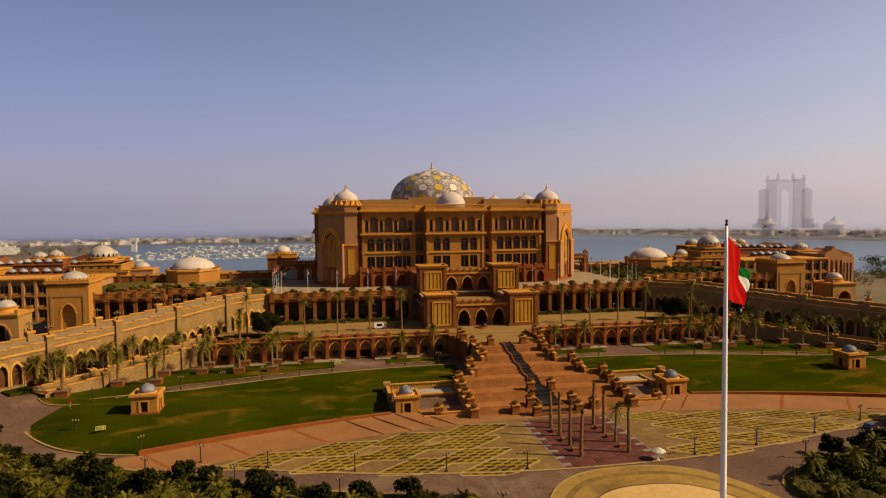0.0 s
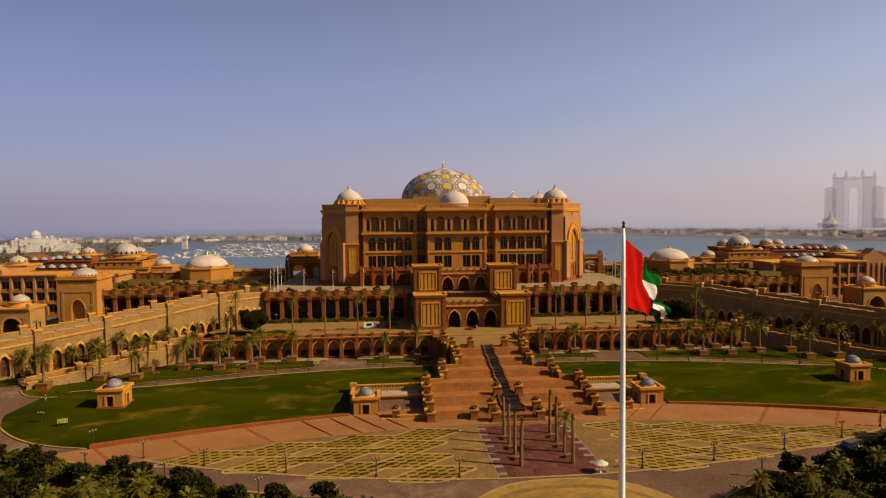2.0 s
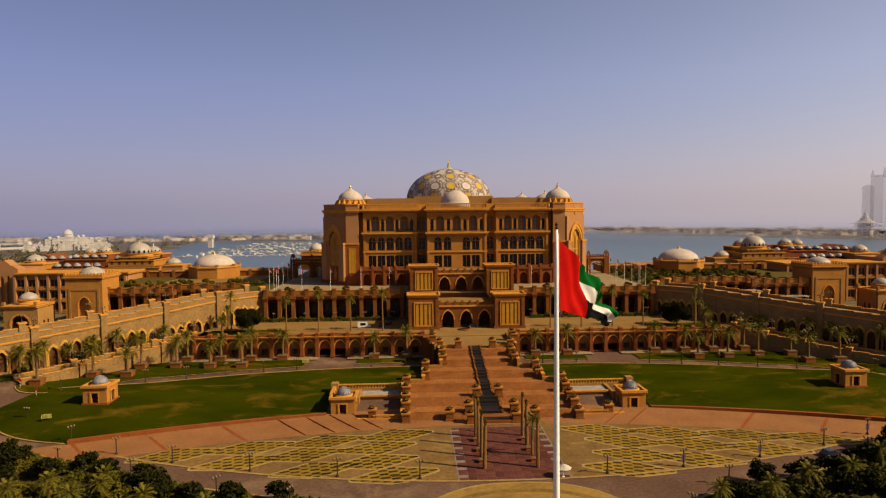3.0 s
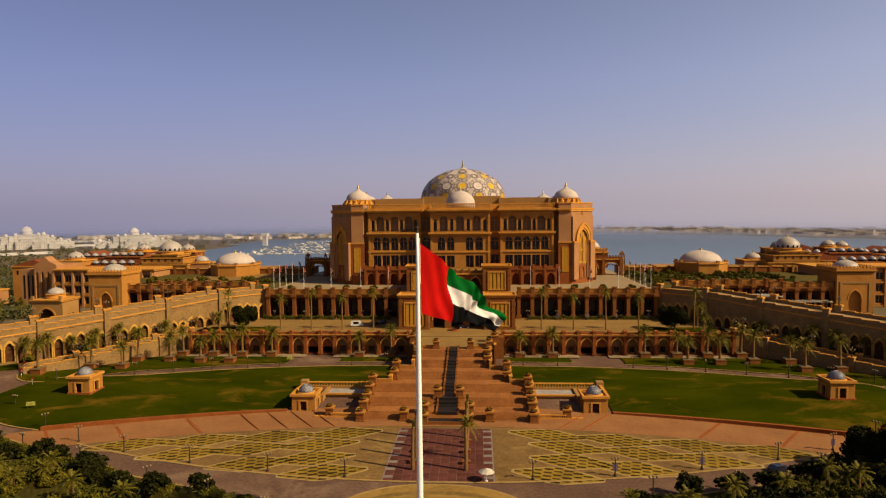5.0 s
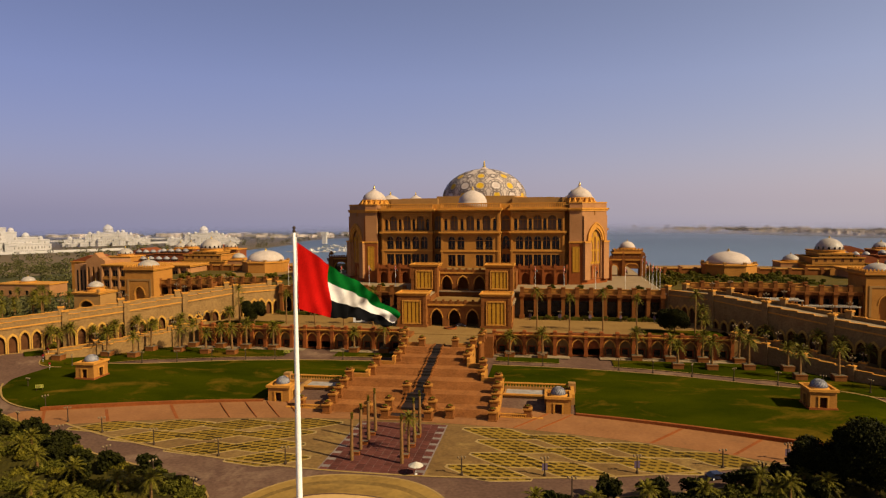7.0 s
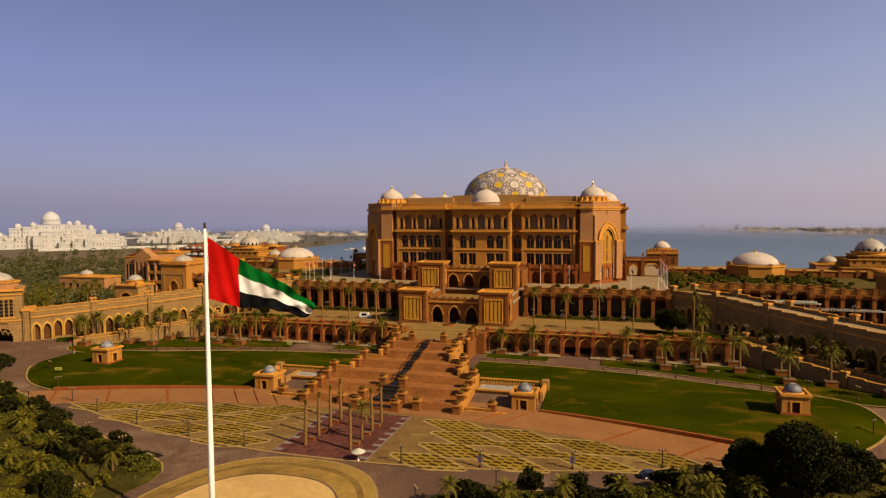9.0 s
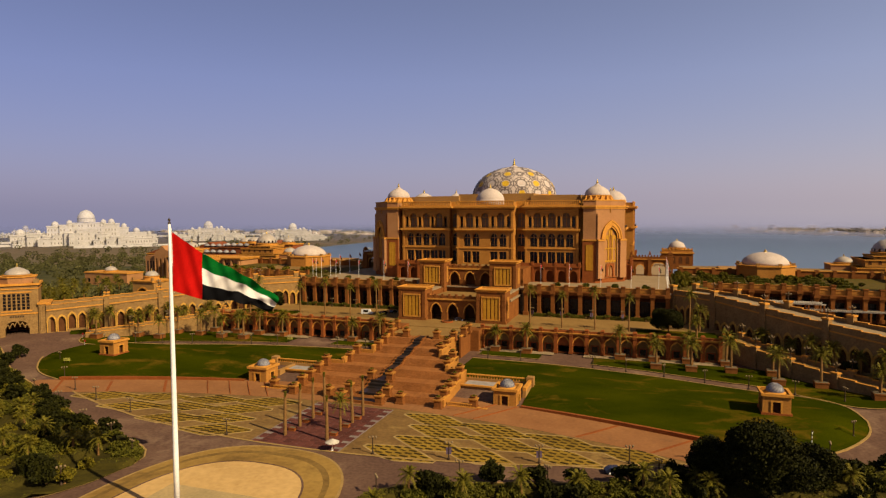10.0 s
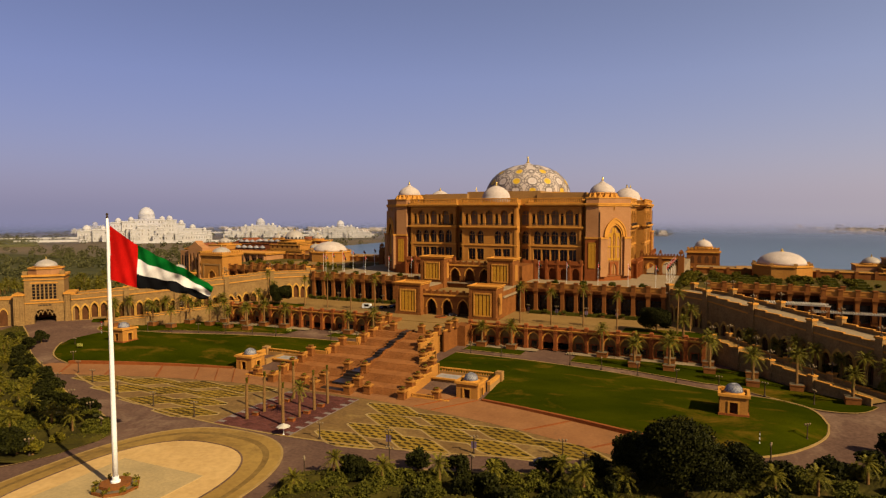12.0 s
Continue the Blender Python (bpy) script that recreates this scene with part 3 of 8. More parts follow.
def build_lawn(s):
    name = "lawn"
    xs = [19.4, 22, 25, 30, 36, 42, 46.7, 46.9] + span(50, 109, 20) + span(110, 135.5, 18)
    lawn = empty("lawn", "broad mown green lawn with worn brown patches", "lawn", "lawns", "structure")
    wide = lambda x: s * (x if s > 0 or x < 108 else 108 + (x - 108) * 1.35)   # the western lawn ends farther out  # noqa: E731
    geo = columns(xs, lawn_low, lambda x: along(LAWN_BACK, x), lawn_z, 14)
    geo.v = [(wide(x), y, z) for x, y, z in geo.v]
    part("turf", geo, LAWN, lawn)
    # retaining edge along the front, kerb round the end
    geo = Geo()
    for a, b in zip(span(46.8, 109, 40), span(46.8, 109, 40)[1:]):
        ya, yb = LAWN_FRONT(a), LAWN_FRONT(b)
        geo.add([(s * a, ya - 0.5, 0), (s * b, yb - 0.5, 0), (s * b, yb + 0.5, 0), (s * a, ya + 0.5, 0),
                 (s * a, ya - 0.5, 1.15), (s * b, yb - 0.5, 1.15), (s * b, yb + 0.5, 1.15), (s * a, ya + 0.5, 1.15)],
                [(4, 5, 6, 7), (0, 1, 5, 4), (2, 3, 7, 6)])
    part("retaining_edge", geo, STONE_RED, lawn, "low dark red-brown retaining edge")
    rim = LAWN_END[:-1] + LAWN_BACK[::-1]
    geo = Geo()
    for (xa, ya), (xb, yb) in zip(rim, rim[1:]):
        d = Vector((xb - xa, yb - ya)).normalized() * 0.24
        za, zb = ground_z(wide(xa), ya), ground_z(wide(xb), yb)
        ta, tb = lawn_z(xa, ya) + 0.12, lawn_z(xb, yb) + 0.12
        geo.add([(wide(xa - d.y), ya + d.x, ta), (wide(xb - d.y), yb + d.x, tb), (wide(xb + d.y), yb - d.x, tb), (wide(xa + d.y), ya - d.x, ta),
                 (wide(xa - d.y), ya + d.x, za - 0.1), (wide(xb - d.y), yb + d.x, zb - 0.1), (wide(xb + d.y), yb - d.x, zb - 0.1), (wide(xa + d.y), ya - d.x, za - 0.1)],
                [(0, 1, 2, 3), (0, 1, 5, 4), (2, 3, 7, 6)])
    part("kerb", geo, KERB, lawn)


build_lawn(1)
build_lawn(-1)

RAMP_FOOT = [(104, 231.6), (113, 231.6), (119, 228), (127, 218), (135, 210.5), (147, 200.2), (149, 199)]
BACK_KERB = rounded([(108, 209.8), (112, 208.5), (118, 204.8), (124, 200.8), (130.4, 196.2), (136, 193.7), (143, 193.3), (146.6, 195.6), (148.6, 199)])


def build_back_lawn(s):
    lawn = empty("back_lawn", "narrow green lawn strip with palm boxes before the arcade", "lawn", "back lawns", "structure")
    low = lambda x: along(LAWN_BACK, x) + 6.4 if x < 108 else along(BACK_KERB, x)  # noqa: E731
    high = lambda x: max(min(230.6, along(RAMP_FOOT, x)), low(x) + 0.2)  # noqa: E731
    for a, b, n in ((20, 43, 8), (62, 148.4, 60)):
        geo = columns(span(a, b, n), low, high, lambda x, y: ground_z(x, y) + 0.3, 3)
        edge = columns(span(a - 0.5, b + 0.4, n), lambda x: low(x) - 0.5, lambda x: low(x) + 0.1, lambda x, y: ground_z(x, y) + 0.27, 1)
        pave = columns(span(a - 4, min(b + 4, 107), n), lambda x: 230.5, lambda x: 235.4, lambda x, y: 3.2, 1)
        for q in (geo, edge, pave):
            q.v = [(s * x, y, z) for x, y, z in q.v]
        part("turf", geo, LAWN, lawn)
        part("kerb", edge, KERB, lawn)
        part("paving", pave, TERRACE, lawn, "pale paved walk along the arcade")


build_back_lawn(1)
build_back_lawn(-1)


# ---- the grand stair ----
PITCH, RUN = 8.75, 3.75   # depth of a flight with its landing, and of the flight alone


def stair_z(y):
    k = min(max((y - 166) / PITCH, 0), 6)
    i = int(k)
    return i * 1.62 + min((k - i) * PITCH / RUN, 1) * 1.62


def stair_half(y):
    return 25.2 if y < 188.8 else 19.0 if y < 200 else 13.0


stair = empty("grand_stair", "broad pinkish-tan stone stair in six flights with landings", "stair", kind="structure")
for k in range(6):
    y = 166 + PITCH * k
    for i in range(9):
        ya = y + i * RUN / 9
        hw = stair_half(ya + 0.1)
        part("step", Geo().box(-hw, hw, ya, ya + RUN / 9 + 0.06, -0.3, k * 1.62 + (i + 1) * 0.18), STAIR, stair)
    for a, b in ((y + RUN, y + 6.4), (y + 6.4, y + PITCH + 0.05)):
        hw = stair_half(a + 0.1)
        part("landing", Geo().box(-hw, hw, a, b, -0.3, (k + 1) * 1.62), STAIR, stair)
for i, hw in enumerate((44, 38, 32)):
    part("step", Geo().prism([(-hw, 164.6 + i * 0.7 - (hw - 24) * 0.02), (hw, 164.6 + i * 0.7 - (hw - 24) * 0.02), (hw, 170 - i * 0.1), (-hw, 170 - i * 0.1)], -0.2, 0.14 + 0.09 * i), PINK_PAVE, stair)


def build_cascade():
    c = empty("water_cascade", "black stone water channel running down the stair", "fountain")
    ys = span(168.5, 218.3, 30)
    wide = lambda y: 2.8 if y < 178.2 else 1.45  # noqa: E731
    geo = Geo()
    for a, b in zip(ys, ys[1:]):
        w_, za, zb = wide(a + 0.1), stair_z(b) + 0.25, stair_z(min(2 * b - a, 218.3)) + 0.25
        geo.poly((-w_, a, za), (w_, a, za), (w_, b, za), (-w_, b, za))
        geo.poly((-w_, b, za), (w_, b, za), (w_, b, zb), (-w_, b, zb))
    geo.poly((-2.8, 168.5, 0.3), (2.8, 168.5, 0.3), (2.8, 168.5, stair_z(ys[1]) + 0.25), (-2.8, 168.5, stair_z(ys[1]) + 0.25))
    part("channel_bed", geo, WATER_DARK, c)
    for s in (-1, 1):
        for a, b in zip(ys, ys[1:]):
            w_ = wide(a + 0.1)
            part("kerb", Geo().box(*sorted((s * w_, s * (w_ + 0.5))), a, b, stair_z(a) - 0.5, stair_z(b) + 0.5), PORTAL_STONE, c)
    part("pool_floor", Geo().box(-5.2, 5.2, 163.5, 168.4, -0.2, 0.55), WATER_DARK, c)
    part("pool_rim", Geo().box(-5.8, 5.8, 163.0, 163.5, -0.2, 0.9).box(-5.8, -5.2, 163.5, 168.6, -0.2, 0.9).box(5.2, 5.8, 163.5, 168.6, -0.2, 0.9), PORTAL_STONE, c)


build_cascade()


# ---- the palace ----
PC = Matrix.Translation((0, 378.8, 0))
palace = empty("palace", "grand five-storey sandstone palace with a patterned great dome and corner towers", "palace")


def wall_row(geo, panes, u0, widths, z0, z1, y, depth, spec):
    """A row of arched panels; spec gives half width, sill, springing and apex for each kind of width."""
    u = u0
    for w_, kind in widths:
        a, sill, spring, apex = spec[kind]
        if a:
            geo.arch(u, u + w_, z0, z1, y, y + depth, a, sill, spring, apex)
            panes.append((u + w_ / 2, y + depth, a, sill, spring, apex))
        else:
            geo.poly((u, y, z0), (u + w_, y, z0), (u + w_, y, z1), (u, y, z1))
        u += w_
    return u


LOGGIA = {"n": (0.82, 49.0, 54.0, 54.9), "w": (2.05, 49.0, 54.3, 56.5), "-": (0, 0, 0, 0)}
ARCH3 = {"a": (1.85, 39.3, 43.9, 46.0), "-": (0, 0, 0, 0)}
RECT2 = {"a": (1.95, 30.8, 36.8, 36.8), "-": (0, 0, 0, 0)}


def facade_parts():
    """Meshes of one of the four alike fronts, in its own frame: u along it, -y outwards, from the palace's middle."""
    wall, panes, inner, trim, rail, base = Geo(), [], Geo(), Geo(), Geo(), []
    porches = {-1: Geo(), 1: Geo()}
    bays = [(-15, 15, -70.8, "mid"), (20, 47, -66.8, "wing"), (-47, -20, -66.8, "wing")]
    for u0, u1, y, kind in bays:
        w_ = u1 - u0
        m_ = 1.6
        rest = (w_ - 2 * m_)
        n_, b_ = 2.05, (rest - 4 * 2.05) / 3
        if kind == "mid":
            l3 = [(3.2, "-"), (4.7, "a"), (4.7, "a"), (4.8, "-"), (4.7, "a"), (4.7, "a"), (3.2, "-")]
        else:
            l3 = [(2.25, "-")] + [(4.5, "a")] * 5 + [(2.25, "-")]
        wall_row(wall, panes, u0, l3, 30.2, 38.6, y, 1.2, RECT2)
        wall_row(wall, panes, u0, l3, 38.6, 48.2, y, 1.6, ARCH3)
        wall_row(wall, panes, u0, [(m_, "-"), (n_, "n"), (b_, "w"), (n_, "n"), (b_, "w"), (n_, "n"), (b_, "w"), (n_, "n"), (m_, "-")], 48.2, 58.6, y, 2.2, LOGGIA)
        wall.poly((u0, y, 22), (u1, y, 22), (u1, y, 30.2), (u0, y, 30.2))
        for uu, sgn in ((u0, -1), (u1, 1)):
            wall.poly((uu, y, 22), (uu, y + 9, 22), (uu, y + 9, 62.2), (uu, y, 62.2))
        wall.poly((u0, y, 58.6), (u1, y, 58.6), (u1, y, 60.0), (u0, y, 60.0))
        # cornices and string courses
        trim.box(u0 - 0.9, u1 + 0.9, y - 1.5, y + 2, 58.6, 59.3).box(u0 - 1.3, u1 + 1.3, y - 2.1, y + 2, 59.3, 60.1)
        trim.box(u0 - 0.8, u1 + 0.8, y - 1.9, y + 1, 47.7, 48.5).box(u0 - 0.4, u1 + 0.4, y - 0.9, y + 1, 47.1, 47.7)
        trim.box(u0 - 0.2, u1 + 0.2, y - 0.45, y + 1, 38.3, 39.0)
        trim.box(u0, u1, y - 0.35, y + 0.8, 57.6, 58.0)
        # parapet: posts and open tracery
        trim.box(u0 - 0.4, u1 + 0.4, y - 0.5, y + 0.3, 60.1, 60.6).box(u0 - 0.4, u1 + 0.4, y - 0.5, y + 0.3, 62.3, 62.8)
        k = int(w_ / 0.9)
        for i in range(k + 1):
            uu = u0 + w_ * i / k
            trim.box(uu - 0.22, uu + 0.22, y - 0.35, y + 0.15, 60.6, 62.3)
        # pilasters at the bay's ends and window rails
        for uu in (u0 + 0.2, u1 - 1.2):
            base.append(Geo().box(uu, uu + 1.0, y - 0.4, y + 0.3, 22, 58.6))
        rail.box(u0 + 1.7, u1 - 1.7, y - 1.2, y - 1.05, 49.75, 49.9)
        nb = int((w_ - 3.4) / 0.55)
        for i in range(nb + 1):
            uu = u0 + 1.7 + (w_ - 3.4) * i / nb
            rail.box(uu - 0.06, uu + 0.06, y - 1.18, y - 1.07, 48.5, 49.75)
        inner.poly((u0, y + 2.2, 39.0), (u1, y + 2.2, 39.0), (u1, y + 2.2, 58.5), (u0, y + 2.2, 58.5))
    for s in (-1, 1):  # recessed strips between the bays
        a, b = sorted((s * 15, s * 20))
        y = -63.5
        wall_row(wall, panes, a, [(5, "a")], 30.2, 38.6, y, 0.8, RECT2)
        wall_row(wall, panes, a, [(5, "a")], 38.6, 48.2, y, 0.9, ARCH3)
        wall_row(wall, panes, a, [(5, "w")], 48.2, 60.0, y, 1.0, LOGGIA)
        wall.poly((a, y, 22), (b, y, 22), (b, y, 30.2), (a, y, 30.2))
        trim.box(a, b, y - 1.4, y + 2, 59.0, 60.1).box(a, b, y - 0.8, y + 1, 47.7, 48.5).box(a, b, y - 0.4, y + 0.3, 60.1, 62.6)
        a, b = sorted((s * 47, s * 49.2))
        y = -63.0
        wall.poly((a, y, 22), (b, y, 22), (b, y, 60), (a, y, 60))
        trim.box(a, b, y - 0.8, y + 2, 59.0, 60.1)
    # ground floor porches in red stone before the wings
    for s in (-1, 1):
        u = s * 33.5 - 14.5
        red = porches[s]
        for k in range(5):
            w_ = 5.8
            red.arch(u + k * w_, u + (k + 1) * w_, 22, 29.6, -71.0, -69.6, 1.9, 22.2, 25.4, 28.0)
            red.box(u + k * w_ - 0.5, u + k * w_ + 0.5, -71.5, -70.9, 22, 30.0)
        red.box(u - 0.5, u + 29.5, -71.6, -66.8, 29.6, 30.3)
        red.box(u - 0.2, u + 29.2, -71.3, -70.9, 30.3, 31.5)
        for k in range(6):
            red.box(u + k * 5.8 - 0.6, u + k * 5.8 + 0.6, -71.7, -70.6, 30.3, 32.1)
        red.poly((u, -67.4, 22), (u + 29, -67.4, 22), (u + 29, -67.4, 30), (u, -67.4, 30))
        for uu in (u, u + 29):
            red.poly((uu, -71, 22), (uu, -66.8, 22), (uu, -66.8, 30), (uu, -71, 30))
    return wall, panes, inner, trim, rail, base, porches


wall, panes, inner, trim, rail, base, porches = facade_parts()
meshes = {n: q.mesh(n, weld=n in ("facade_wall", "loggia_back")) for n, q in (("facade_wall", wall), ("loggia_back", inner), ("cornice", trim), ("balcony_rail", rail), ("porch", porches[1]), ("porch_west", porches[-1]))}
pilaster_meshes = [q.mesh("pilaster") for q in base]
pane_meshes, frame_meshes = {}, {}


def window_meshes(a, sill, spring, apex):
    key = (a, sill, spring, apex)
    if key not in pane_meshes:
        z = sill
        q = Geo().arch_fill(0, -0.05, a, 0, spring - z, apex - z)
        bars = [("window_sill", Geo().box(-a, a, -0.2, 0.02, -0.02, 0.16))]
        if a > 1:
            bars += [("mullion", Geo().box(-0.09, 0.09, -0.17, 0.02, 0.16, apex - z - 0.1)), ("transom", Geo().box(-a, a, -0.15, 0.02, spring - z - 0.1, spring - z + 0.12))]
        else:
            bars.append(("transom", Geo().box(-a, a, -0.14, 0.02, spring - z - 0.1, spring - z + 0.05)))
        pane_meshes[key], frame_meshes[key] = q.mesh("pane"), [(n, g_.mesh(n)) for n, g_ in bars]
    return pane_meshes[key], frame_meshes[key]


mould_me = Geo().arch_band(0, -1.78, -1.45, 1.85, 0.3, 4.6, 6.7).mesh("arch_moulding")
rail_me = Geo().box(-1.85, 1.85, -1.5, -1.4, 1.15, 1.3)
for i_ in range(8):
    rail_me.box(-1.8 + i_ * 0.51, -1.72 + i_ * 0.51, -1.48, -1.42, 0, 1.2)
rail_me = rail_me.mesh("window_rail")
for k in range(4):
    rot = PC @ Matrix.Rotation(k * math.pi / 2, 4, "Z")
    fac = empty("facade")
    fac.parent, fac.matrix_basis = palace, rot
    part("facade_wall", meshes["facade_wall"], STONE, fac)
    # dark backing colour stands for the shade inside the loggias
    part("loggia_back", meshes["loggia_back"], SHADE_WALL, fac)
    part("cornice", meshes["cornice"], TRIM, fac, "orange stone cornices and pierced parapet")
    part("balcony_rail", meshes["balcony_rail"], BLACK_IRON, fac, "dark iron balcony rail")
    for me in pilaster_meshes:
        part("pilaster", me, STONE, fac)
    part("porch", meshes["porch"], STONE_RED, fac, "red stone ground-floor porch with pointed arches")
    part("porch", meshes["porch_west"], STONE_RED, fac, "red stone ground-floor porch with pointed arches")
    if k in (0, 1, 3):
        for c, y, a, sill, spring, apex in panes:
            pm, fm = window_meshes(a, sill, spring, apex)
            # loggia panes are flat; the shade is in their colour
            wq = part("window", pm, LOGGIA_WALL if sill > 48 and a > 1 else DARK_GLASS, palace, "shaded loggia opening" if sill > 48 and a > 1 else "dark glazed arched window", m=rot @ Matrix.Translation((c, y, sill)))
            if k == 0:
                for n, me in fm:
                    part(n, me, TRIM, wq)
                if 39 < sill < 40:
                    part("arch_moulding", mould_me, STONE_TAN, wq)
                    part("window_rail", rail_me, BLACK_IRON, wq)

# corner towers, one mesh turned four times
core, redb, panel = Geo(), Geo(), Geo()
mouldings, tracery, place = [], [], Matrix.Identity(4)


def trm():
    mouldings.append(setm(Geo(), place))
    return mouldings[-1]


def pan2():
    tracery.append(setm(Geo(), place))
    return tracery[-1]


tw = [(49.2, -60), (49.2, -68.0), (55.4, -68.0), (68.0, -55.4), (68.0, -49.2), (60, -49.2)]
core.prism(tw, 22, 62.3)
def ring_of(pts, grow):
    cx, cy = 57.5, -57.5
    return [(cx + (x - cx) * grow, cy + (y - cy) * grow) for x, y in pts]
trm().prism(ring_of(tw, 1.06), 58.4, 59.2).prism(ring_of(tw, 1.10), 59.2, 60.0)
trm().prism(ring_of(tw, 1.03), 62.3, 62.9)
redb.prism(ring_of(tw, 1.05), 22, 24.2).prism(ring_of(tw, 1.03), 24.2, 25.2)
diag = Matrix.Translation((61.7, -61.7, 0)) @ Matrix.Rotation(math.pi / 4, 4, "Z")
# lower half of the diagonal front stands proud, with the tall arch through it
place = diag
for q in (core, redb, panel):
    q.m = diag
core.arch(-8.6, 8.6, 24.5, 56.4, -0.75, 0.25, 3.9, 24.6, 43.6, 49.2, 10)
trm().arch_band(0, -1.0, 0.2, 3.9, 0.55, 43.6, 49.2, 10)
trm().arch_band(0, -1.35, -0.7, 4.6, 1.25, 43.6, 50.1, 10)
trm().arch_band(0, -1.6, -0.7, 6.0, 0.6, 43.6, 52.0, 10)
for s in (-1, 1):
    a, b = sorted((s * 5.0, s * 8.9))
    core.box(a, b, -1.9, 0.2, 24.2, 42.6)
    trm().box(a - 0.25, b + 0.25, -2.15, 0.2, 42.6, 43.4)
panel.arch_fill(0, 0.05, 3.9, 25, 43.6, 49.2, 10)
for u in (-2.5, 0, 2.5):
    pan2().arch(u - 1.22, u + 1.22, 32, 45.4 if u else 48.0, -0.25, 0.06, 0.82, 33, 42.0 + (0 if u else 2.0), 43.7 + (0 if u else 2.2))
pan2().box(-3.8, 3.8, -0.3, 0.05, 38.4, 39.1)
redb.arch(-2.6, 2.6, 24.4, 31.5, -0.5, 0.05, 1.5, 24.5, 28.0, 30.6)

for sx in (0, 1):
    mm = Matrix.Identity(4) if not sx else Matrix(((0, -1, 0, 0), (-1, 0, 0, 0), (0, 0, 1, 0), (0, 0, 0, 1)))
    place = mm
    for q in (core, redb, panel):
        q.m = mm
    redb.box(49.0, 55.6, -68.5, -67.5, 24, 42.6)
    trm().box(48.8, 55.8, -68.75, -67.5, 42.6, 43.4)
    panel.box(51.0, 53.8, -68.62, -68.0, 28.5, 40.5)
    pan2().box(50.7, 51.0, -68.72, -68, 28.2, 40.8).box(53.8, 54.1, -68.72, -68, 28.2, 40.8).box(50.7, 54.1, -68.72, -68, 40.5, 40.8).box(50.7, 54.1, -68.72, -68, 28.2, 28.5)
    pan2().box(52.3, 52.5, -68.7, -68, 28.5, 40.5)
tower_meshes = [(n, q.mesh(n), mt, lb) for n, q, mt, lb in (("shaft", core, STONE_PINK, "pinkish stone tower shaft"), ("plinth", redb, STONE_RED, ""), ("tile_panel", panel, GOLD_PANEL, "gold tile panel"))]
tower_meshes += [("moulding", q.mesh("moulding"), TRIM, "") for q in mouldings] + [("panel_tracery", q.mesh("panel_tracery"), GOLD_PANEL, "") for q in tracery]
CX, CY = 54.6, -54.2
cap = Geo().lathe([(7.8, 62.3), (7.8, 62.9), (6.7, 63.1), (6.4, 64.8), (6.7, 65.0), (6.3, 65.3)], 32, CX, CY)
petal = Geo().add([(6.2, -1.15, 62.9), (8.4, -0.85, 62.9), (6.2, 1.15, 62.9), (8.4, 0.85, 62.9), (6.2, 0, 65.6), (7.2, 0, 64.9)], [(0, 1, 5, 4), (1, 3, 5), (3, 2, 4, 5), (0, 4, 2), (0, 2, 3, 1)]).mesh("crown_petal")
cap_me = cap.mesh("cupola_drum")
cup_me = Geo().lathe([(6.2, 65.0), (6.35, 65.6), (6.1, 66.6), (5.4, 67.8), (4.3, 68.8), (3.0, 69.6), (1.8, 70.2), (1.0, 70.8), (0.45, 71.5), (0.25, 72.0)], 32, CX, CY).mesh("cupola", True)
fin_me = Geo().lathe([(0.5, 71.4), (0.7, 71.8), (0.3, 72.2), (0.45, 72.6), (0.15, 73.0), (0.03, 73.7)], 10, CX, CY).mesh("finial", True)
for k in range(4):
    rot = PC @ Matrix.Rotation(k * math.pi / 2, 4, "Z")
    tower = empty("corner_tower")
    tower.parent, tower.matrix_basis = palace, rot
    for n, me, mt, lb in tower_meshes:
        part(n, me, mt, tower, lb)
    dr = part("cupola_drum", cap_me, TRIM, tower)
    for i in range(16):
        part("crown_petal", petal, TRIM, dr, m=Matrix.Translation((CX, CY, 0)) @ Matrix.Rotation(2 * math.pi * i / 16, 4, "Z"))
    part("cupola", cup_me, DOME_PALE, tower, "pale ribbed onion cupola")
    part("finial", fin_me, GOLD, tower)
    dome = part("bay_dome", Geo().lathe([(7.6, 60.5), (7.6, 63.0)] + dome_profile(7.4, 6.6, 63.2, 0.4), 32, 0, -59.3).mesh("bay_dome", True), DOME_PALE, palace, "glossy pale bay dome", m=rot)
    part("finial", Geo().lathe([(0.6, 69.4), (0.8, 69.9), (0.3, 70.4), (0.5, 70.8), (0.05, 71.8)], 10, 0, -59.3).mesh("finial", True), GOLD, dome)
core = Geo()
core.m = PC
core.box(-62, 62, -62, 62, 22, 60.2)
part("core_block", core, STONE, palace)
att = Geo()
att.m = PC
att.box(-42, 42, -42, 42, 60, 66.2).box(-46, -20, -51, -40, 60, 65.8).box(20, 46, -51, -40, 60, 65.8).box(40, 51, -46, 46, 60, 65.8).box(-51, -40, -46, 46, 60, 65.8).box(-21, 21, -48, 48, 60, 67.0)
part("attic", att, STONE_TAN, palace)
drum = Geo()
drum.m = PC
drum.lathe([(27.5, 62), (27.5, 66.6), (26.2, 66.8), (26.2, 67.4)], 64)
part("dome_drum", drum, TRIM, palace)
dome = Geo()
dome.m = PC
R0, H0, Z0 = 25.6, 18.2, 66.6
dome.lathe(dome_profile(R0, H0, Z0, 0.0, 18), 72)
great = part("great_dome", dome, DOME_PALE, palace, "pale mosaic great dome with star strapwork", smooth=True)


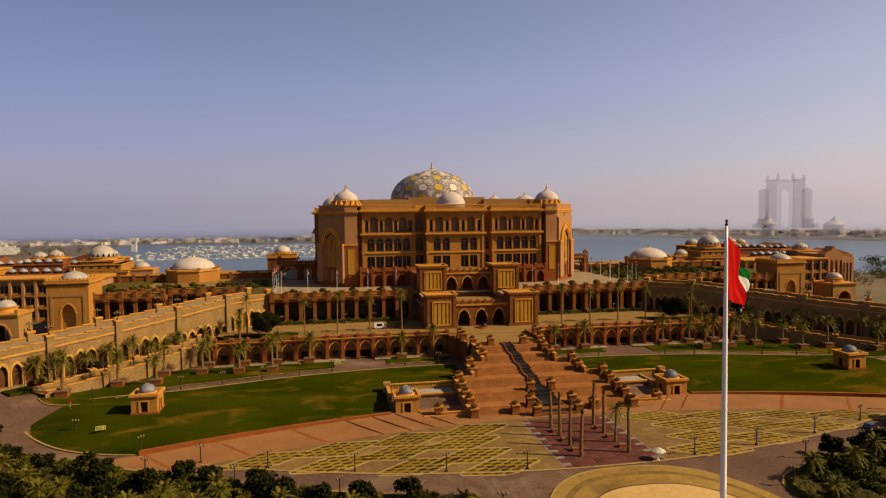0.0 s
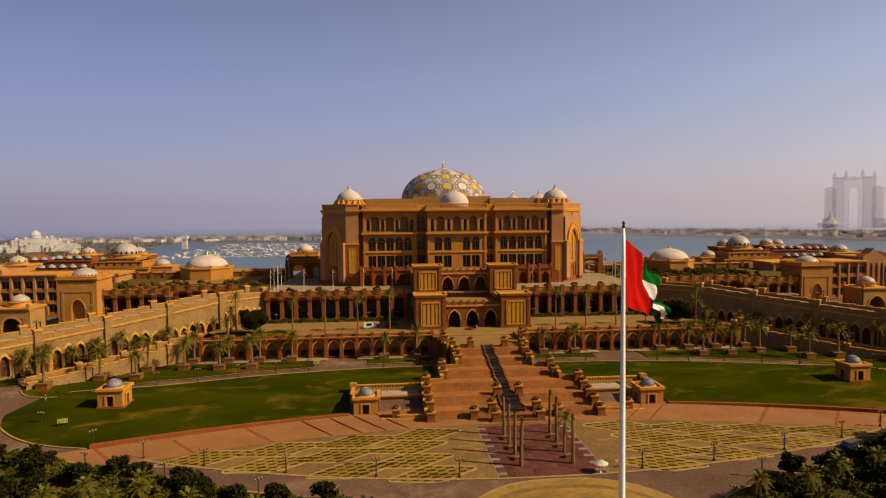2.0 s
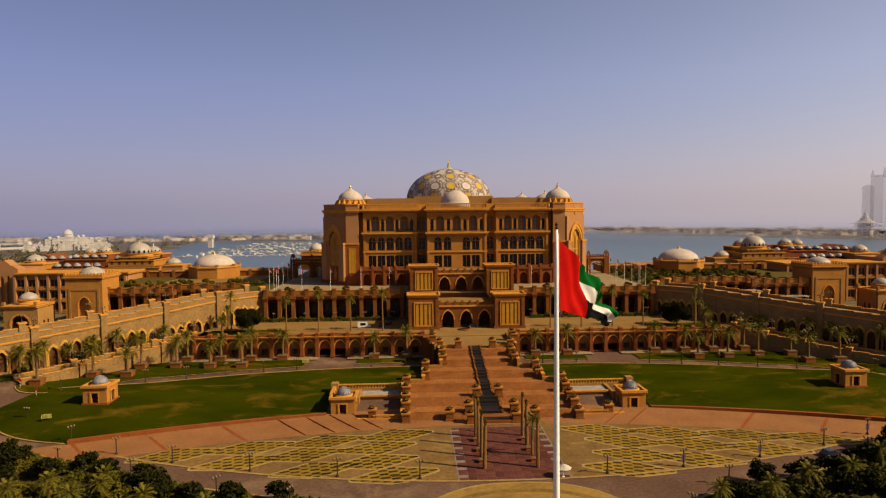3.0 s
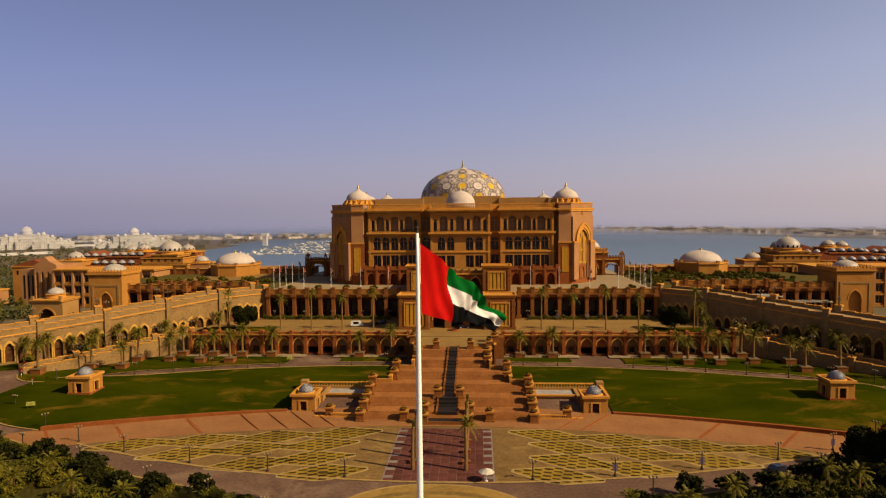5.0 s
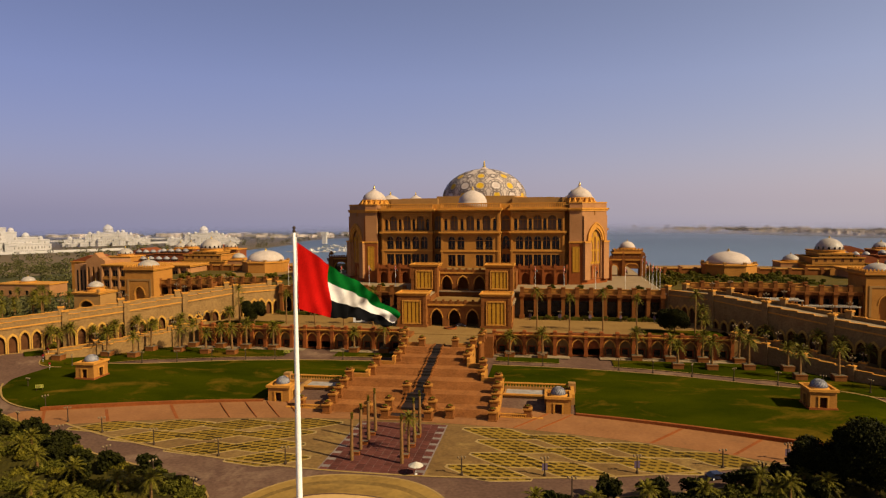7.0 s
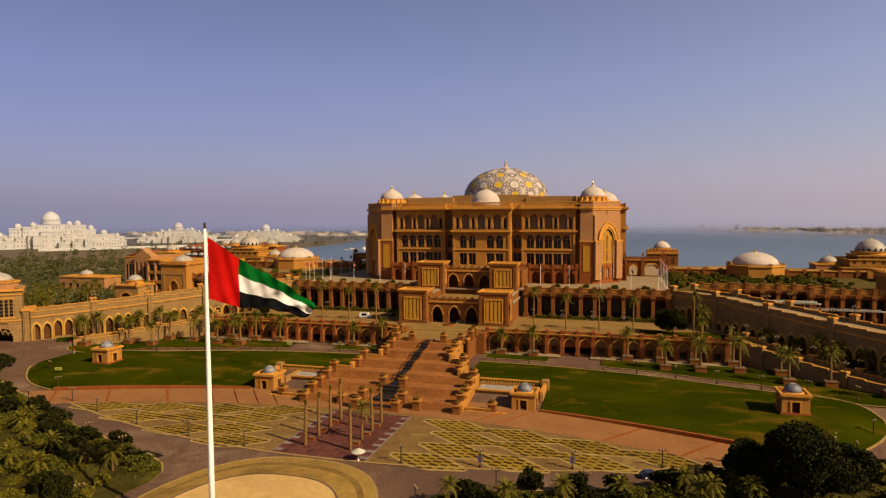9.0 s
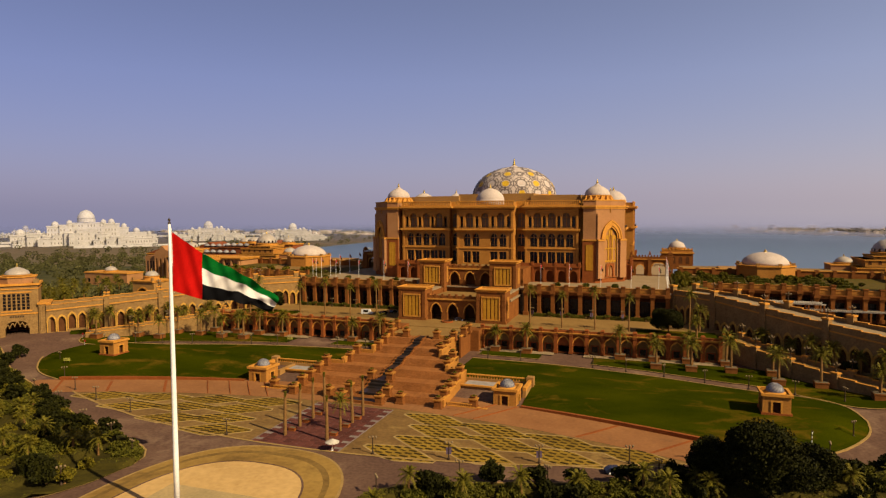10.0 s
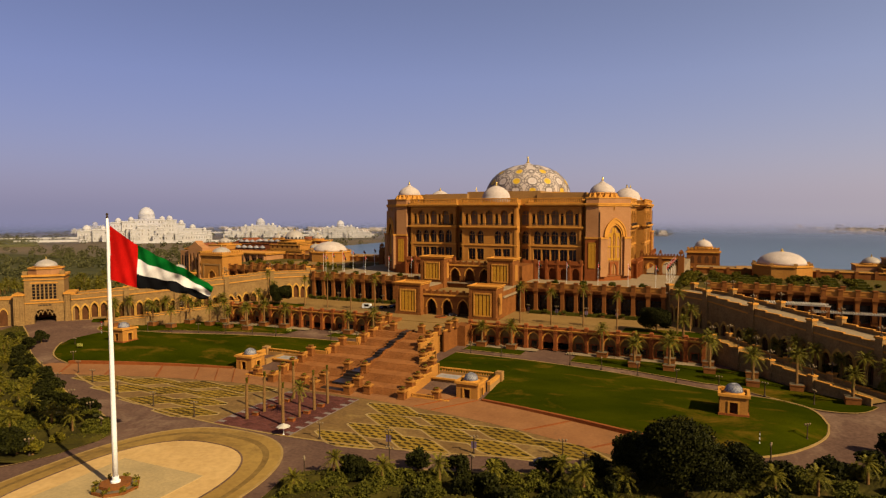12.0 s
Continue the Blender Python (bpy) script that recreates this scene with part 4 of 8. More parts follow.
def on_dome(az, el, lift=0.0):
    """A point on the great dome at azimuth az and angle el up its section."""
    k = 1 + lift / R0
    return Vector((R0 * k * math.cos(el) * math.cos(az), 378.8 + R0 * k * math.cos(el) * math.sin(az), Z0 + H0 * k * math.sin(el)))


def dome_line(geo, p, q, w_, lift, steps=3):
    """A raised strap on the dome between two (azimuth, elevation) places."""
    for i in range(steps):
        a = [p[j] + (q[j] - p[j]) * i / steps for j in (0, 1)]
        b = [p[j] + (q[j] - p[j]) * (i + 1) / steps for j in (0, 1)]
        A, B = on_dome(*a, lift), on_dome(*b, lift)
        nrm = (A - Vector((0, 378.8, Z0 - 6))).normalized()
        side = (B - A).cross(nrm).normalized() * w_
        geo.poly(A + side, B + side, B - side, A - side)


def dome_patch(geo, az, el, r, n, lift, turn=0.0, star=1.0):
    pts = []
    for i in range(n * 2 if star < 1 else n):
        a = turn + 2 * math.pi * i / (n * 2 if star < 1 else n)
        rr = r * (star if star < 1 and i % 2 else 1)
        de, da = rr * math.sin(a) / 21.0, rr * math.cos(a) / (R0 * max(math.cos(el), 0.15))
        pts.append(on_dome(az + da, el + de, lift))
    geo.poly(*pts)


lines = Geo()
for tier, (el, r, n) in enumerate(((0.09, 2.3, 16), (0.40, 2.75, 16), (0.79, 2.5, 16), (1.08, 1.5, 8), (1.32, 0.9, 8))):
    for k in range(n):
        az = -math.pi / 2 + 2 * math.pi * k / n
        star = k % 2 == tier % 2 ^ 1 if tier < 2 else (k % 2 == 0 if tier == 2 else False)
        if tier == 2 and not star:
            r = 1.3
        elif tier == 2:
            r = 2.5
        q = Geo()
        dome_patch(q, az, el, r * 0.88, 10, 0.08, turn=math.pi / 10, star=0.8 if star else 1.0)
        part("star_tile" if star else "rosette_tile", q, DOME_STAR if star else DOME_GLOSS, great, "yellow star tile" if star else "pale round tile")
        cosel = R0 * max(math.cos(el), 0.15)
        f = lambda a, rr: (az + rr * math.cos(a) / cosel, el + rr * math.sin(a) / 21.0)  # noqa: E731
        for j in range(10):
            a0, a1 = 2 * math.pi * j / 10, 2 * math.pi * (j + 1) / 10
            am = (a0 + a1) / 2
            dome_line(lines, f(a0, r * 1.08), f(a1, r * 1.08), 0.2, 0.10, 1)
            dome_line(lines, f(a0, r * 1.08), f(am, r * 1.42), 0.17, 0.10, 1)
            dome_line(lines, f(am, r * 1.42), f(a1, r * 1.08), 0.17, 0.10, 1)
            dome_line(lines, f(am, r * 1.42), f(am, r * 1.8), 0.17, 0.10, 1)
            dome_line(lines, f(am, r * 1.8), f(am + 0.63, r * 1.8), 0.17, 0.10, 1)
part("strapwork", lines, DOME_LINE, great, "bronze interlaced strapwork")
lan = Geo()
lan.m = PC
lan.lathe([(3.4, 84.0), (3.4, 84.6), (2.6, 84.9), (1.0, 85.8)], 24)
part("dome_crown", lan, DOME_PALE, palace)
fin = Geo()
fin.m = PC
fin.lathe([(0.8, 85.6), (1.1, 86.2), (0.4, 86.9), (0.8, 87.6), (0.3, 88.2), (0.5, 88.7), (0.05, 90.2)], 12)
part("finial", fin, GOLD, palace, "gilded ball finial", smooth=True)


# ---- terraces, arcades and the portal ----
court = empty("forecourt_terrace", "raised tan paved forecourt above the arcade", "terrace", kind="structure")
for r in ((-47.2, 47.2, 236.9, 252, 1, 10.0), (-107.8, -59.0, 236.9, 252, 1, 10.0), (59.0, 107.8, 236.9, 252, 1, 10.0), (-59, -47.2, 236.9, 252, 10.0 - 0.4, 10), (47.2, 59, 236.9, 252, 9.6, 10), (-107.8, 107.8, 252, 284, 1, 10.0), (-14.5, 14.5, 218.5, 236.9, 1, 9.74)):
    part("paved_slab", Geo().box(*r), TERRACE_TAN, court)
thing("palace_terrace", Geo().box(-90, 90, 284.2, 500, 1, 22.0).box(-90, 90, 279.0, 284.2, 21.45, 22.0), TERRACE, "pale paved upper terrace on which the palace stands", "terrace", kind="structure")

ARCADE_X = [21.3 + 5.775 * k for k in range(15)]
AY, AZ = 235.5, 0.7
bay = Geo().arch(-2.89, 2.89, 2.6, 9.6, 0, 1.5, 2.15, 2.7, 5.7, 8.7, 6)
bay_me = bay.mesh("arch_bay")
band_me = Geo().arch_band(0, -0.18, 0.06, 2.15, 0.4, 5.7, 8.7, 6).mesh("arch_moulding")
back_me = Geo().poly((-2.89, 1.5, 2.6), (2.89, 1.5, 2.6), (2.89, 1.5, 9.6), (-2.89, 1.5, 9.6)).mesh("niche_back")
tym_me = Geo().arch_fill(0, 0.7, 2.15, 5.55, 5.7, 8.7, 6).arch_fill(0, 0.95, 2.15, 5.55, 5.7, 8.7, 6).box(-2.15, 2.15, 0.6, 1.0, 5.3, 5.6).mesh("tympanum")
win_me = Geo().box(-1.1, 1.1, 1.3, 1.46, 3.2, 5.4).mesh("niche_window")
lint_me = Geo().box(-1.5, 1.5, 1.1, 1.48, 5.4, 5.8).box(-1.5, -1.1, 1.1, 1.48, 2.7, 5.4).box(1.1, 1.5, 1.1, 1.48, 2.7, 5.4).mesh("niche_surround")
pier_me = Geo().box(-0.62, 0.62, -0.75, 0.6, 2.4, 9.2).box(-0.8, 0.8, -0.95, 0.6, 2.4, 3.4).box(-0.75, 0.75, -0.9, 0.6, 9.2, 9.8).box(-0.7, 0.7, -0.7, 0.7, 9.8, 11.5).frustum([(-0.85, -0.85), (0.85, -0.85), (0.85, 0.85), (-0.85, 0.85)], 11.5, 12.0, 0.6).mesh("buttress")


def build_arcade(s):
    a = empty("arcade_wall", "long red stone retaining wall of pointed arches with buttresses", "arcade", "arcades", "structure")
    for k, x in enumerate(ARCADE_X):
        m = Matrix.Translation((s * x, AY, AZ))
        tunnel = k in (5, 6)
        part("arch_bay", bay_me, STONE_RED, a, m=m)
        part("arch_moulding", band_me, TRIM, a, "lighter orange arch moulding", m=m)
        if tunnel:
            # the tunnel's shade is painted into its lining
            part("tunnel_back", Geo().box(-2.8, 2.8, 10, 10.2, 2.6, 9.6).box(-2.9, -2.6, 1.5, 10, 2.6, 9.6).box(2.6, 2.9, 1.5, 10, 2.6, 9.6).box(-2.9, 2.9, 1.5, 10, 9, 9.6), SHADE_WALL, a, "drive-through tunnel lined in a dark shade colour", m=m)
            part("tympanum", tym_me, STONE_RED, a, "stone arch head over the tunnel mouth", m=m)
        else:
            part("niche_back", back_me, STONE_RED, a, m=m)
            part("niche_window", win_me, DARK_GLASS, a, "dark niche window", m=m)
            part("niche_surround", lint_me, STONE_RED, a, m=m)
        part("buttress", pier_me, STONE_RED, a, m=Matrix.Translation((s * (x - 2.89), AY, AZ)))
    part("buttress", pier_me, STONE_RED, a, m=Matrix.Translation((s * 105.04, AY, AZ)))
    x0, x1 = sorted((s * 18.4, s * 105.1))
    part("cornice", Geo().box(x0, x1, AY - 0.5, AY + 1.8, 10.3, 10.8).box(x0, x1, AY - 0.8, AY + 0.4, 10.8, 11.05), TRIM, a)
    par = Geo().box(x0, x1, AY - 0.2, AY + 0.5, 11.05, 11.8)
    part("parapet", par, STONE_RED, a)
    part("flank", Geo().box(*sorted((s * 18.4, s * 13.6)), 229.6, 237.2, 2, 10.9), PORTAL_STONE, a)


build_arcade(1)
build_arcade(-1)

cp = [(-0.95, -0.75), (0.95, -0.75), (0.95, 1.2), (-0.95, 1.2)]
col_me = Geo().box(-1.15, 1.15, -1.0, 1.4, 10, 11.6).frustum([(x * 0.8, y * 0.8) for x, y in cp], 11.6, 18.6, 1.0).frustum([(x * 0.8, y * 0.8) for x, y in cp], 18.6, 20.0, 1.45).box(-1.2, 1.2, -1.15, 1.4, 20.0, 21.0).mesh("column")
post_me = Geo().box(-0.8, 0.8, -0.7, 0.8, 21.0, 23.9).box(-1.0, 1.0, -0.9, 1.0, 23.9, 24.3).mesh("parapet_post")
panel_me = Geo().box(-3.05, 3.05, 0.0, 0.5, 21.4, 23.3).box(-2.1, 2.1, -0.12, 0.05, 21.9, 22.8).box(-3.05, 3.05, -0.2, 0.7, 23.3, 23.6).mesh("parapet_panel")
door_me = Geo().box(-2.3, 2.3, 4.4, 4.5, 10.1, 17.5).mesh("shopfront")


def build_colonnade(name, label, x0, n, y, s, dz=0.0, step=6.1, base=9.0):
    """A colonnaded retaining wall facing -y with n bays outwards from s * x0."""
    a = empty(name, label, "colonnade", "colonnades", "structure")
    for k in range(n + 1):
        m = Matrix.Translation((s * (x0 + k * step), y, dz))
        part("column", col_me, PORTAL_STONE, a, m=m)
        part("parapet_post", post_me, PORTAL_STONE, a, m=m)
        if k < n:
            mm = Matrix.Translation((s * (x0 + (k + 0.5) * step), y, dz))
            part("parapet_panel", panel_me, STONE, a, m=mm)
            part("shopfront", door_me, DARK_GLASS, a, "dark glazed bay behind the columns", m=mm)
    xa, xb = sorted((s * x0, s * (x0 + n * step)))
    part("entablature", Geo().box(xa - 0.8, xb + 0.8, y - 0.3, y + 5, dz + 19.6, dz + 21.4).box(xa - 1, xb + 1, y - 0.95, y + 0.6, dz + 20.9, dz + 21.4), PORTAL_STONE, a)
    # wall coloured dark to deepen the shade behind the columns
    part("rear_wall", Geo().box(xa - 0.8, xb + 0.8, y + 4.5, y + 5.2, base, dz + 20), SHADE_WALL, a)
    return a


build_colonnade("upper_colonnade", "tall red stone colonnade below the palace terrace", 27.2, 10, 278.6, 1)
build_colonnade("upper_colonnade", "tall red stone colonnade below the palace terrace", 27.2, 10, 278.6, -1)


def build_portal():
    p = empty("entrance_portal", "two-tier red stone entrance portal with four square pylons", "portal")
    def pylon(name, x0, x1, y0, y1, z0, z1, panel_z):
        q = empty(name)
        q.parent = p
        part("shaft", Geo().box(x0, x1, y0, y1, z0, z1 - 1.3), PORTAL_STONE, q)
        sq = lambda e: [(x0 - e, y0 - e), (x1 + e, y0 - e), (x1 + e, y1 + e), (x0 - e, y1 + e)]  # noqa: E731
        cp_, n4 = Geo(), 4
        rings = [(0.02, z1 - 1.3), (0.35, z1 - 1.1), (0.35, z1 - 0.75), (0.75, z1 - 0.35), (0.75, z1), (0.1, z1), (0.1, z1 - 0.6)]
        cp_.add([(x, y, z) for e, z in rings for x, y in sq(e)], [(r_ * n4 + i_, r_ * n4 + (i_ + 1) % n4, (r_ + 1) * n4 + (i_ + 1) % n4, (r_ + 1) * n4 + i_) for r_ in range(len(rings) - 1) for i_ in range(n4)] + [(24, 25, 26, 27)])
        part("cap", cp_, TRIM, q)
        for zz in (z1 - 4.6, z1 - 7.0):
            for e0 in (x0 - 0.12, x1 - 1.4):
                part("shaft_band", Geo().box(e0, e0 + 1.52, y0 - 0.47, y0 + 0.1, zz, zz + 0.45), PORTAL_STONE, q)
        part("plinth", Geo().box(x0 - 0.4, x1 + 0.4, y0 - 0.4, y1 + 0.4, z0, z0 + 1.2), PORTAL_STONE, q)
        for e in (x0, x1 - 1.3):
            part("corner_strip", Geo().box(e, e + 1.3, y0 - 0.35, y0 + 0.1, z0 + 1.2, z1 - 1.9), PORTAL_STONE, q)
        cx = (x0 + x1) / 2
        a, b = panel_z
        part("panel_frame", Geo().box(cx - 4.0, cx - 3.55, y0 - 0.45, y0 + 0.1, a - 0.5, b + 0.6).box(cx + 3.55, cx + 4.0, y0 - 0.45, y0 + 0.1, a - 0.5, b + 0.6).box(cx - 3.7, cx + 3.7, y0 - 0.45, y0 + 0.1, b, b + 0.6).box(cx - 3.7, cx + 3.7, y0 - 0.45, y0 + 0.1, a - 0.5, a), TRIM, q)
        for k in range(4):
            u = cx - 2.62 + k * 1.75
            part("gold_strip", Geo().box(u - 0.62, u + 0.62, y0 - 0.2, y0 + 0.1, a, b), GOLD_PANEL, q, "gold vertical tile strip")
        # side panel
        for xs_, sg in ((x0, -1), (x1, 1)):
            part("side_strip", Geo().box(min(xs_, xs_ + sg * 0.25), max(xs_, xs_ + sg * 0.25), (y0 + y1) / 2 - 2, (y0 + y1) / 2 + 2, a, b), STONE, q)
    for s in (-1, 1):
        xa, xb = sorted((s * 11.6, s * 23.9))
        pylon("lower_pylon", xa, xb, 251.0, 260.6, 9.9, 24.4, (11.8, 20.8))
        xa, xb = sorted((s * 11.0, s * 23.3))
        pylon("upper_pylon", xa, xb, 275.5, 285.5, 10, 34.5, (23.8, 31.2))
    def screen(name, y, z0, z1, spring, apex):
        q = empty(name)
        q.parent = p
        geo = Geo()
        for k in range(3):
            u = -11.4 + k * 7.6
            geo.arch(u, u + 7.6, z0, z1, y, y + 2.2, 2.45, z0 + 0.05, spring, apex, 7)
            part("arch_moulding", Geo().arch_band(u + 3.8, y - 0.2, y + 0.05, 2.45, 0.45, spring, apex, 7), TRIM, q)
        part("arch_wall", geo.mesh("arch_wall", weld=True), PORTAL_STONE, q)
        # shade behind the arches, given by a dark wall colour
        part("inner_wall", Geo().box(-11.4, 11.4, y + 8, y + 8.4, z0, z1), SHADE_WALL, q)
        part("roof", Geo().box(-11.4, 11.4, y + 0.4, y + 25, z1 - 0.5, z1 + 0.2), TERRACE_TAN, q)
        part("cornice", Geo().box(-11.5, 11.5, y - 0.5, y + 1, z1 - 0.4, z1 + 0.3), TRIM, q)
        for k in range(8):
            u = -11.0 + k * 22.0 / 7
            part("parapet_post", Geo().box(u - 0.5, u + 0.5, y - 0.3, y + 0.6, z1 + 0.3, z1 + 2.2), PORTAL_STONE, q)
        part("parapet", Geo().box(-11.4, 11.4, y - 0.1, y + 0.4, z1 + 0.3, z1 + 1.5), PORTAL_STONE, q)
    screen("lower_screen", 254.0, 9.9, 19.2, 13.4, 17.2)
    screen("upper_screen", 281.0, 21.9, 30.2, 25.0, 28.6)
    part("side_wall", Geo().box(11.4, 12.2, 260.4, 281, 10, 21.5), PORTAL_STONE, p)
    part("side_wall", Geo().box(22.8, 23.8, 260.4, 281, 10, 21.9), PORTAL_STONE, p)
    part("side_wall", Geo().box(-12.2, -11.4, 260.4, 281, 10, 21.5), PORTAL_STONE, p)
    part("side_wall", Geo().box(-23.8, -22.8, 260.4, 281, 10, 21.9), PORTAL_STONE, p)
    part("terrace_wall", Geo().box(-11.3, 11.3, 280.4, 281.8, 19.0, 22.1), PORTAL_STONE, p)
    part("porte_cochere_roof", Geo().box(-24.6, 24.6, 259.5, 280.8, 18.4, 19.2), TERRACE, p)
    for e in (-1, 1):
        part("roof_slab", Geo().box(*sorted((e * 12.3, e * 23.9)), 260.4, 281.2, 21.3, 22.05), TERRACE, p)
    # block that links the upper pylons with the palace
    lk = Geo().box(-24, 24, 288, 310, 21, 30.0)
    part("vestibule", lk, PORTAL_STONE, p)


build_portal()

# planter piers along the stair and the cascade
pier_geo = Geo().box(-1.05, 1.05, -1.05, 1.05, -0.4, 1.9).box(-1.3, 1.3, -1.3, 1.3, -0.4, 0.35)
pier_cap = Geo().frustum([(-1.05, -1.05), (1.05, -1.05), (1.05, 1.05), (-1.05, 1.05)], 1.9, 2.3, 1.25).box(-1.32, 1.32, -1.32, 1.32, 2.3, 2.65)
bowl = Geo().lathe([(0.5, 2.65), (0.55, 2.8), (1.05, 3.15), (1.1, 3.3), (0.9, 3.3), (0.8, 3.15)], 14)
pm = [q.mesh(n) for q, n in ((pier_geo, "shaft"), (pier_cap, "cap"))]
bm_ = bowl.mesh("bowl", True)
pier0 = None


def planter_pier(x, y, z, sc=1.0):
    global pier0
    m = Matrix.Translation((x, y, z)) @ Matrix.Scale(sc, 4)
    if pier0 is None:
        pier0 = empty("planter_pier", "square stone planter pier with a shallow bowl on top", "planter", "stair planters", at=m)
        part("shaft", pm[0], PORTAL_STONE, pier0)
        part("cap", pm[1], STONE, pier0)
        part("bowl", bm_, PORTAL_STONE, pier0, "shallow stone bowl")
        rr, q = random.Random(3), Geo()
        for _ in range(60):
            a_ = rr.uniform(0, 6.28)
            r_ = rr.uniform(0, 0.8)
            leaf(q, Vector((r_ * math.cos(a_), r_ * math.sin(a_), 3.25 + rr.uniform(0, 0.45) * (1 - r_))), rr, 0.2)
        part("plant", q.mesh("plant", tidy=False), FOLIAGE_LIGHT, pier0, "small green plant in the bowl")
        return pier0
    q = copy_thing(pier0, Matrix.Translation((x, y, z)))
    return q


PIERS = []
for s in (-1, 1):
    for x, ys in ((24.0, (165.8, 171, 176.2, 181.4, 186.8)), (18.0, (192.4, 198.2)), (12.0, (203.2, 209.6)), (6.1, (215.8,)), (12.6, (216.2,))):
        for y in ys:
            PIERS.append((s * x, y, stair_z(y) + 0.2))
    PIERS += [(s * 14.9, 221.5, 10.9), (s * 14.9, 227.5, 10.9)]
    PIERS += [(s * 6.2, 164.0, 0.3), (s * 6.4, 169.4, 1.4), (s * 11.9, 166.4, 0.4), (s * 3.3, 178.8, stair_z(178.8)), (s * 33.5, 169.5, 0.3)]
for q in PIERS:
    planter_pier(*q)


def build_stair_walls(s):
    w_ = empty("stair_parapet", "stepped stone parapet wall beside the stair", "wall", "stair parapets", "structure")
    for x, ya, yb in ((24.6, 166, 188.8), (18.4, 188.8, 200), (12.4, 200, 216.2)):
        n = max(2, int((yb - ya) / 5))
        for k in range(n):
            a, b = ya + (yb - ya) * k / n, ya + (yb - ya) * (k + 1) / n
            part("wall_step", Geo().box(*sorted((s * x, s * (x + 0.9))), a, b, 0, stair_z(b) + 0.9), STONE, w_)
            part("coping", Geo().box(*sorted((s * (x - 0.15), s * (x + 1.05))), a, b, stair_z(b) + 0.9, stair_z(b) + 1.1), TRIM, w_)
    part("side_wall", Geo().box(*sorted((s * 14.5, s * 15.1)), 216.8, 229.5, 1, 10.7), PORTAL_STONE, w_)
    part("side_coping", Geo().box(*sorted((s * 14.35, s * 15.25)), 216.8, 229.5, 10.7, 10.95), TRIM, w_)
    for xa, xb, y in ((18.4, 25.5, 188.8), (12.4, 19.3, 200), (6.1, 13.3, 216.2)):
        part("return_wall", Geo().box(*sorted((s * xa, s * xb)), y - 0.5, y + 0.5, 0, stair_z(y) + 1.1), STONE, w_)


build_stair_walls(1)
build_stair_walls(-1)


def small_dome(geo_m, r, z, parent, material=None):
    """A tiled pavilion dome: facets in rows, each a raised lozenge."""
    drum = Geo()
    drum.m = geo_m
    drum.lathe([(r + 0.5, z - 1.0), (r + 0.5, z - 0.3), (r + 0.25, z - 0.1), (r + 0.1, z)], 24)
    part("dome_drum", drum, TRIM, parent)
    q = Geo()
    q.m = geo_m
    rows, seg = 6, 16
    for i in range(rows):
        for k in range(seg):
            a0, a1 = (k + 0.5 * (i % 2)) * 2 * math.pi / seg, (k + 1 + 0.5 * (i % 2)) * 2 * math.pi / seg
            am = (a0 + a1) / 2
            e0, e1, e2 = [max(0, j) * math.pi / 2 / (rows + 0.6) for j in (i - 1, i, i + 1)]
            P = lambda a, e, k_=1.0: (r * k_ * math.cos(e) * math.cos(a), r * k_ * math.cos(e) * math.sin(a), z + r * 0.95 * k_ * math.sin(e))  # noqa: E731
            cor = [Vector(P(am, e0, 1.03)), Vector(P(a1, e1, 1.03)), Vector(P(am, e2, 1.03)), Vector(P(a0, e1, 1.03))]
            mid = sum(cor, Vector()) / 4
            q.poly(*[tuple(mid + (c - mid) * 0.7) for c in cor])
    d = Geo()
    d.m = geo_m
    d.lathe(dome_profile(r * 0.99, r * 0.94, z, 0, 8), 28)
    dd = part("dome", d, TILE_GROUT, parent, "white dome shell", smooth=True)
    part("dome_tiles", q, material or DOME_TILE, dd, "blue-grey lozenge dome tiles")


def build_pavilion(x, y, z, half, h, r, label, extra=0.0):
    m = Matrix.Translation((x, y, z))
    p = empty("pavilion", label, "pavilion", "lawn pavilions", at=m)
    body = Geo()
    t = 0.5
    for k in range(4):
        body.m = Matrix.Rotation(k * math.pi / 2, 4, "Z")
        body.arch(-half, half, -0.6, h, -half, -half + t, half * 0.28, 0.1, h * 0.7, h * 0.7)
    body.m = Matrix.Identity(4)
    body.box(-half, half, -half, half, h - 0.15, h)
    part("body", body.mesh("body", weld=True), STONE, p)
    part("plinth", Geo().box(-half - 0.3, half + 0.3, -half - 0.3, half + 0.3, -0.8, 0.5), STONE_RED, p)
    w_ = half * 0.28
    for k in range(4):
        tr = Geo()
        tr.m = Matrix.Rotation(k * math.pi / 2, 4, "Z")
        tr.arch(-w_ - 0.5, w_ + 0.5, 0.1, h * 0.7 + 0.5, -half - 0.2, -half + 0.1, w_, 0.1, h * 0.7, h * 0.7)
        part("door_surround", tr.mesh("door_surround", weld=True), TRIM, p)
    # dark core that paints the shade seen through the doors
    part("inner_core", Geo().box(-half + 1.2, half - 1.2, -half + 1.2, half - 1.2, -0.5, h - 0.2), SHADE_WALL, p)
    part("cornice", Geo().box(-half - 0.45, half + 0.45, -half - 0.45, -half + 0.3, h, h + 0.7).box(-half - 0.45, half + 0.45, half - 0.3, half + 0.45, h, h + 0.7).box(-half - 0.45, -half + 0.3, -half + 0.3, half - 0.3, h, h + 0.7).box(half - 0.3, half + 0.45, -half + 0.3, half - 0.3, h, h + 0.7), TRIM, p)
    small_dome(Matrix.Identity(4), r, h + 0.7, p)


build_pavilion(113.6, 183.0, 2.9, 3.4, 4.9, 2.25, "tan stone lawn pavilion with a tiled dome")
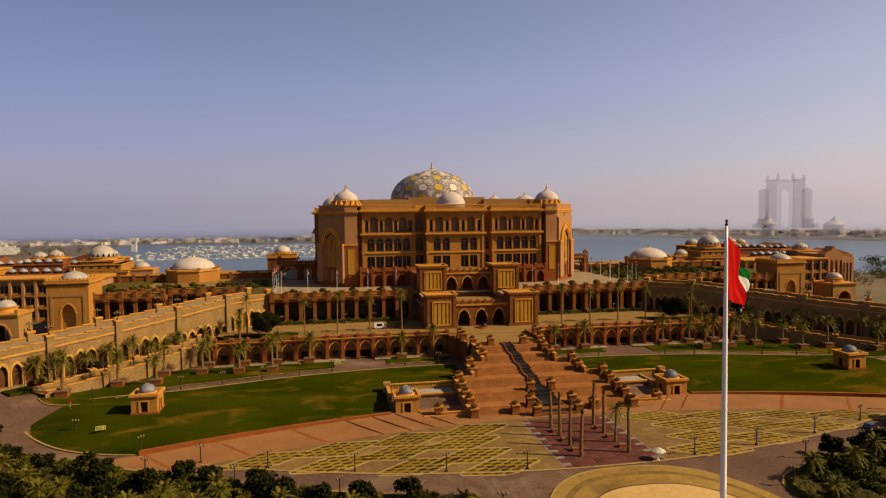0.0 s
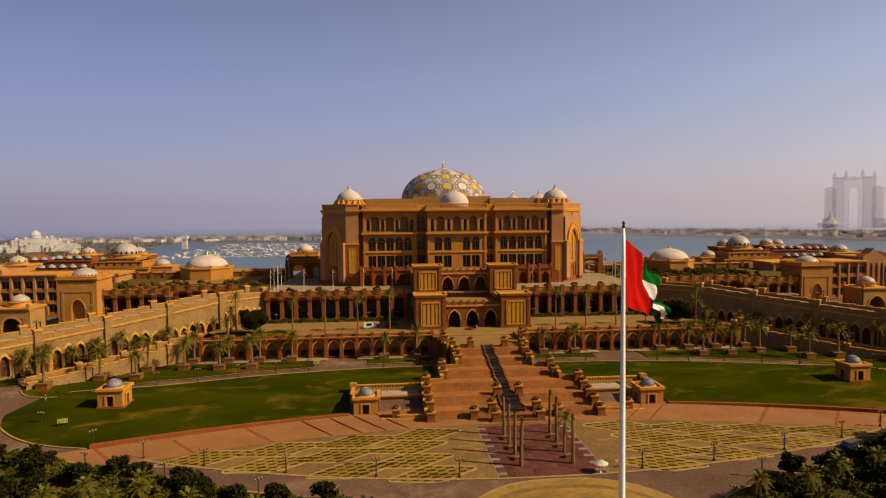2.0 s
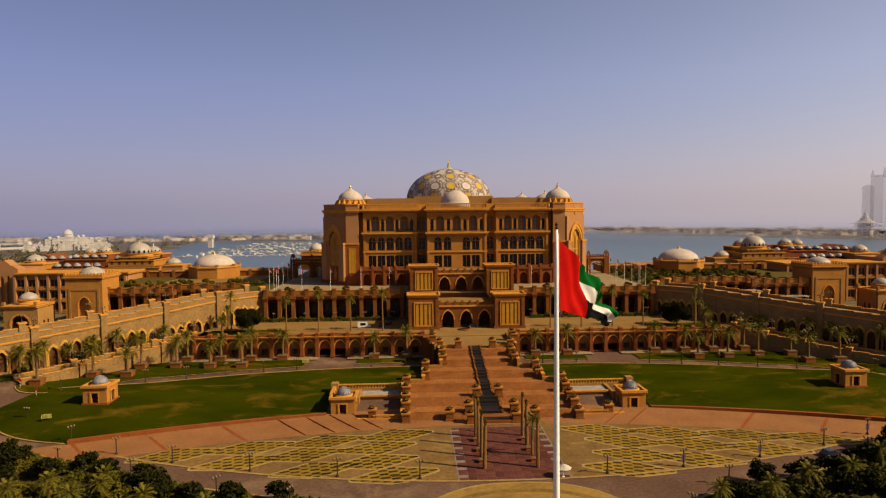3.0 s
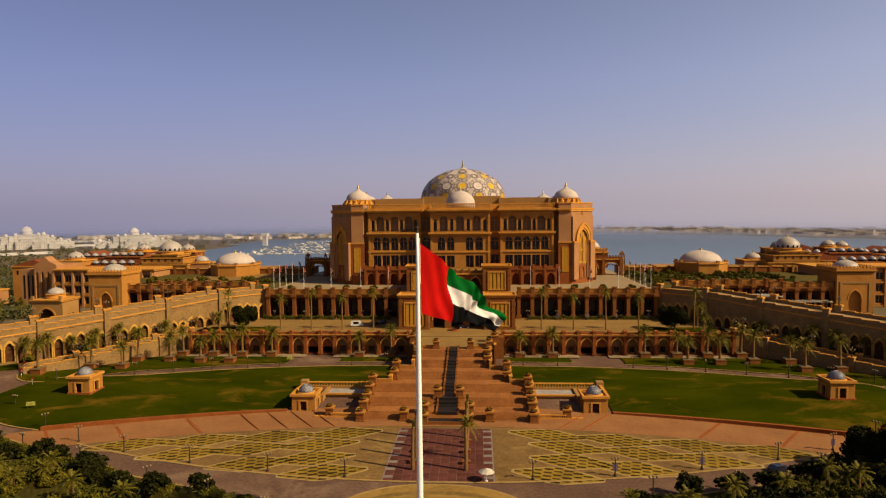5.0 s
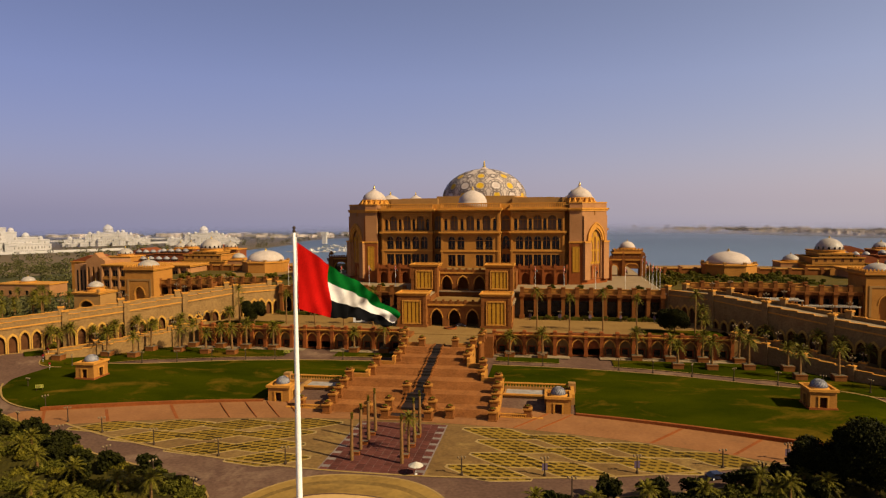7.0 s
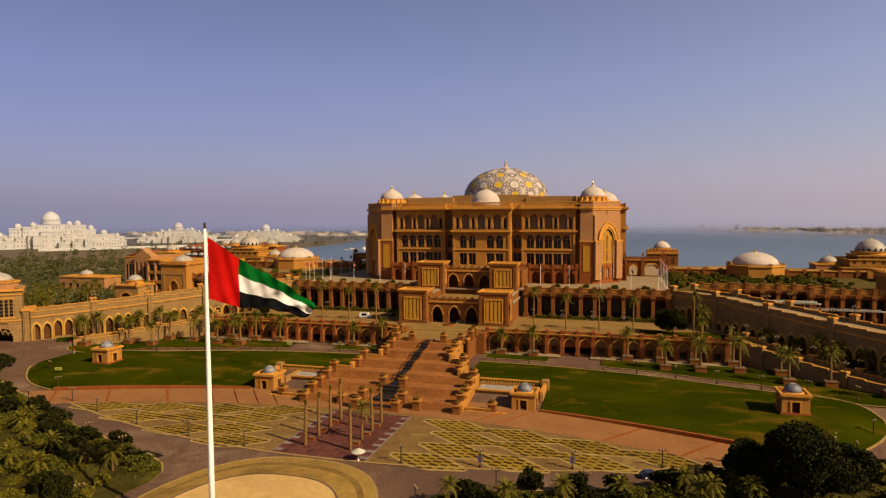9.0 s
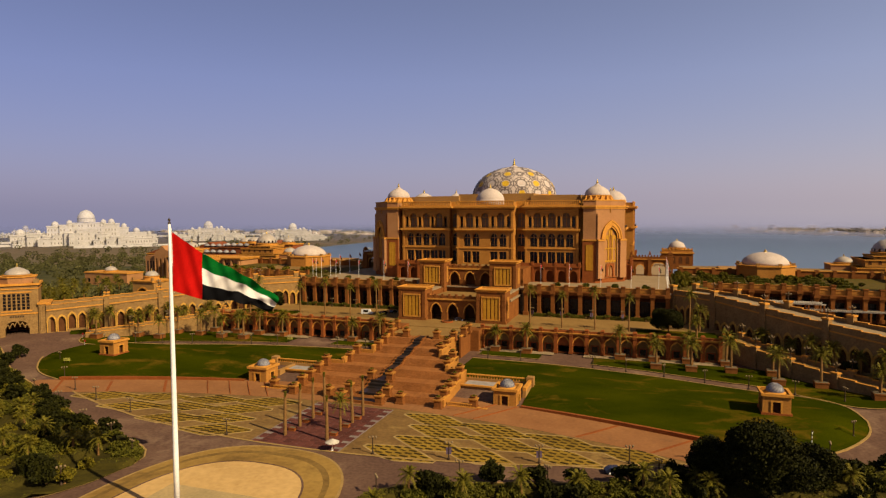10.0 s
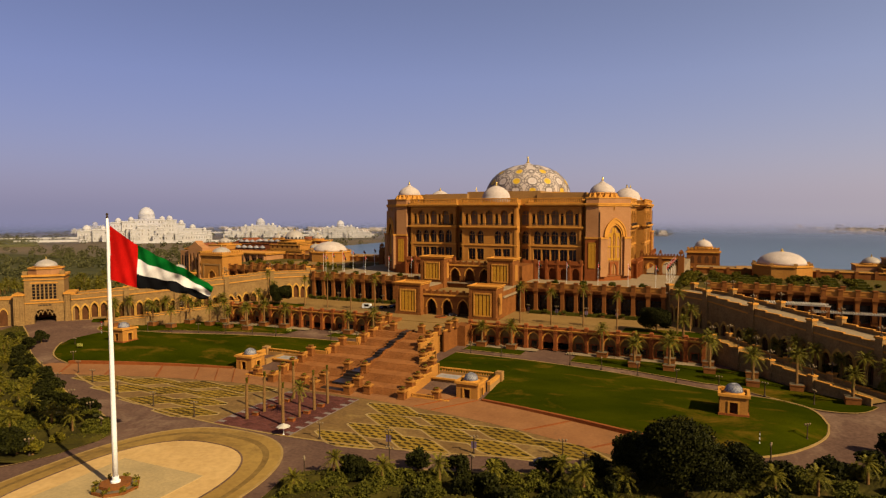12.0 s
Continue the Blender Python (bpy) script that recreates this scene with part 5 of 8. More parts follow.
build_pavilion(-114.3, 183.0, 2.9, 3.4, 4.9, 2.25, "tan stone lawn pavilion with a tiled dome")
build_pavilion(42.0, 175.8, 0.1, 3.4, 4.8, 2.15, "tan stone fountain pavilion with a tiled dome")
build_pavilion(-42.0, 175.8, 0.1, 3.4, 4.8, 2.15, "tan stone fountain pavilion with a tiled dome")


def build_court(s):
    c = empty("fountain_court", "walled stone fountain court with a sunken basin", "fountain", "fountain courts")
    B = lambda xa, xb, *r: Geo().box(*sorted((s * xa, s * xb)), *r)  # noqa: E731
    part("back_wall", B(25.6, 46.8, 189.2, 190.2, 0, 3.4), STONE_TAN, c)
    part("side_wall", B(45.8, 46.8, 179.4, 189.2, 0, 3.4), STONE_TAN, c)
    for k in range(22):
        part("baluster", B(26.3 + k * 0.9, 26.7 + k * 0.9, 189.5, 189.9, 3.4, 4.3), TRIM, c)
    part("rail", B(25.6, 46.8, 189.3, 190.1, 4.3, 4.6), TRIM, c)
    part("side_rail", B(45.8, 46.8, 179.4, 189.2, 3.4, 4.4), TRIM, c)
    part("upper_basin", B(25.8, 38.2, 183.0, 189.2, 0, 2.6), STONE_TAN, c)
    part("basin_water", B(26.4, 37.6, 183.6, 188.8, 2.5, 2.66), POOL, c, "pale shallow basin")
    part("basin_lip", B(25.6, 38.4, 182.4, 183.2, 2.5, 2.95), TRIM, c)
    part("lower_floor", B(25.8, 38.2, 168.8, 183.0, -0.1, 0.4), PORTAL_STONE, c)
    part("wing_wall", B(38.0, 39.0, 179.4, 189.2, 0, 3.2), STONE_TAN, c)
    part("front_step", B(25.8, 37.8, 168.0, 169.0, -0.1, 0.6), TRIM, c)
    for k in range(13):
        part("baluster", B(26.2 + k * 0.55, 26.45 + k * 0.55, 168.3, 168.6, 0.6, 1.2), TRIM, c)
    part("front_rail", B(25.8, 33.2, 168.2, 168.8, 1.2, 1.45), TRIM, c)
    part("corner_urn", B(45.2, 47.4, 188.4, 190.8, 0, 5.2), STONE_TAN, c)


build_court(1)
build_court(-1)


# ---- ramps on both sides ----
RD, RN = Vector((0.687, -0.727, 0)), Vector((0.727, 0.687, 0))
RAMP_TOPS = [(0, 25.6), (21.3, 25.6), (43.8, 23.6), (67.3, 21.7), (89.7, 20.2), (113, 19.0)]


def ramp_frame(s):
    """u along the ramp outwards, v towards its back, z up."""
    m = Matrix.Identity(4)
    m.col[0][:3] = (s * RD.x, RD.y, 0)
    m.col[1][:3] = (s * RN.x, RN.y, 0)
    m.col[3][:3] = (s * 90.3, 280.4, 0)
    return m


def build_ramp(s):
    r = empty("ramp", "long curved-up tan stone ramp wall with piers and blind arches", "ramp", "palace ramps", "structure")
    M = ramp_frame(s)
    def G():
        q = Geo()
        q.m = M
        return q
    deck = lambda u: along(RAMP_TOPS, u) - 3.2  # noqa: E731
    for k, ((ua, ta), (ub, tb)) in enumerate(zip(RAMP_TOPS, RAMP_TOPS[1:])):
        da, db = ta - 3.2, tb - 3.2
        part("deck", G().add([(ua, 0.5, da), (ub, 0.5, db), (ub, 13, db), (ua, 13, da), (ua, 0.5, 0), (ub, 0.5, 0), (ub, 13, 0), (ua, 13, 0)], [(0, 1, 2, 3), (2, 3, 7, 6), (0, 3, 7, 4), (1, 2, 6, 5)]), TERRACE, r, "pale ramp deck")
        front, bands = G(), G()
        n = 3
        L = (ub - ua) / n
        top = 17.6 if k == 0 else 14.6 - 0.35 * k
        for j in range(n):
            u0 = ua + j * L
            for h in range(2):
                zt = top if j == 1 else top - 0.9
                hw = min(1.4, L / 4 - 0.4)
                front.arch(u0 + h * L / 2, u0 + (h + 1) * L / 2, 0, top + 0.6, 0, 0.9, hw, zt - 7.2, zt - 2.8, zt - 0.4)
                bands.arch_band(u0 + (h + 0.5) * L / 2, -0.3, 0.05, hw, 0.34, zt - 2.8, zt - 0.4)
                bands.arch_band(u0 + (h + 0.5) * L / 2, -0.14, 0.05, hw + 0.3, 0.36, zt - 2.8, zt - 0.0)
                uc = u0 + (h + 0.5) * L / 2
                bands.box(uc - hw - 0.42, uc - hw, -0.22, 0.05, zt - 7.2, zt - 2.8).box(uc + hw, uc + hw + 0.42, -0.22, 0.05, zt - 7.2, zt - 2.8)
        zt = top
        front.add([(ua, 0, zt + 0.6), (ub, 0, zt + 0.6), (ub, 0, db), (ua, 0, da)], [(0, 1, 2, 3)])
        part("front_wall", front.mesh("front_wall", weld=True), RAMP_STONE, r)
        part("arch_moulding", bands, RAMP_TRIM, r)
        # niche backs painted as dark as their shade
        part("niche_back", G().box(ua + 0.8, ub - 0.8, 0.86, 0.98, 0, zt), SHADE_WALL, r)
        for v0, nm in ((-0.25, "parapet"), (12.6, "rear_parapet")):
            steps = 4
            for j in range(steps):
                a, b = ua + (ub - ua) * j / steps, ua + (ub - ua) * (j + 1) / steps
                zz = max(deck(a), deck(b))
                part(nm, G().box(a, b, v0, v0 + 0.75, deck(b) - 1.4, zz + 1.0), RAMP_STONE, r)
                part("coping", G().box(a, b, v0 - 0.15, v0 + 0.9, zz + 1.0, zz + 1.25), TRIM, r)
        part("string_course", G().add([(ua, -0.3, da - 1.2), (ub, -0.3, db - 1.2), (ub, -0.3, db - 0.7), (ua, -0.3, da - 0.7), (ua, 0.1, da - 0.7), (ub, 0.1, db - 0.7)], [(0, 1, 2, 3), (3, 2, 5, 4)]), TRIM, r)
    for u, t in RAMP_TOPS[:-1]:
        part("pier", G().box(u - 1.1, u + 1.1, -0.9, 1.2, 0, t - 0.6), RAMP_STONE, r)
        part("pier_cap", G().box(u - 1.35, u + 1.35, -1.15, 1.45, t - 0.6, t), TRIM, r)
        part("pier", G().box(u - 1.1, u + 1.1, 12.0, 14.0, t - 6, t - 0.6), RAMP_STONE, r)
        part("pier_cap", G().box(u - 1.35, u + 1.35, 11.8, 14.2, t - 0.6, t), TRIM, r)
    part("rear_wall", G().box(0, 113, 13, 13.6, 0, 15), RAMP_STONE, r)


build_ramp(1)
build_ramp(-1)

LOW_RAMP = [(40, 10.2), (52, 8.2), (65, 6.9), (80, 5.6), (98, 4.6)]


def build_low_ramp(s):
    r = empty("lower_ramp", "low stepped stone ramp from the forecourt to the drive", "ramp", "lower ramps", "structure")
    M = ramp_frame(s)
    def G():
        q = Geo()
        q.m = M
        return q
    part("landing", G().box(30, 41, -14.5, -3, 1, 10.0), TERRACE_TAN, r)
    part("planting_bed", G().box(36, 104, -6.2, 0, 1, 5.2), LAWN, r, "planted strip below the ramp wall")
    deck = lambda u: along(LOW_RAMP, u)  # noqa: E731
    for (ua, da), (ub, db) in zip(LOW_RAMP, LOW_RAMP[1:]):
        part("deck", G().add([(ua, -14, da), (ub, -14, db), (ub, -6.5, db), (ua, -6.5, da)], [(0, 1, 2, 3)]), TERRACE_TAN, r)
        for v0 in (-14.4, -6.6):
            for j in range(3):
                a, b = ua + (ub - ua) * j / 3, ua + (ub - ua) * (j + 1) / 3
                part("parapet", G().box(a, b, v0, v0 + 0.6, 0.5, deck(a) + 0.9), RAMP_STONE, r)
                part("coping", G().box(a, b, v0 - 0.12, v0 + 0.72, deck(a) + 0.9, deck(a) + 1.15), TRIM, r)
        for v0 in (-14.1, -6.3):
            part("pier", G().box(ua - 0.9, ua + 0.9, v0 - 0.9, v0 + 0.9, 0.5, da + 2.0), RAMP_STONE, r)
            part("pier_cap", G().box(ua - 1.1, ua + 1.1, v0 - 1.1, v0 + 1.1, da + 2.0, da + 2.4), TRIM, r)


build_low_ramp(1)
build_low_ramp(-1)


# ---- the palace's wings ----
def pointed_block(parent, m, w_, d, z0, z1, niche, material=None, top=None):
    """A square block with a cornice and, on three faces, a pointed niche of (half width, spring, apex)."""
    geo = Geo()
    a, spring, apex = niche
    for k in range(4):
        geo.m = m @ Matrix.Rotation(k * math.pi / 2, 4, "Z")
        hw, hd = (w_ / 2, d / 2) if k % 2 == 0 else (d / 2, w_ / 2)
        geo.arch(-hw, hw, z0, z1, -hd, -hd + 1.6, a, z0 + 0.1, spring, apex, 7)
        part("arch_moulding", setm(Geo(), geo.m).arch_band(0, -hd - 0.2, -hd + 0.1, a, 0.5, spring, apex, 7), TRIM, parent)
    part("wall_block", geo.mesh("wall_block", weld=True), material or STONE, parent)
    q = Geo()
    q.m = m
    q.box(-w_ / 2 + 1.6, w_ / 2 - 1.6, -d / 2 + 1.6, d / 2 - 1.6, z0, z1 - 0.2)
    part("inner_core", q, STONE, parent)
    q = Geo()
    q.m = m
    q.box(-w_ / 2, w_ / 2, -d / 2, d / 2, z1 - 0.4, z1).box(-w_ / 2 - 0.5, w_ / 2 + 0.5, -d / 2 - 0.5, d / 2 + 0.5, z1, z1 + 0.6).box(-w_ / 2 - 0.9, w_ / 2 + 0.9, -d / 2 - 0.9, d / 2 + 0.9, z1 + 0.6, z1 + 1.0)
    part("cornice", q, TRIM, parent)
    q = Geo()
    q.m = m
    e, f_ = w_ / 2 + 0.5, d / 2 + 0.5
    q.box(-e, e, -f_, -f_ + 0.5, z1 + 1.0, z1 + 1.9).box(-e, e, f_ - 0.5, f_, z1 + 1.0, z1 + 1.9).box(-e, -e + 0.5, -f_ + 0.5, f_ - 0.5, z1 + 1.0, z1 + 1.9).box(e - 0.5, e, -f_ + 0.5, f_ - 0.5, z1 + 1.0, z1 + 1.9)
    part("parapet", q, material or STONE, parent)


def dome_on(parent, m, r, h, z, onion=0.4, drum=1.5, material=None, windows=0, label="pale plastered dome"):
    q = Geo()
    q.m = m
    q.lathe([(r + 1.0, z - drum - 0.6), (r + 1.0, z - drum), (r + 0.35, z - drum + 0.2), (r + 0.35, z - 0.3), (r + 0.8, z - 0.2), (r + 0.5, z)], 32)
    part("drum", q, TRIM, parent)
    q = Geo()
    q.m = m
    q.lathe(dome_profile(r, h, z, onion, 10), 36)
    d = part("dome", q, material or DOME_WING, parent, label, smooth=True)
    q = Geo()
    q.m = m
    q.lathe([(r * 0.09, z + h - 0.4), (r * 0.1, z + h), (r * 0.04, z + h + 0.5), (r * 0.06, z + h + 0.8), (0.04, z + h + 1.5)], 10)
    part("finial", q, GOLD, d, "gilded finial", smooth=True)
    for k in range(windows):
        q = Geo()
        q.m = m @ Matrix.Rotation(2 * math.pi * k / windows, 4, "Z")
        q.arch_fill(0, -(r * 1.005) - 0.1, r * 0.075, z + 0.3, z + r * 0.16, z + r * 0.27)
        part("dome_window", q, DARK_GLASS, d, "small dark arched window")


def T(x, y, rz=0.0):
    return Matrix.Translation((x, y, 0)) @ Matrix.Rotation(radians(rz), 4, "Z")


def small_window_rows(parent, m, x0, x1, y, zs, step, a=0.9, h=2.0):
    """Rows of recessed dark windows with a lintel on a wall facing -y at y."""
    me = Geo().box(-a, a, -0.04, 0.1, 0, h).mesh("window")
    fr = Geo().box(-a - 0.25, a + 0.25, -0.35, 0.05, h, h + 0.3).box(-a - 0.25, a + 0.25, -0.5, 0.05, -0.3, 0).mesh("window_sill")
    n = int((x1 - x0) / step)
    for z in zs:
        for k in range(n):
            u = x0 + (k + 0.5) * (x1 - x0) / n
            mm = m @ Matrix.Translation((u, y, z))
            q = part("window", me, DARK_GLASS, parent, "dark window", m=mm)
            part("window_sill", fr, STONE_TAN, q)


merlon_me = Geo().box(-0.4, 0.4, -0.2, 0.2, 0, 0.7).frustum([(-0.4, -0.2), (0.4, -0.2), (0.4, 0.2), (-0.4, 0.2)], 0.7, 1.1, 0.4).mesh("parapet_tooth")


def build_wing(s, bx, by, d2, sm, g1):
    dx = abs(bx)
    X = lambda a, b: sorted((s * a, s * b))  # noqa: E731
    t = empty("wing_terrace", "planted wing terrace with parapet beside the palace", "terrace", "wing terraces", "structure")
    part("retaining_core", Geo().box(*X(90.5, 158), 315, 372, 0, 21.6).box(*X(dx - 38, dx + 12), 307.4, 372, 0, 21.5).box(*X(90.5, 106), 296, 330, 0, 21.6), STONE_RED, t)
    if s < 0:
        part("paving", Geo().box(*X(106, 157), 334, 366, 21.6, 21.96), TERRACE_TAN, t, "tan paved terrace")
    part("turf", Geo().box(*X(106, 157), 316, 366, 21.5, 21.9).box(*X(150, dx + 10), 309, 371, 21.4, 21.85), LAWN_DRY, t, "dry grass on the terrace")
    part("path", Geo().box(*X(95, 150), 366, 372, 21.6, 22.0), TERRACE_TAN, t)
    part("turf", Geo().box(*X(90.6, 105.9), 296.1, 366, 21.5, 21.9), LAWN_DRY, t, "dry grass on the terrace")
    part("corner_fill", Geo().prism([(s * x, y) for x, y in ((90.4, 281.8), (99.7, 290.2), (105.9, 296), (90.6, 296))], 1, 21.7), TERRACE_TAN, t)
    part("corner_fill", Geo().prism([(s * x, y) for x, y in ((100.6, 289.9), (104.9, 285.4), (105.9, 295.8))], 1, 21.5), TERRACE_TAN, t)
    build_colonnade("wing_colonnade", "red stone colonnade below the wing terrace", 105, 8, 310, s, 0.2, 6.5, 6)
    build_colonnade("wing_colonnade", "red stone colonnade below the wing terrace", dx - 38, 5, 302.5, s, -0.4, 6.0, 6)
    # corner block with a dome
    b = empty("wing_pavilion", "square sandstone corner pavilion with pointed niche and dome", "pavilion", "wing pavilions")
    m = T(bx, by)
    pointed_block(b, m, 17.0, 17.0, 6, 28.4, (3.0, 15.4, 19.8), STONE)
    for e in (-1, 1):
        part("face_panel", setm(Geo(), m).box(e * 6.6 - 0.5, e * 6.6 + 0.5, -8.75, -8.4, 10, 24).box(min(0, e * 6.1), max(0, e * 6.1), -8.75, -8.4, 23.0, 24.0), STONE_TAN, b)
    for k in range(4):
        for j in range(12):
            part("parapet_tooth", merlon_me, TRIM, b, m=m @ Matrix.Rotation(k * math.pi / 2, 4, "Z") @ Matrix.Translation((-8.4 + j * 1.53, -8.75, 30.3)))
    dome_on(b, m, 5.6, 3.6, 30.2, 0.3, 0.9)
    # small gate pavilion farther out
    q = empty("gate_pavilion", "small sandstone gate pavilion with round arches and dome", "pavilion", "gate pavilions")
    gx, gy = g1
    geo, band = Geo(), Geo()
    for yy, face in ((-7.25, 1), (7.25, -1)):
        geo.m = band.m = T(gx, gy, 0 if face > 0 else 180)
        geo.arch(-7.25, 7.25, 2, 16.8, -7.25, -6.2, 4.3, 2.1, 8.8, 13.6, 8)
        geo.arch(-7.2, 7.2, 2, 16.8, -6.1, -6.2, 4.3, 2.1, 8.8, 13.6, 8)
        band.arch_band(0, -7.5, -7.1, 4.3, 0.7, 8.8, 13.6, 8)
    geo.m = T(gx, gy)
    geo.box(-7.25, -6.2, -6.2, 6.2, 2, 16.8).box(6.2, 7.25, -6.2, 6.2, 2, 16.8).box(-6.2, 6.2, -6.1, 6.1, 15.6, 16.6)
    part("wall_block", geo.mesh("wall_block", weld=True), STONE_TAN, q)
    part("arch_moulding", band, TRIM, q)
    m = T(gx, gy)
    part("cornice", setm(Geo(), m).box(-7.8, 7.8, -7.8, 7.8, 16.8, 17.5).box(-8.1, 8.1, -8.1, 8.1, 17.5, 17.9), TRIM, q)
    for ux, uy in ((-7, -7), (7, -7), (-7, 7), (7, 7)):
        part("corner_post", setm(Geo(), m).box(ux - 0.6, ux + 0.6, uy - 0.6, uy + 0.6, 17.9, 19.6), STONE_TAN, q)
    for e in (-1, 1):
        for u in (-1.6, 1.6):
            part("slit_window", setm(Geo(), m).box(e * 7.28 - 0.05, e * 7.28 + 0.05, u - 0.5, u + 0.5, 7.5, 10.5), DARK_GLASS, q)
    dome_on(q, m, 3.9, 3.0, 20.2, 0.3, 1.8)
    # domed hall behind the terrace
    h = empty("domed_hall", "low sandstone hall with a broad shallow dome", "hall", "domed halls")
    part("lower_block", Geo().box(*X(118, 160), 374, 402, 15, 24.6), STONE_TAN, h)
    part("wall_band", Geo().box(*X(95, dx + 6), 372.4, 373.6, 15, 25.0), PORTAL_STONE, h)
    for k in range(12):
        u = s * (97 + k * (dx - 95) / 11)
        part("band_pier", Geo().box(u - 0.8, u + 0.8, 371.9, 374.0, 15, 25.8), PORTAL_STONE, h)
    part("band_coping", Geo().box(*X(94.6, dx + 6.4), 372.0, 374.0, 25.0, 25.4), TRIM, h)
    part("roof_slab", Geo().box(*X(97, dx + 4), 373.6, 405, 15, 24.0), TERRACE_TAN, h)
    part("upper_block", Geo().prism([(s * 138.6 + 14.5 * math.cos(a), 368 + 14.5 * math.sin(a)) for a in [math.pi / 8 + k * math.pi / 4 for k in range(8)]], 15, 28.0), STONE, h)
    part("upper_cornice", Geo().prism([(s * 138.6 + 15.1 * math.cos(a), 368 + 15.1 * math.sin(a)) for a in [math.pi / 8 + k * math.pi / 4 for k in range(8)]], 28.0, 28.7), TRIM, h)
    for k in range(8):
        a = k * math.pi / 4 + math.pi / 8
        part("corner_post", Geo().box(-0.8, 0.8, -0.8, 0.8, 28, 29.9), STONE_TAN, h, m=Matrix.Translation((s * 138.6 + 13.6 * math.cos(a), 368 + 13.6 * math.sin(a), 0)))
    dome_on(h, T(s * 138.6, 368), 11.6, 6.6, 28.8, 0.15, 0.4, DOME_PALE)
    # second hall with a windowed dome
    h = empty("domed_hall", "stepped sandstone hall with a windowed dome", "hall", "domed halls")
    x, y = d2
    for hw, hd, z0, z1 in ((18.5, 16, 14, 26.4), (14, 12.5, 26.4, 30.6), (9, 9.5, 30.6, 32.6)):
        part("tier", Geo().box(x - hw, x + hw, y - hd, y + hd, z0, z1), STONE if hw < 25 else STONE_TAN, h)
        part("tier_cornice", Geo().box(x - hw - 0.5, x + hw + 0.5, y - hd - 0.5, y + hd + 0.5, z1 - 0.6, z1), TRIM, h)
        n = int(hw / 2.2)
        for k in range(n):
            u = x - hw + (k + 0.5) * 2 * hw / n
            # flat dark arch on the wall, painted as the shade of a niche
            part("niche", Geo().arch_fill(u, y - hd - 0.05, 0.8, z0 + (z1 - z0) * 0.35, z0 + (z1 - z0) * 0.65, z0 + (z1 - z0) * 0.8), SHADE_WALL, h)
    dome_on(h, T(x, y), 7.6, 7.0, 34.4, 0.15, 1.6, None, 16)
    h = empty("small_domed_hall", "small sandstone hall with a low dome", "hall", "small halls")
    x, y = sm
    part("block", Geo().box(x - 8, x + 8, y - 7, y + 7, 14, 26.5), STONE_PINK, h)
    part("cornice", Geo().box(x - 8.4, x + 8.4, y - 7.4, y + 7.4, 26.5, 27.1), TRIM, h)
    dome_on(h, T(x, y), 4.6, 3.4, 28.0, 0.3, 0.7)
    # guest wing: three storeys of deep windows, ending in a gable with tall niches
    w_ = empty("guest_wing", "three-storey sandstone guest wing ending in a tall pointed gable", "hotel wing", "guest wings")
    shift = 0 if s > 0 else -14
    m = Matrix.Translation((0, 0, 0)) if s > 0 else Matrix.Diagonal((-1, 1, 1, 1)) @ Matrix.Translation((shift, 0, 0))
    A = lambda *r: setm(Geo(), m).box(*r)  # noqa: E731
    part("wall_block", A(196, 257, 353, 372, 0, 25.6), STONE_PINK, w_)
    part("cornice", A(195, 257, 351.4, 372.6, 25.6, 26.4).box(194.6, 257, 350.8, 373, 26.4, 27.0), TRIM, w_)
    for z in (5.5, 12.0, 18.6):
        part("storey_band", A(196, 257, 351.6, 353, z - 1.2, z - 0.3), STONE, w_)
    for k in range(11):
        u = 197 + k * 6.0
        part("pilaster", A(u - 0.6, u + 0.6, 351.4, 353, 0, 25.6), STONE_PINK, w_)
        if k < 10:
            for z in (5.6, 12.1, 18.7):
                q = part("window", A(u + 1.1, u + 4.9, 352.7, 353.1, z + 0.4, z + 4.4), DARK_GLASS, w_, "dark deep window")
                part("mullion", A(u + 2.85, u + 3.15, 352.5, 352.8, z + 0.4, z + 4.4), STONE_TAN, q)
                part("balcony_front", A(u + 0.95, u + 5.05, 352.0, 352.3, z - 0.2, z + 0.7), STONE, q)
    part("gable_shoulder", A(271, 281, 357, 380, 0, 26.6), STONE_PINK, w_)
    gab = setm(Geo(), m)
    for y0 in (355.0, 362.0):
        gab.poly((257, y0, 29), (271, y0, 29), (269, y0, 30.4), (267, y0, 31.2), (264, y0, 34.2), (261, y0, 31.2), (259, y0, 30.4))
    ring = [(257, 29), (259, 30.4), (261, 31.2), (264, 34.2), (267, 31.2), (269, 30.4), (271, 29)]
    for (xa, za), (xb, zb) in zip(ring, ring[1:]):
        gab.poly((xa, 355, za), (xb, 355, zb), (xb, 362, zb), (xa, 362, za))
    part("gable_top", gab.mesh("gable_top", weld=True), STONE_PINK, w_)
    geo = setm(Geo(), m)
    for k in range(4):
        u = 257 + k * 3.5
        geo.arch(u, u + 3.5, 0, 29, 355, 356.6, 1.05, 6.0, 22.5, 25.5)
    geo.poly((257, 355, 0), (257, 380, 0), (257, 380, 29), (257, 355, 29)).poly((271, 355, 0), (271, 380, 0), (271, 380, 29), (271, 355, 29)).poly((257, 355.2, 29), (271, 355.2, 29), (271, 380, 29), (257, 380, 29))
    part("gable_wall", geo.mesh("gable_wall", weld=True), STONE_PINK, w_)
    part("niche_back", A(257.4, 270.6, 356.5, 356.9, 5, 26), STONE, w_, "tall tan niche backs")
    for k in range(3):
        part("slit_window", A(273 + k * 2.6, 274 + k * 2.6, 356.85, 357.1, 9, 23), DARK_GLASS, w_)
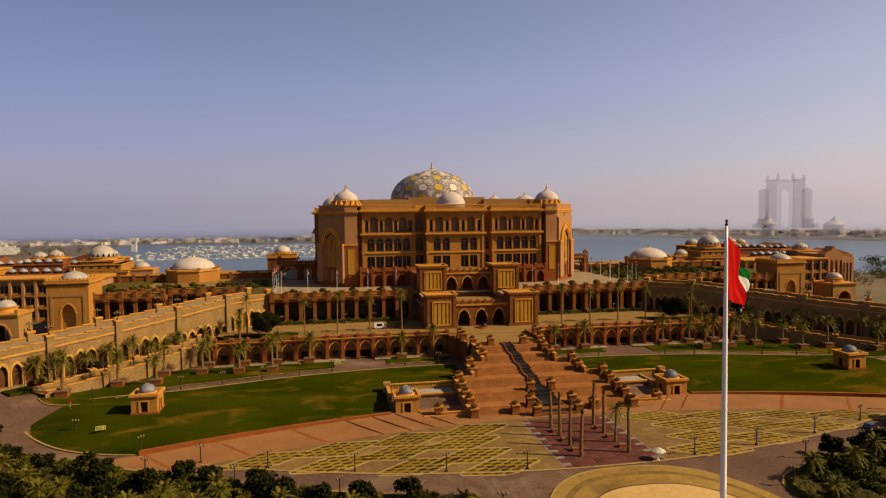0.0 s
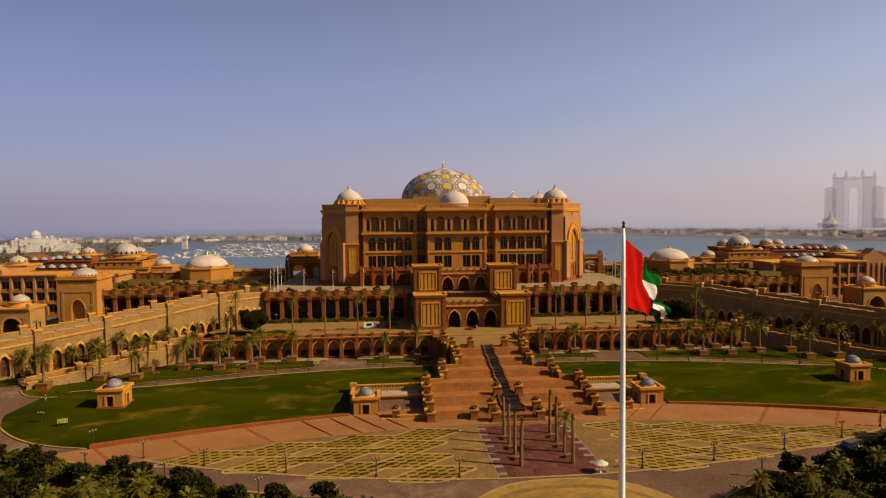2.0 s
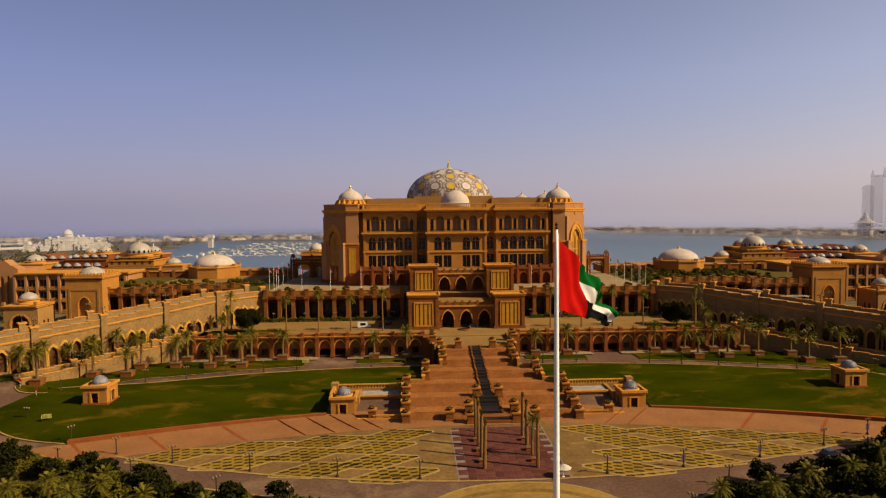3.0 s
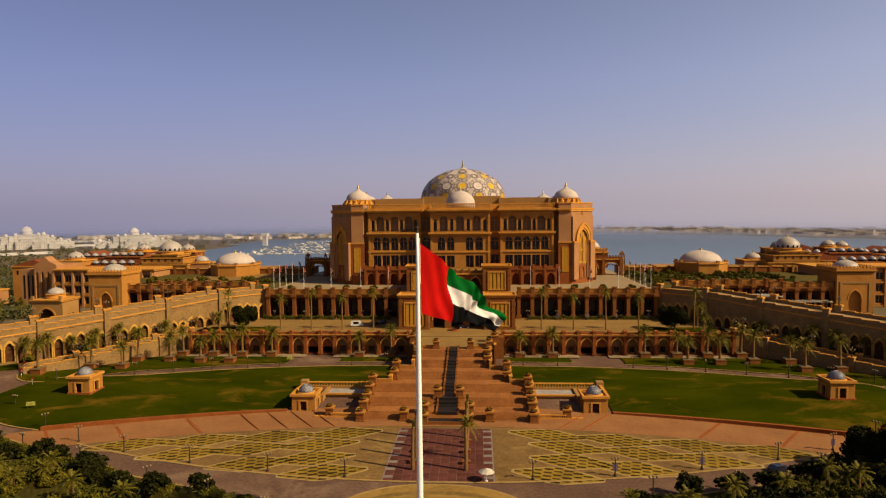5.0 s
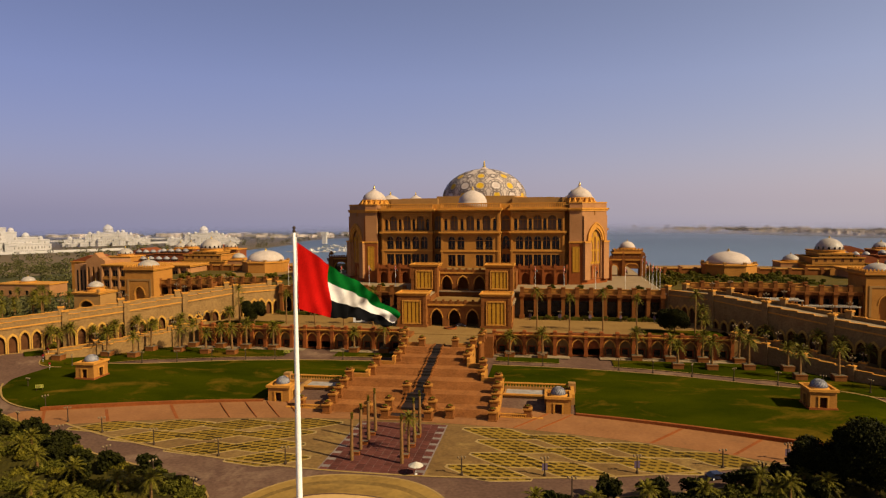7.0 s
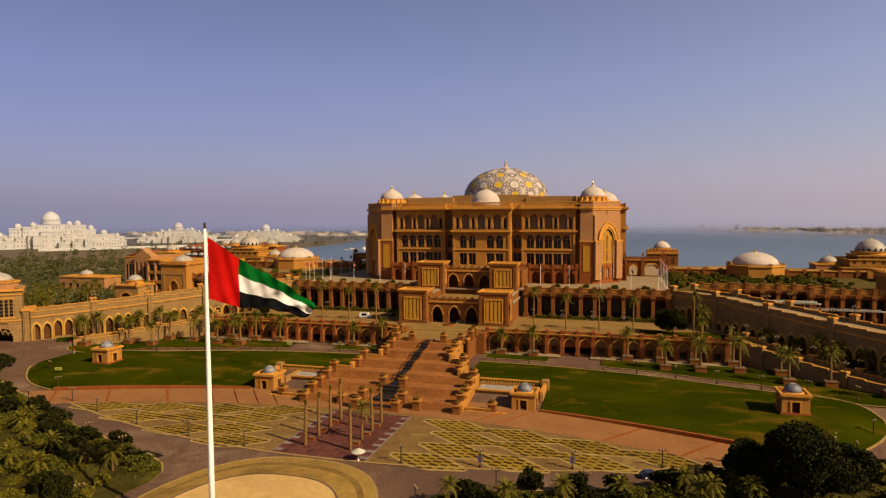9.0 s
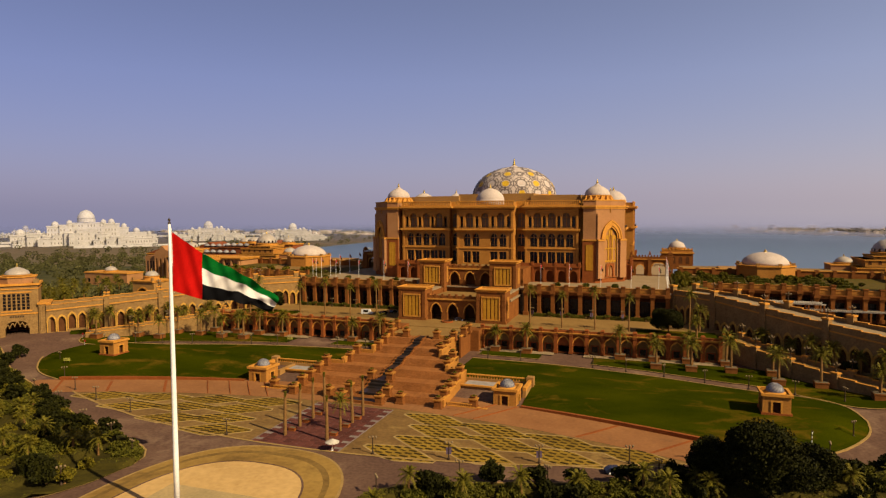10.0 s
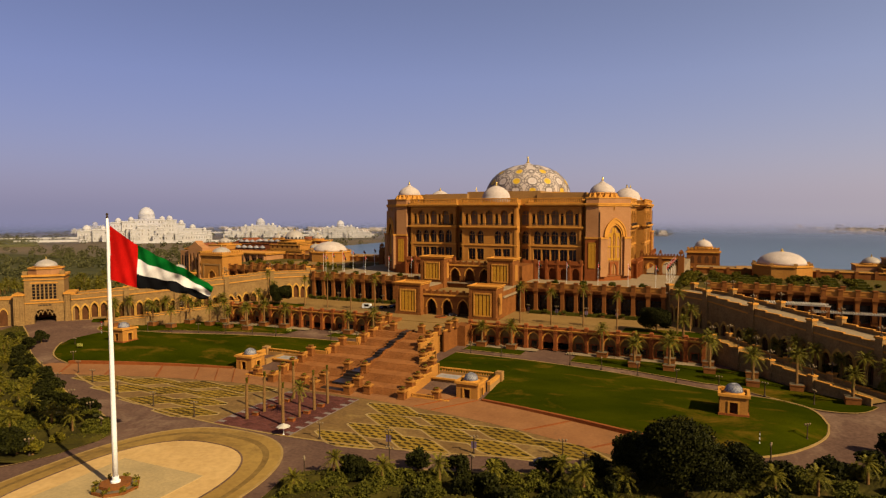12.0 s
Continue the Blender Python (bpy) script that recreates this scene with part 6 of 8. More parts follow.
    # terracotta roofscape with rows of little domes
    for j, (cx, cy, n, z) in enumerate(((247, 392, 6, 27.0), (253, 425, 4, 30.5), (276, 428, 4, 29.6), (232, 432, 3, 29.0))):
        r_ = empty("roof_range", "terracotta roof range carrying a row of small blue-grey domes", "roof", "roof ranges")
        L_ = n * 3.1 + 1
        part("block", A(cx - L_, cx + L_, cy - 6, cy + 6, 5, z - 1.2), TERRACOTTA if j % 2 else STONE_PINK, r_)
        part("cornice", A(cx - L_ - 0.5, cx + L_ + 0.5, cy - 6.5, cy + 6.5, z - 1.2, z - 0.6), STONE_RED, r_)
        for k in range(n):
            u = s * (cx + shift + (k - (n - 1) / 2) * 6.0)
            dq = part("little_dome", Geo().lathe(dome_profile(2.3, 2.2, z + 0.5, 0.7, 6), 16, u, cy).mesh("little_dome", True), DOME_SMALL, r_, "small blue-grey dome")
            part("little_drum", Geo().lathe([(2.35, z - 0.6), (2.35, z + 0.5)], 16, u, cy), DARK_GLASS, dq)
    for j, (cx, cy, sx, sy, z, r) in enumerate(((268, 390, 9, 8, 31.4, 5.0), (256, 452, 6, 8, 33.4, 4.6), (267, 455, 6, 8, 32.6, 4.4), (222, 452, 9, 8, 33.0, 5.0), (300, 402, 14, 9, 27, 0), (285, 440, 12, 10, 30, 0), (238, 462, 14, 9, 31, 0), (228, 412, 12, 7, 27.5, 0))):
        r_ = empty("palace_block", "terracotta palace block with " + ("a small dome" if r else "a gabled roof"), "building", "wing blocks")
        part("wall_block", A(cx - sx, cx + sx, cy - sy, cy + sy, 0, z - 2), TERRACOTTA if j % 2 else STONE, r_)
        part("cornice", A(cx - sx - 0.5, cx + sx + 0.5, cy - sy - 0.5, cy + sy + 0.5, z - 2, z - 1.3), TRIM, r_)
        if r:
            dome_on(r_, T(s * (cx + shift), cy), r, r * 0.8, z, 0.5, 1.3, None, 10)
        else:
            gb = setm(Geo(), m)
            gb.add([(cx - sx, cy - sy, z - 1.3), (cx + sx, cy - sy, z - 1.3), (cx + sx, cy + sy, z - 1.3), (cx - sx, cy + sy, z - 1.3), (cx, cy - sy, z + 3), (cx, cy + sy, z + 3)], [(0, 1, 4), (1, 2, 5, 4), (2, 3, 5), (3, 0, 4, 5)])
            part("gable_roof", gb, TERRACOTTA, r_)
        for k in range(4):
            u = cx - sx + (k + 0.5) * sx / 2
            part("window", A(u - 0.7, u + 0.7, cy - sy - 0.06, cy - sy + 0.1, z - 7, z - 4.4), DARK_GLASS, r_, "dark window")


def build_pergola(s):
    """Pale slatted shade roofs behind the ramp."""
    for x0, x1, y0, y1, z in ((127, 150, 294, 300, 18.0), (146, 176, 300, 305.4, 14.6)):
        p = empty("pergola", "pale slatted timber pergola on stone posts", "pergola", "ramp pergolas")
        for x in span(x0, x1, 4):
            for y in (y0, y1):
                part("post", Geo().box(s * x - 0.3, s * x + 0.3, y - 0.3, y + 0.3, 0, z - 0.5), PORTAL_STONE, p)
        for y in (y0, y1):
            part("beam", Geo().box(*sorted((s * (x0 - 0.6), s * (x1 + 0.6))), y - 0.2, y + 0.2, z - 0.5, z), CANVAS, p)
        for k in range(int((x1 - x0) / 0.9)):
            part("slat", Geo().box(*sorted((s * (x0 + k * 0.9), s * (x0 + k * 0.9 + 0.4))), y0 - 0.6, y1 + 0.6, z, z + 0.2), CANVAS, p)


build_pergola(1)
build_wing(1, 187.0, 309.0, (205.0, 404.0), (184.5, 406.0), (214.0, 300.0))
build_wing(-1, -177.0, 305.0, (-199.0, 408.0), (-175.5, 403.0), (-199.5, 292.0))


def build_rear_gate(s):
    """Bridge with arches and a domed pavilion behind the palace's side."""
    b = empty("rear_gateway", "red stone arched gateway with a domed pavilion", "gateway", "rear gateways")
    m = T(s * 82, 356) if s > 0 else T(-82, 356) @ Matrix.Diagonal((-1, 1, 1, 1))
    G = lambda: setm(Geo(), m)  # noqa: E731
    geo = G()
    for u0, u1, a, spring, apex in ((-12, -1.6, 2.1, 25.6, 28.0), (-1.6, 7.2, 3.6, 26.2, 28.9)):
        geo.arch(u0, u1, 22, 30.8, 0, 3, a, 22.1, spring, apex, 6)
        geo.arch(u0, u1, 22, 30.8, 3, 1.5, a, 22.1, spring, apex, 6)
        part("arch_moulding", G().arch_band((u0 + u1) / 2, -0.3, 0.05, a, 0.5, spring, apex, 6), TRIM, b)
    for k in range(5):
        part("arch_lobe", G().arch_band(0.2 + k * 1.3, 0.9, 1.2, 0.45, 0.3, 27.0 + 0.5 * (1 - abs(k - 2) / 2), 27.6 + 0.6 * (1 - abs(k - 2) / 2), 4), PORTAL_STONE, b)
    part("arch_wall", geo.mesh("arch_wall", weld=True), PORTAL_STONE, b)
    for u0, u1 in ((-12.4, -10.4), (-2.6, -0.9), (7.2, 10.2)):
        part("gate_pier", G().box(u0, u1, -0.8, 3.4, 22, 31.4), PORTAL_STONE, b)
        part("pier_plinth", G().box(u0 - 0.25, u1 + 0.25, -1.1, 3.7, 22, 23.2), PORTAL_STONE, b)
        part("pier_finial", G().box(u0 + 0.3, u1 - 0.3, -0.4, 1.4, 33.4, 34.6).frustum([(u0 + 0.4, -0.3), (u1 - 0.4, -0.3), (u1 - 0.4, 1.3), (u0 + 0.4, 1.3)], 34.6, 35.6, 0.3), PORTAL_STONE, b)
    part("cornice", G().box(-12.6, 10.4, -0.6, 3.6, 30.8, 31.3), TRIM, b)
    part("parapet", G().box(-12.4, 10.2, -0.2, 0.5, 31.3, 32.4), PORTAL_STONE, b)
    for k in range(15):
        part("merlon", G().box(-12.3 + k * 1.56, -11.5 + k * 1.56, -0.3, 0.6, 32.4, 33.3), PORTAL_STONE, b)
    p = T(s * 98.5, 494)
    part("pavilion_block", setm(Geo(), p).box(-11, 11, -8, 8, 15, 26.4), PORTAL_STONE, b)
    part("pavilion_cornice", setm(Geo(), p).box(-11.8, 11.8, -8.8, 8.8, 26.4, 27.2), TRIM, b)
    part("pavilion_attic", setm(Geo(), p).box(-10.6, 10.6, -7.6, 7.6, 27.2, 29.2), STONE, b)
    for k in range(9):
        part("merlon", setm(Geo(), p).box(-10.8 + k * 2.55, -9.6 + k * 2.55, -7.9, -7.0, 29.2, 30.4), TRIM, b)
    for k in range(4):
        # no recess here: a dark pane paints the arch's shade
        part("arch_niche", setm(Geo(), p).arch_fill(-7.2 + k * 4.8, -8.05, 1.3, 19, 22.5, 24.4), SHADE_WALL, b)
    dome_on(b, p, 5.9, 5.0, 30.6, 0.25, 0.9, DOME_PALE)


build_rear_gate(1)
build_rear_gate(-1)


def build_gatehouse():
    g_ = empty("gatehouse", "tall tan stone gatehouse with window grid, arch and dome", "gatehouse")
    m = T(-181.2, 196.0, 46.6)
    A = lambda *r: setm(Geo(), m).box(*r)  # noqa: E731
    geo = setm(Geo(), m)
    geo.arch(-8, 8, 2, 26.0, -6.5, -4.5, 4.4, 2.1, 7.5, 10.4, 7)
    part("front_wall", geo, RAMP_STONE, g_)
    part("side_wall", A(-8, -7, -6.4, 7, 0, 26).box(7, 8, -6.4, 7, 0, 26).box(-8, 8, 6, 7, 0, 26).box(-8, 8, -6, 7, 25.4, 26), RAMP_STONE, g_)
    # passage lined in the dark shade colour
    part("passage", A(-7, 7, 5.6, 5.9, 0, 12).box(-7, 7, -4.4, 6, 10.8, 12), SHADE_WALL, g_)
    for k in range(5):
        part("arch_lobe", setm(Geo(), m).arch_band(-3.5 + k * 1.75, -6.4, -5.9, 0.6, 0.3, 7.6 + (1 - abs(k - 2) / 2) * 1.3, 8.9 + (1 - abs(k - 2) / 2) * 1.3, 4), RAMP_STONE, g_)
    for r_ in range(5):
        for c in range(6):
            u, z = -4.75 + c * 1.68, 15.6 + r_ * 1.42
            part("window_pane", A(u, u + 1.1, -6.58, -6.3, z, z + 1.2), DARK_GLASS, g_, "dark square window pane")
    part("window_surround", A(-5.6, 5.6, -6.7, -6.4, 14.8, 15.3).box(-5.6, 5.6, -6.7, -6.4, 22.9, 23.4), TRIM, g_)
    for k in range(9):
        u = -2.6 + k * 0.6
        part("inscription_bar", A(u, u + 0.38, -6.62, -6.4, 12.3, 13.1), BLACK_IRON, g_, "dark unreadable inscription")
    part("cornice", A(-8.7, 8.7, -7.2, 7.7, 26.0, 26.9).box(-8.3, 8.3, -6.85, 7.3, 13.6, 14.1).box(-8.25, 8.25, -6.8, 7.25, 24.4, 24.8), TRIM, g_)
    for u in (-8.4, 6.4):
        part("corner_turret", A(u, u + 2, -7.1, -5.1, 26.9, 28.6), RAMP_STONE, g_)
    part("lantern", setm(Geo(), m).prism([(7.4 * math.cos(a), 6.8 * math.sin(a)) for a in [math.pi / 8 + k * math.pi / 4 for k in range(8)]], 26.5, 29.4), STONE_PINK, g_)
    dome_on(g_, m, 4.8, 3.4, 30.4, 0.7, 0.8)
    for s in (-1, 1):
        a, b = sorted((s * 8, s * 12.2))
        part("side_bastion", A(a, b, -7.5, 4, 0, 17.5), RAMP_STONE, g_)
        part("bastion_cap", A(a - 0.4, b + 0.4, -7.9, 4.4, 17.5, 18.3), TRIM, g_)
    # stepped pilasters on the bastions, blind arches on the outer wall, eaves of the lantern
    part("lantern_eaves", setm(Geo(), m).prism([(7.9 * math.cos(a), 7.3 * math.sin(a)) for a in [math.pi / 8 + k * math.pi / 4 for k in range(8)]], 29.4, 29.9), TRIM, g_)
    for u in (-11.2, -9.2, 9.0, 11.0):
        part("bastion_pilaster", A(u - 0.45, u + 0.45, -7.85, -7.5, 1, 16.6), RAMP_STONE, g_)
    for k in range(8):
        u = -17 - k * 5.2
        part("blind_arch", setm(Geo(), m).arch_band(u, -3.3, -2.95, 1.6, 0.4, 8.6, 11.2, 6), RAMP_TRIM, g_)
        # blind arch shade painted as a flat dark pane
        part("arch_niche", setm(Geo(), m).arch_fill(u, -3.03, 1.6, 3.5, 8.6, 11.2, 6), SHADE_WALL, g_, "flat dark pane painted as a blind arch's shade")
    part("outer_wall", A(-60, -12.2, -3, 6, 0, 15.5), RAMP_STONE, g_)
    part("outer_coping", A(-60, -12.2, -3.4, 6.4, 15.5, 16.1), TRIM, g_)
    part("link_wall", A(12.2, 19, -4.5, 5, 0, 16), RAMP_STONE, g_)


build_gatehouse()


# ---- flag, poles and lamps ----
def build_flagpole():
    f = empty("flagpole", "tall tapering white flagpole on a planted octagonal base", "flagpole")
    o = lambda r: [(r * math.cos(k * math.pi / 4 + 0.4), 88.3 + r * math.sin(k * math.pi / 4 + 0.4)) for k in range(8)]  # noqa: E731
    part("base_wall", Geo().prism(o(4.5), 0.5, 1.2).prism(o(3.0), 1.2, 1.9), PORTAL_STONE, f, "red stone octagonal planter")
    part("base_soil", Geo().prism(o(4.1), 1.1, 1.26), SOIL, f)
    for k in range(8):
        a = k * math.pi / 4 + 0.4
        rr = random.Random(k)
        q = Geo()
        for j in range(40):
            c = Vector((3.9 * math.cos(a), 88.3 + 3.9 * math.sin(a), 1.5)) + Vector([rr.gauss(0, 0.32) for _ in range(3)])
            leaf(q, c, rr, 0.3)
        part("shrub", q, FOLIAGE_LIGHT, f)
    part("collar", Geo().lathe([(0.9, 1.9), (0.9, 2.2), (0.66, 2.35), (0.62, 3.1)], 20, 0, 88.3), WHITE_PAINT, f)
    part("pole", Geo().lathe([(0.52, 1.9), (0.49, 12), (0.41, 30), (0.27, 50), (0.2, 54.6)], 20, 0, 88.3), WHITE_PAINT, f, smooth=True)
    part("truck", Geo().lathe([(0.22, 54.6), (0.26, 54.85), (0.1, 55.05), (0.24, 55.25), (0.25, 55.4), (0.05, 55.65)], 12, 0, 88.3), BLACK_IRON, f, "dark bronze pole truck", smooth=True)


def build_flag():
    fl = empty("national_flag", "waving flag of red, green, white and black cloth", "flag")
    D, S = Vector((0.72, 0.694, 0)), Vector((0.694, -0.72, 0))
    def P(u, v):
        """u: 0 at the pole to 1 at the fly; v: 0 at the top to 1 at the bottom."""
        x = 18.8 * (u - 0.03 * math.sin(u * 3.1))
        drop = 12.6 * u ** 0.97 + 0.5 * math.sin(u * 7.5) * u + 0.2 * math.sin(u * 31 + 5 * v) * u
        h = 10.6 * (1 - 0.74 * u)
        lean = 1.3 * math.sin(5.2 * u + 0.5 * (v - 0.5)) + 0.75 * math.sin(13 * u + 4.2 * v) * min(u * 3, 1) + 0.5 * math.sin(26 * u + 9 * v) * u + 0.28 * math.sin(41 * u - 6 * v) * min(u * 4, 1)
        return Vector((0.35, 88.45, 53.2)) + D * (x - 1.1 * v * u) + S * lean + Vector((0, 0, -drop - v * h))
    def patch(u0, u1, v0, v1, nu, nv):
        q = Geo()
        for i in range(nu + 1):
            for j in range(nv + 1):
                q.v.append(tuple(P(u0 + (u1 - u0) * i / nu, v0 + (v1 - v0) * j / nv)))
        q.f = [(i * (nv + 1) + j, (i + 1) * (nv + 1) + j, (i + 1) * (nv + 1) + j + 1, i * (nv + 1) + j + 1) for i in range(nu) for j in range(nv)]
        return q
    part("red_band", patch(0, 0.29, 0, 1, 14, 18), RED_CLOTH, fl, "red vertical band", smooth=True)
    part("green_band", patch(0.29, 1, 0, 1 / 3, 44, 8), GREEN_CLOTH, fl, "green band", smooth=True)
    part("white_band", patch(0.29, 1, 1 / 3, 2 / 3, 44, 8), WHITE_CLOTH, fl, "white band", smooth=True)
    part("black_band", patch(0.29, 1, 2 / 3, 1, 44, 8), BLACK_CLOTH, fl, "black band", smooth=True)
    part("hoist_rope", Geo().tube([(0.33, 88.4, 53.9), (0.36, 88.45, 48), (0.5, 88.5, 42.2)], [0.05] * 3, 6), WHITE_PAINT, fl)


build_flagpole()
build_flag()

post_m = Geo().lathe([(0.34, 0), (0.34, 0.35), (0.2, 0.5), (0.15, 0.9), (0.12, 3.6), (0.17, 3.7), (0.08, 3.8)], 10).mesh("post", True)
arm_m = Geo().tube([(-0.75, 0, 3.75), (-0.5, 0, 3.55), (0, 0, 3.5), (0.5, 0, 3.55), (0.75, 0, 3.75)], [0.04] * 5, 6).mesh("arm")
globe_m = Geo().lathe([(0.06, 0), (0.2, 0.1), (0.26, 0.28), (0.2, 0.45), (0.06, 0.52)], 12).mesh("globe", True)
LAMPS = {}


def lamp_post(x, y, z, scale=1.0, rz=0.0, banner=False):
    key = banner
    m = Matrix.Translation((x, y, z)) @ Matrix.Rotation(rz, 4, "Z")
    if key in LAMPS:
        return copy_thing(LAMPS[key], m)
    q = empty("street_lamp", "dark iron street lamp with two opal globes" + (" and a violet banner" if banner else ""), "street lamp", "forecourt lamps", at=m)
    part("post", post_m, BLACK_IRON, q)
    part("arm", arm_m, BLACK_IRON, q)
    for e in (-0.75, 0.75):
        part("globe", globe_m, LAMP_GLOBE, q, "opal lamp globe", m=Matrix.Translation((e, 0, 3.75)))
    part("globe", globe_m, LAMP_GLOBE, q, "opal lamp globe", m=Matrix.Translation((0, 0, 3.8)))
    if banner:
        part("banner", Geo().box(-0.62, 0.62, -0.03, 0.03, 1.2, 2.8), BANNER, q, "violet cloth banner")
    LAMPS[key] = q
    return q


for s in (-1, 1):
    for k, x in enumerate((20.5, 38.5, 58.5, 77.8, 93.5)):
        lamp_post(s * x, MOSAIC_OUT(x) + 0.8, 0.06, banner=(s > 0 and k in (1, 4, 2)), rz=0.3)
for x, y in ((-31.7, 109.4), (-33.7, 92.7), (30.5, 109), (44, 121.5), (62.2, 124.5), (84, 135), (-46, 117), (-62, 123), (-84, 134), (-104, 142), (120.8, 157.5), (129.6, 173.6), (133.9, 198.3), (109, 157), (-109, 157), (-129, 172), (-133, 196)):
    lamp_post(x, y, ground_z(x, y) + 0.1, rz=x)
for s in (-1, 1):
    for x in (24.9, 37.1, 63, 74, 86, 98, 110, 122):
        lamp_post(s * x, along(LAWN_BACK, x) + 1.4, lawn_z(x, along(LAWN_BACK, x)), rz=x)
    for x in (31, 44, 57, 70, 84):
        lamp_post(s * x, 274.5, 10, rz=x, banner=s > 0)

cand_post = Geo().lathe([(0.35, 0), (0.35, 0.3), (0.16, 0.5), (0.1, 1.0), (0.09, 2.4), (0.16, 2.5), (0.06, 2.7)], 10).mesh("post", True)
cand_arm = Geo().tube([(0, 0, 1.9), (0.5, 0, 1.75), (0.85, 0, 1.95), (0.9, 0, 2.2)], [0.05] * 4, 5).mesh("arm")
cand0 = None


def candelabra(x, y, z):
    global cand0
    m = Matrix.Translation((x, y, z))
    if cand0:
        return copy_thing(cand0, m)
    cand0 = empty("candelabra_lamp", "five-armed iron candelabra lamp on a stone pier", "street lamp", "ramp lamps", at=m)
    part("post", cand_post, BLACK_IRON, cand0)
    for k in range(5):
        r_ = Matrix.Rotation(2 * math.pi * k / 5, 4, "Z")
        part("arm", cand_arm, BLACK_IRON, cand0, m=r_)
        part("lantern", globe_m, LAMP_GLOBE, cand0, m=r_ @ Matrix.Translation((0.9, 0, 2.2)))
    part("lantern", globe_m, LAMP_GLOBE, cand0, m=Matrix.Translation((0, 0, 2.7)))
    return cand0


for s in (-1, 1):
    M = ramp_frame(s)
    for u, t in RAMP_TOPS[1:-1]:
        for v in (0.15, 13.0):
            candelabra(*(M @ Vector((u, v, t))))
    for u, d in LOW_RAMP[:-1]:
        for v in (-14.1, -6.3):
            candelabra(*(M @ Vector((u, v, d + 2.4))))

pole_me = Geo().lathe([(0.16, 0), (0.14, 0.4), (0.08, 0.6), (0.06, 10.8), (0.12, 10.9), (0.02, 11.1)], 8).mesh("pole", True)
fl_me = {}
for nm, mt, z0, z1 in (("flag_green", GREEN_CLOTH, 10.1, 10.5), ("flag_white", WHITE_CLOTH, 9.85, 10.1), ("flag_black", BLACK_CLOTH, 9.0, 9.85)):
    fl_me[nm] = (Geo().add([(0.1, 0.03 * i, z) for i, z in ((0, z0), (0, z1))] + [(0.7, 0.25, z0 - 0.6), (0.7, 0.25, z1 - 0.5), (1.15, -0.1, z0 - 1.3), (1.15, -0.1, z1 - 1.2)], [(0, 2, 3, 1), (2, 4, 5, 3)]).mesh(nm), mt)
red_me = Geo().add([(0.06, 0, 9.0), (0.06, 0, 10.5), (0.5, 0.1, 8.95), (0.5, 0.1, 10.4)], [(0, 2, 3, 1)]).mesh("flag_red")
tp0 = None
for x, y in [(s * x, 284.5) for s in (-1, 1) for x in (33, 46, 60, 73, 84.5)] + [(s * 88.5, y) for s in (-1, 1) for y in (288, 297, 307, 318, 330, 343, 357)]:
    m = Matrix.Translation((x, y, 22)) @ Matrix.Rotation(0.6, 4, "Z")
    if tp0:
        copy_thing(tp0, m)
        continue
    tp0 = empty("terrace_flagpole", "slim white flagpole with a small hanging flag", "flagpole", "terrace flagpoles", at=m)
    part("pole", pole_me, WHITE_PAINT, tp0)
    part("flag_red", red_me, RED_CLOTH, tp0)
    for nm, (me, mt) in fl_me.items():
        part(nm, me, mt, tp0)


# ---- cars, parasol, signs, benches ----
def build_car(x, y, z, rz, paint, label, van=False):
    c = empty("van" if van else "car", label, "van" if van else "car", at=Matrix.Translation((x, y, z)) @ Matrix.Rotation(radians(rz), 4, "Z"))
    L, W, H = (5.4, 1.95, 2.3) if van else (4.8, 1.85, 1.5)
    prof = [(-L / 2, 0.35), (L / 2, 0.35), (L / 2, 0.9), (L / 2 - 0.9, 1.1), (L / 2 - 1.5, H), (-L / 2 + 0.15, H), (-L / 2, 1.2)] if van else [(-L / 2, 0.35), (L / 2, 0.35), (L / 2, 0.75), (L / 2 - 1.2, 0.95), (L / 2 - 2.0, H), (-L / 2 + 1.0, H), (-L / 2 + 0.2, 1.0), (-L / 2, 0.9)]
    n = len(prof)
    q = Geo().add([(a, -W / 2, b) for a, b in prof] + [(a, W / 2, b) for a, b in prof], [tuple(range(n))[::-1], tuple(range(n, 2 * n))] + [(i, (i + 1) % n, n + (i + 1) % n, n + i) for i in range(n)])
    body = part("body", q, paint, c)
    for e in (-1, 1):
        part("side_window", Geo().box(-L / 2 + 1.1, L / 2 - 2.0, *sorted((e * W / 2, e * (W / 2 + 0.02))), 1.05, H - 0.18), DARK_GLASS, body)
    part("windscreen", Geo().poly((L / 2 - 1.24, -W / 2 + 0.15, 1.02), (L / 2 - 1.24, W / 2 - 0.15, 1.02), (L / 2 - 1.96, W / 2 - 0.2, H - 0.05), (L / 2 - 1.96, -W / 2 + 0.2, H - 0.05)), DARK_GLASS, body)
    for ex in (-L / 2 + 0.9, L / 2 - 0.9):
        for e in (-1, 1):
            wm = Matrix.Translation((ex, e * (W / 2 - 0.08), 0.34)) @ Matrix.Rotation(math.pi / 2, 4, "X")
            wq = part("wheel", Geo().lathe([(0.34, -0.1), (0.34, 0.1)], 16).mesh("wheel"), RUBBER, c, m=wm)
            part("rim", Geo().lathe([(0.2, -0.12), (0.2, 0.12)], 12).mesh("rim"), WHITE_PAINT, wq)


build_car(-42.8, 258.2, 10, 8, CAR_WHITE, "white panel van parked on the forecourt", True)
build_car(-35.5, 260.5, 10, 80, CAR_DARK, "dark saloon car parked on the forecourt")
build_car(-32.5, 265.0, 10, 80, CAR_DARK, "dark saloon car parked on the forecourt")
build_car(3.0, 254.5, 10, 5, CAR_DARK, "dark saloon car before the portal")
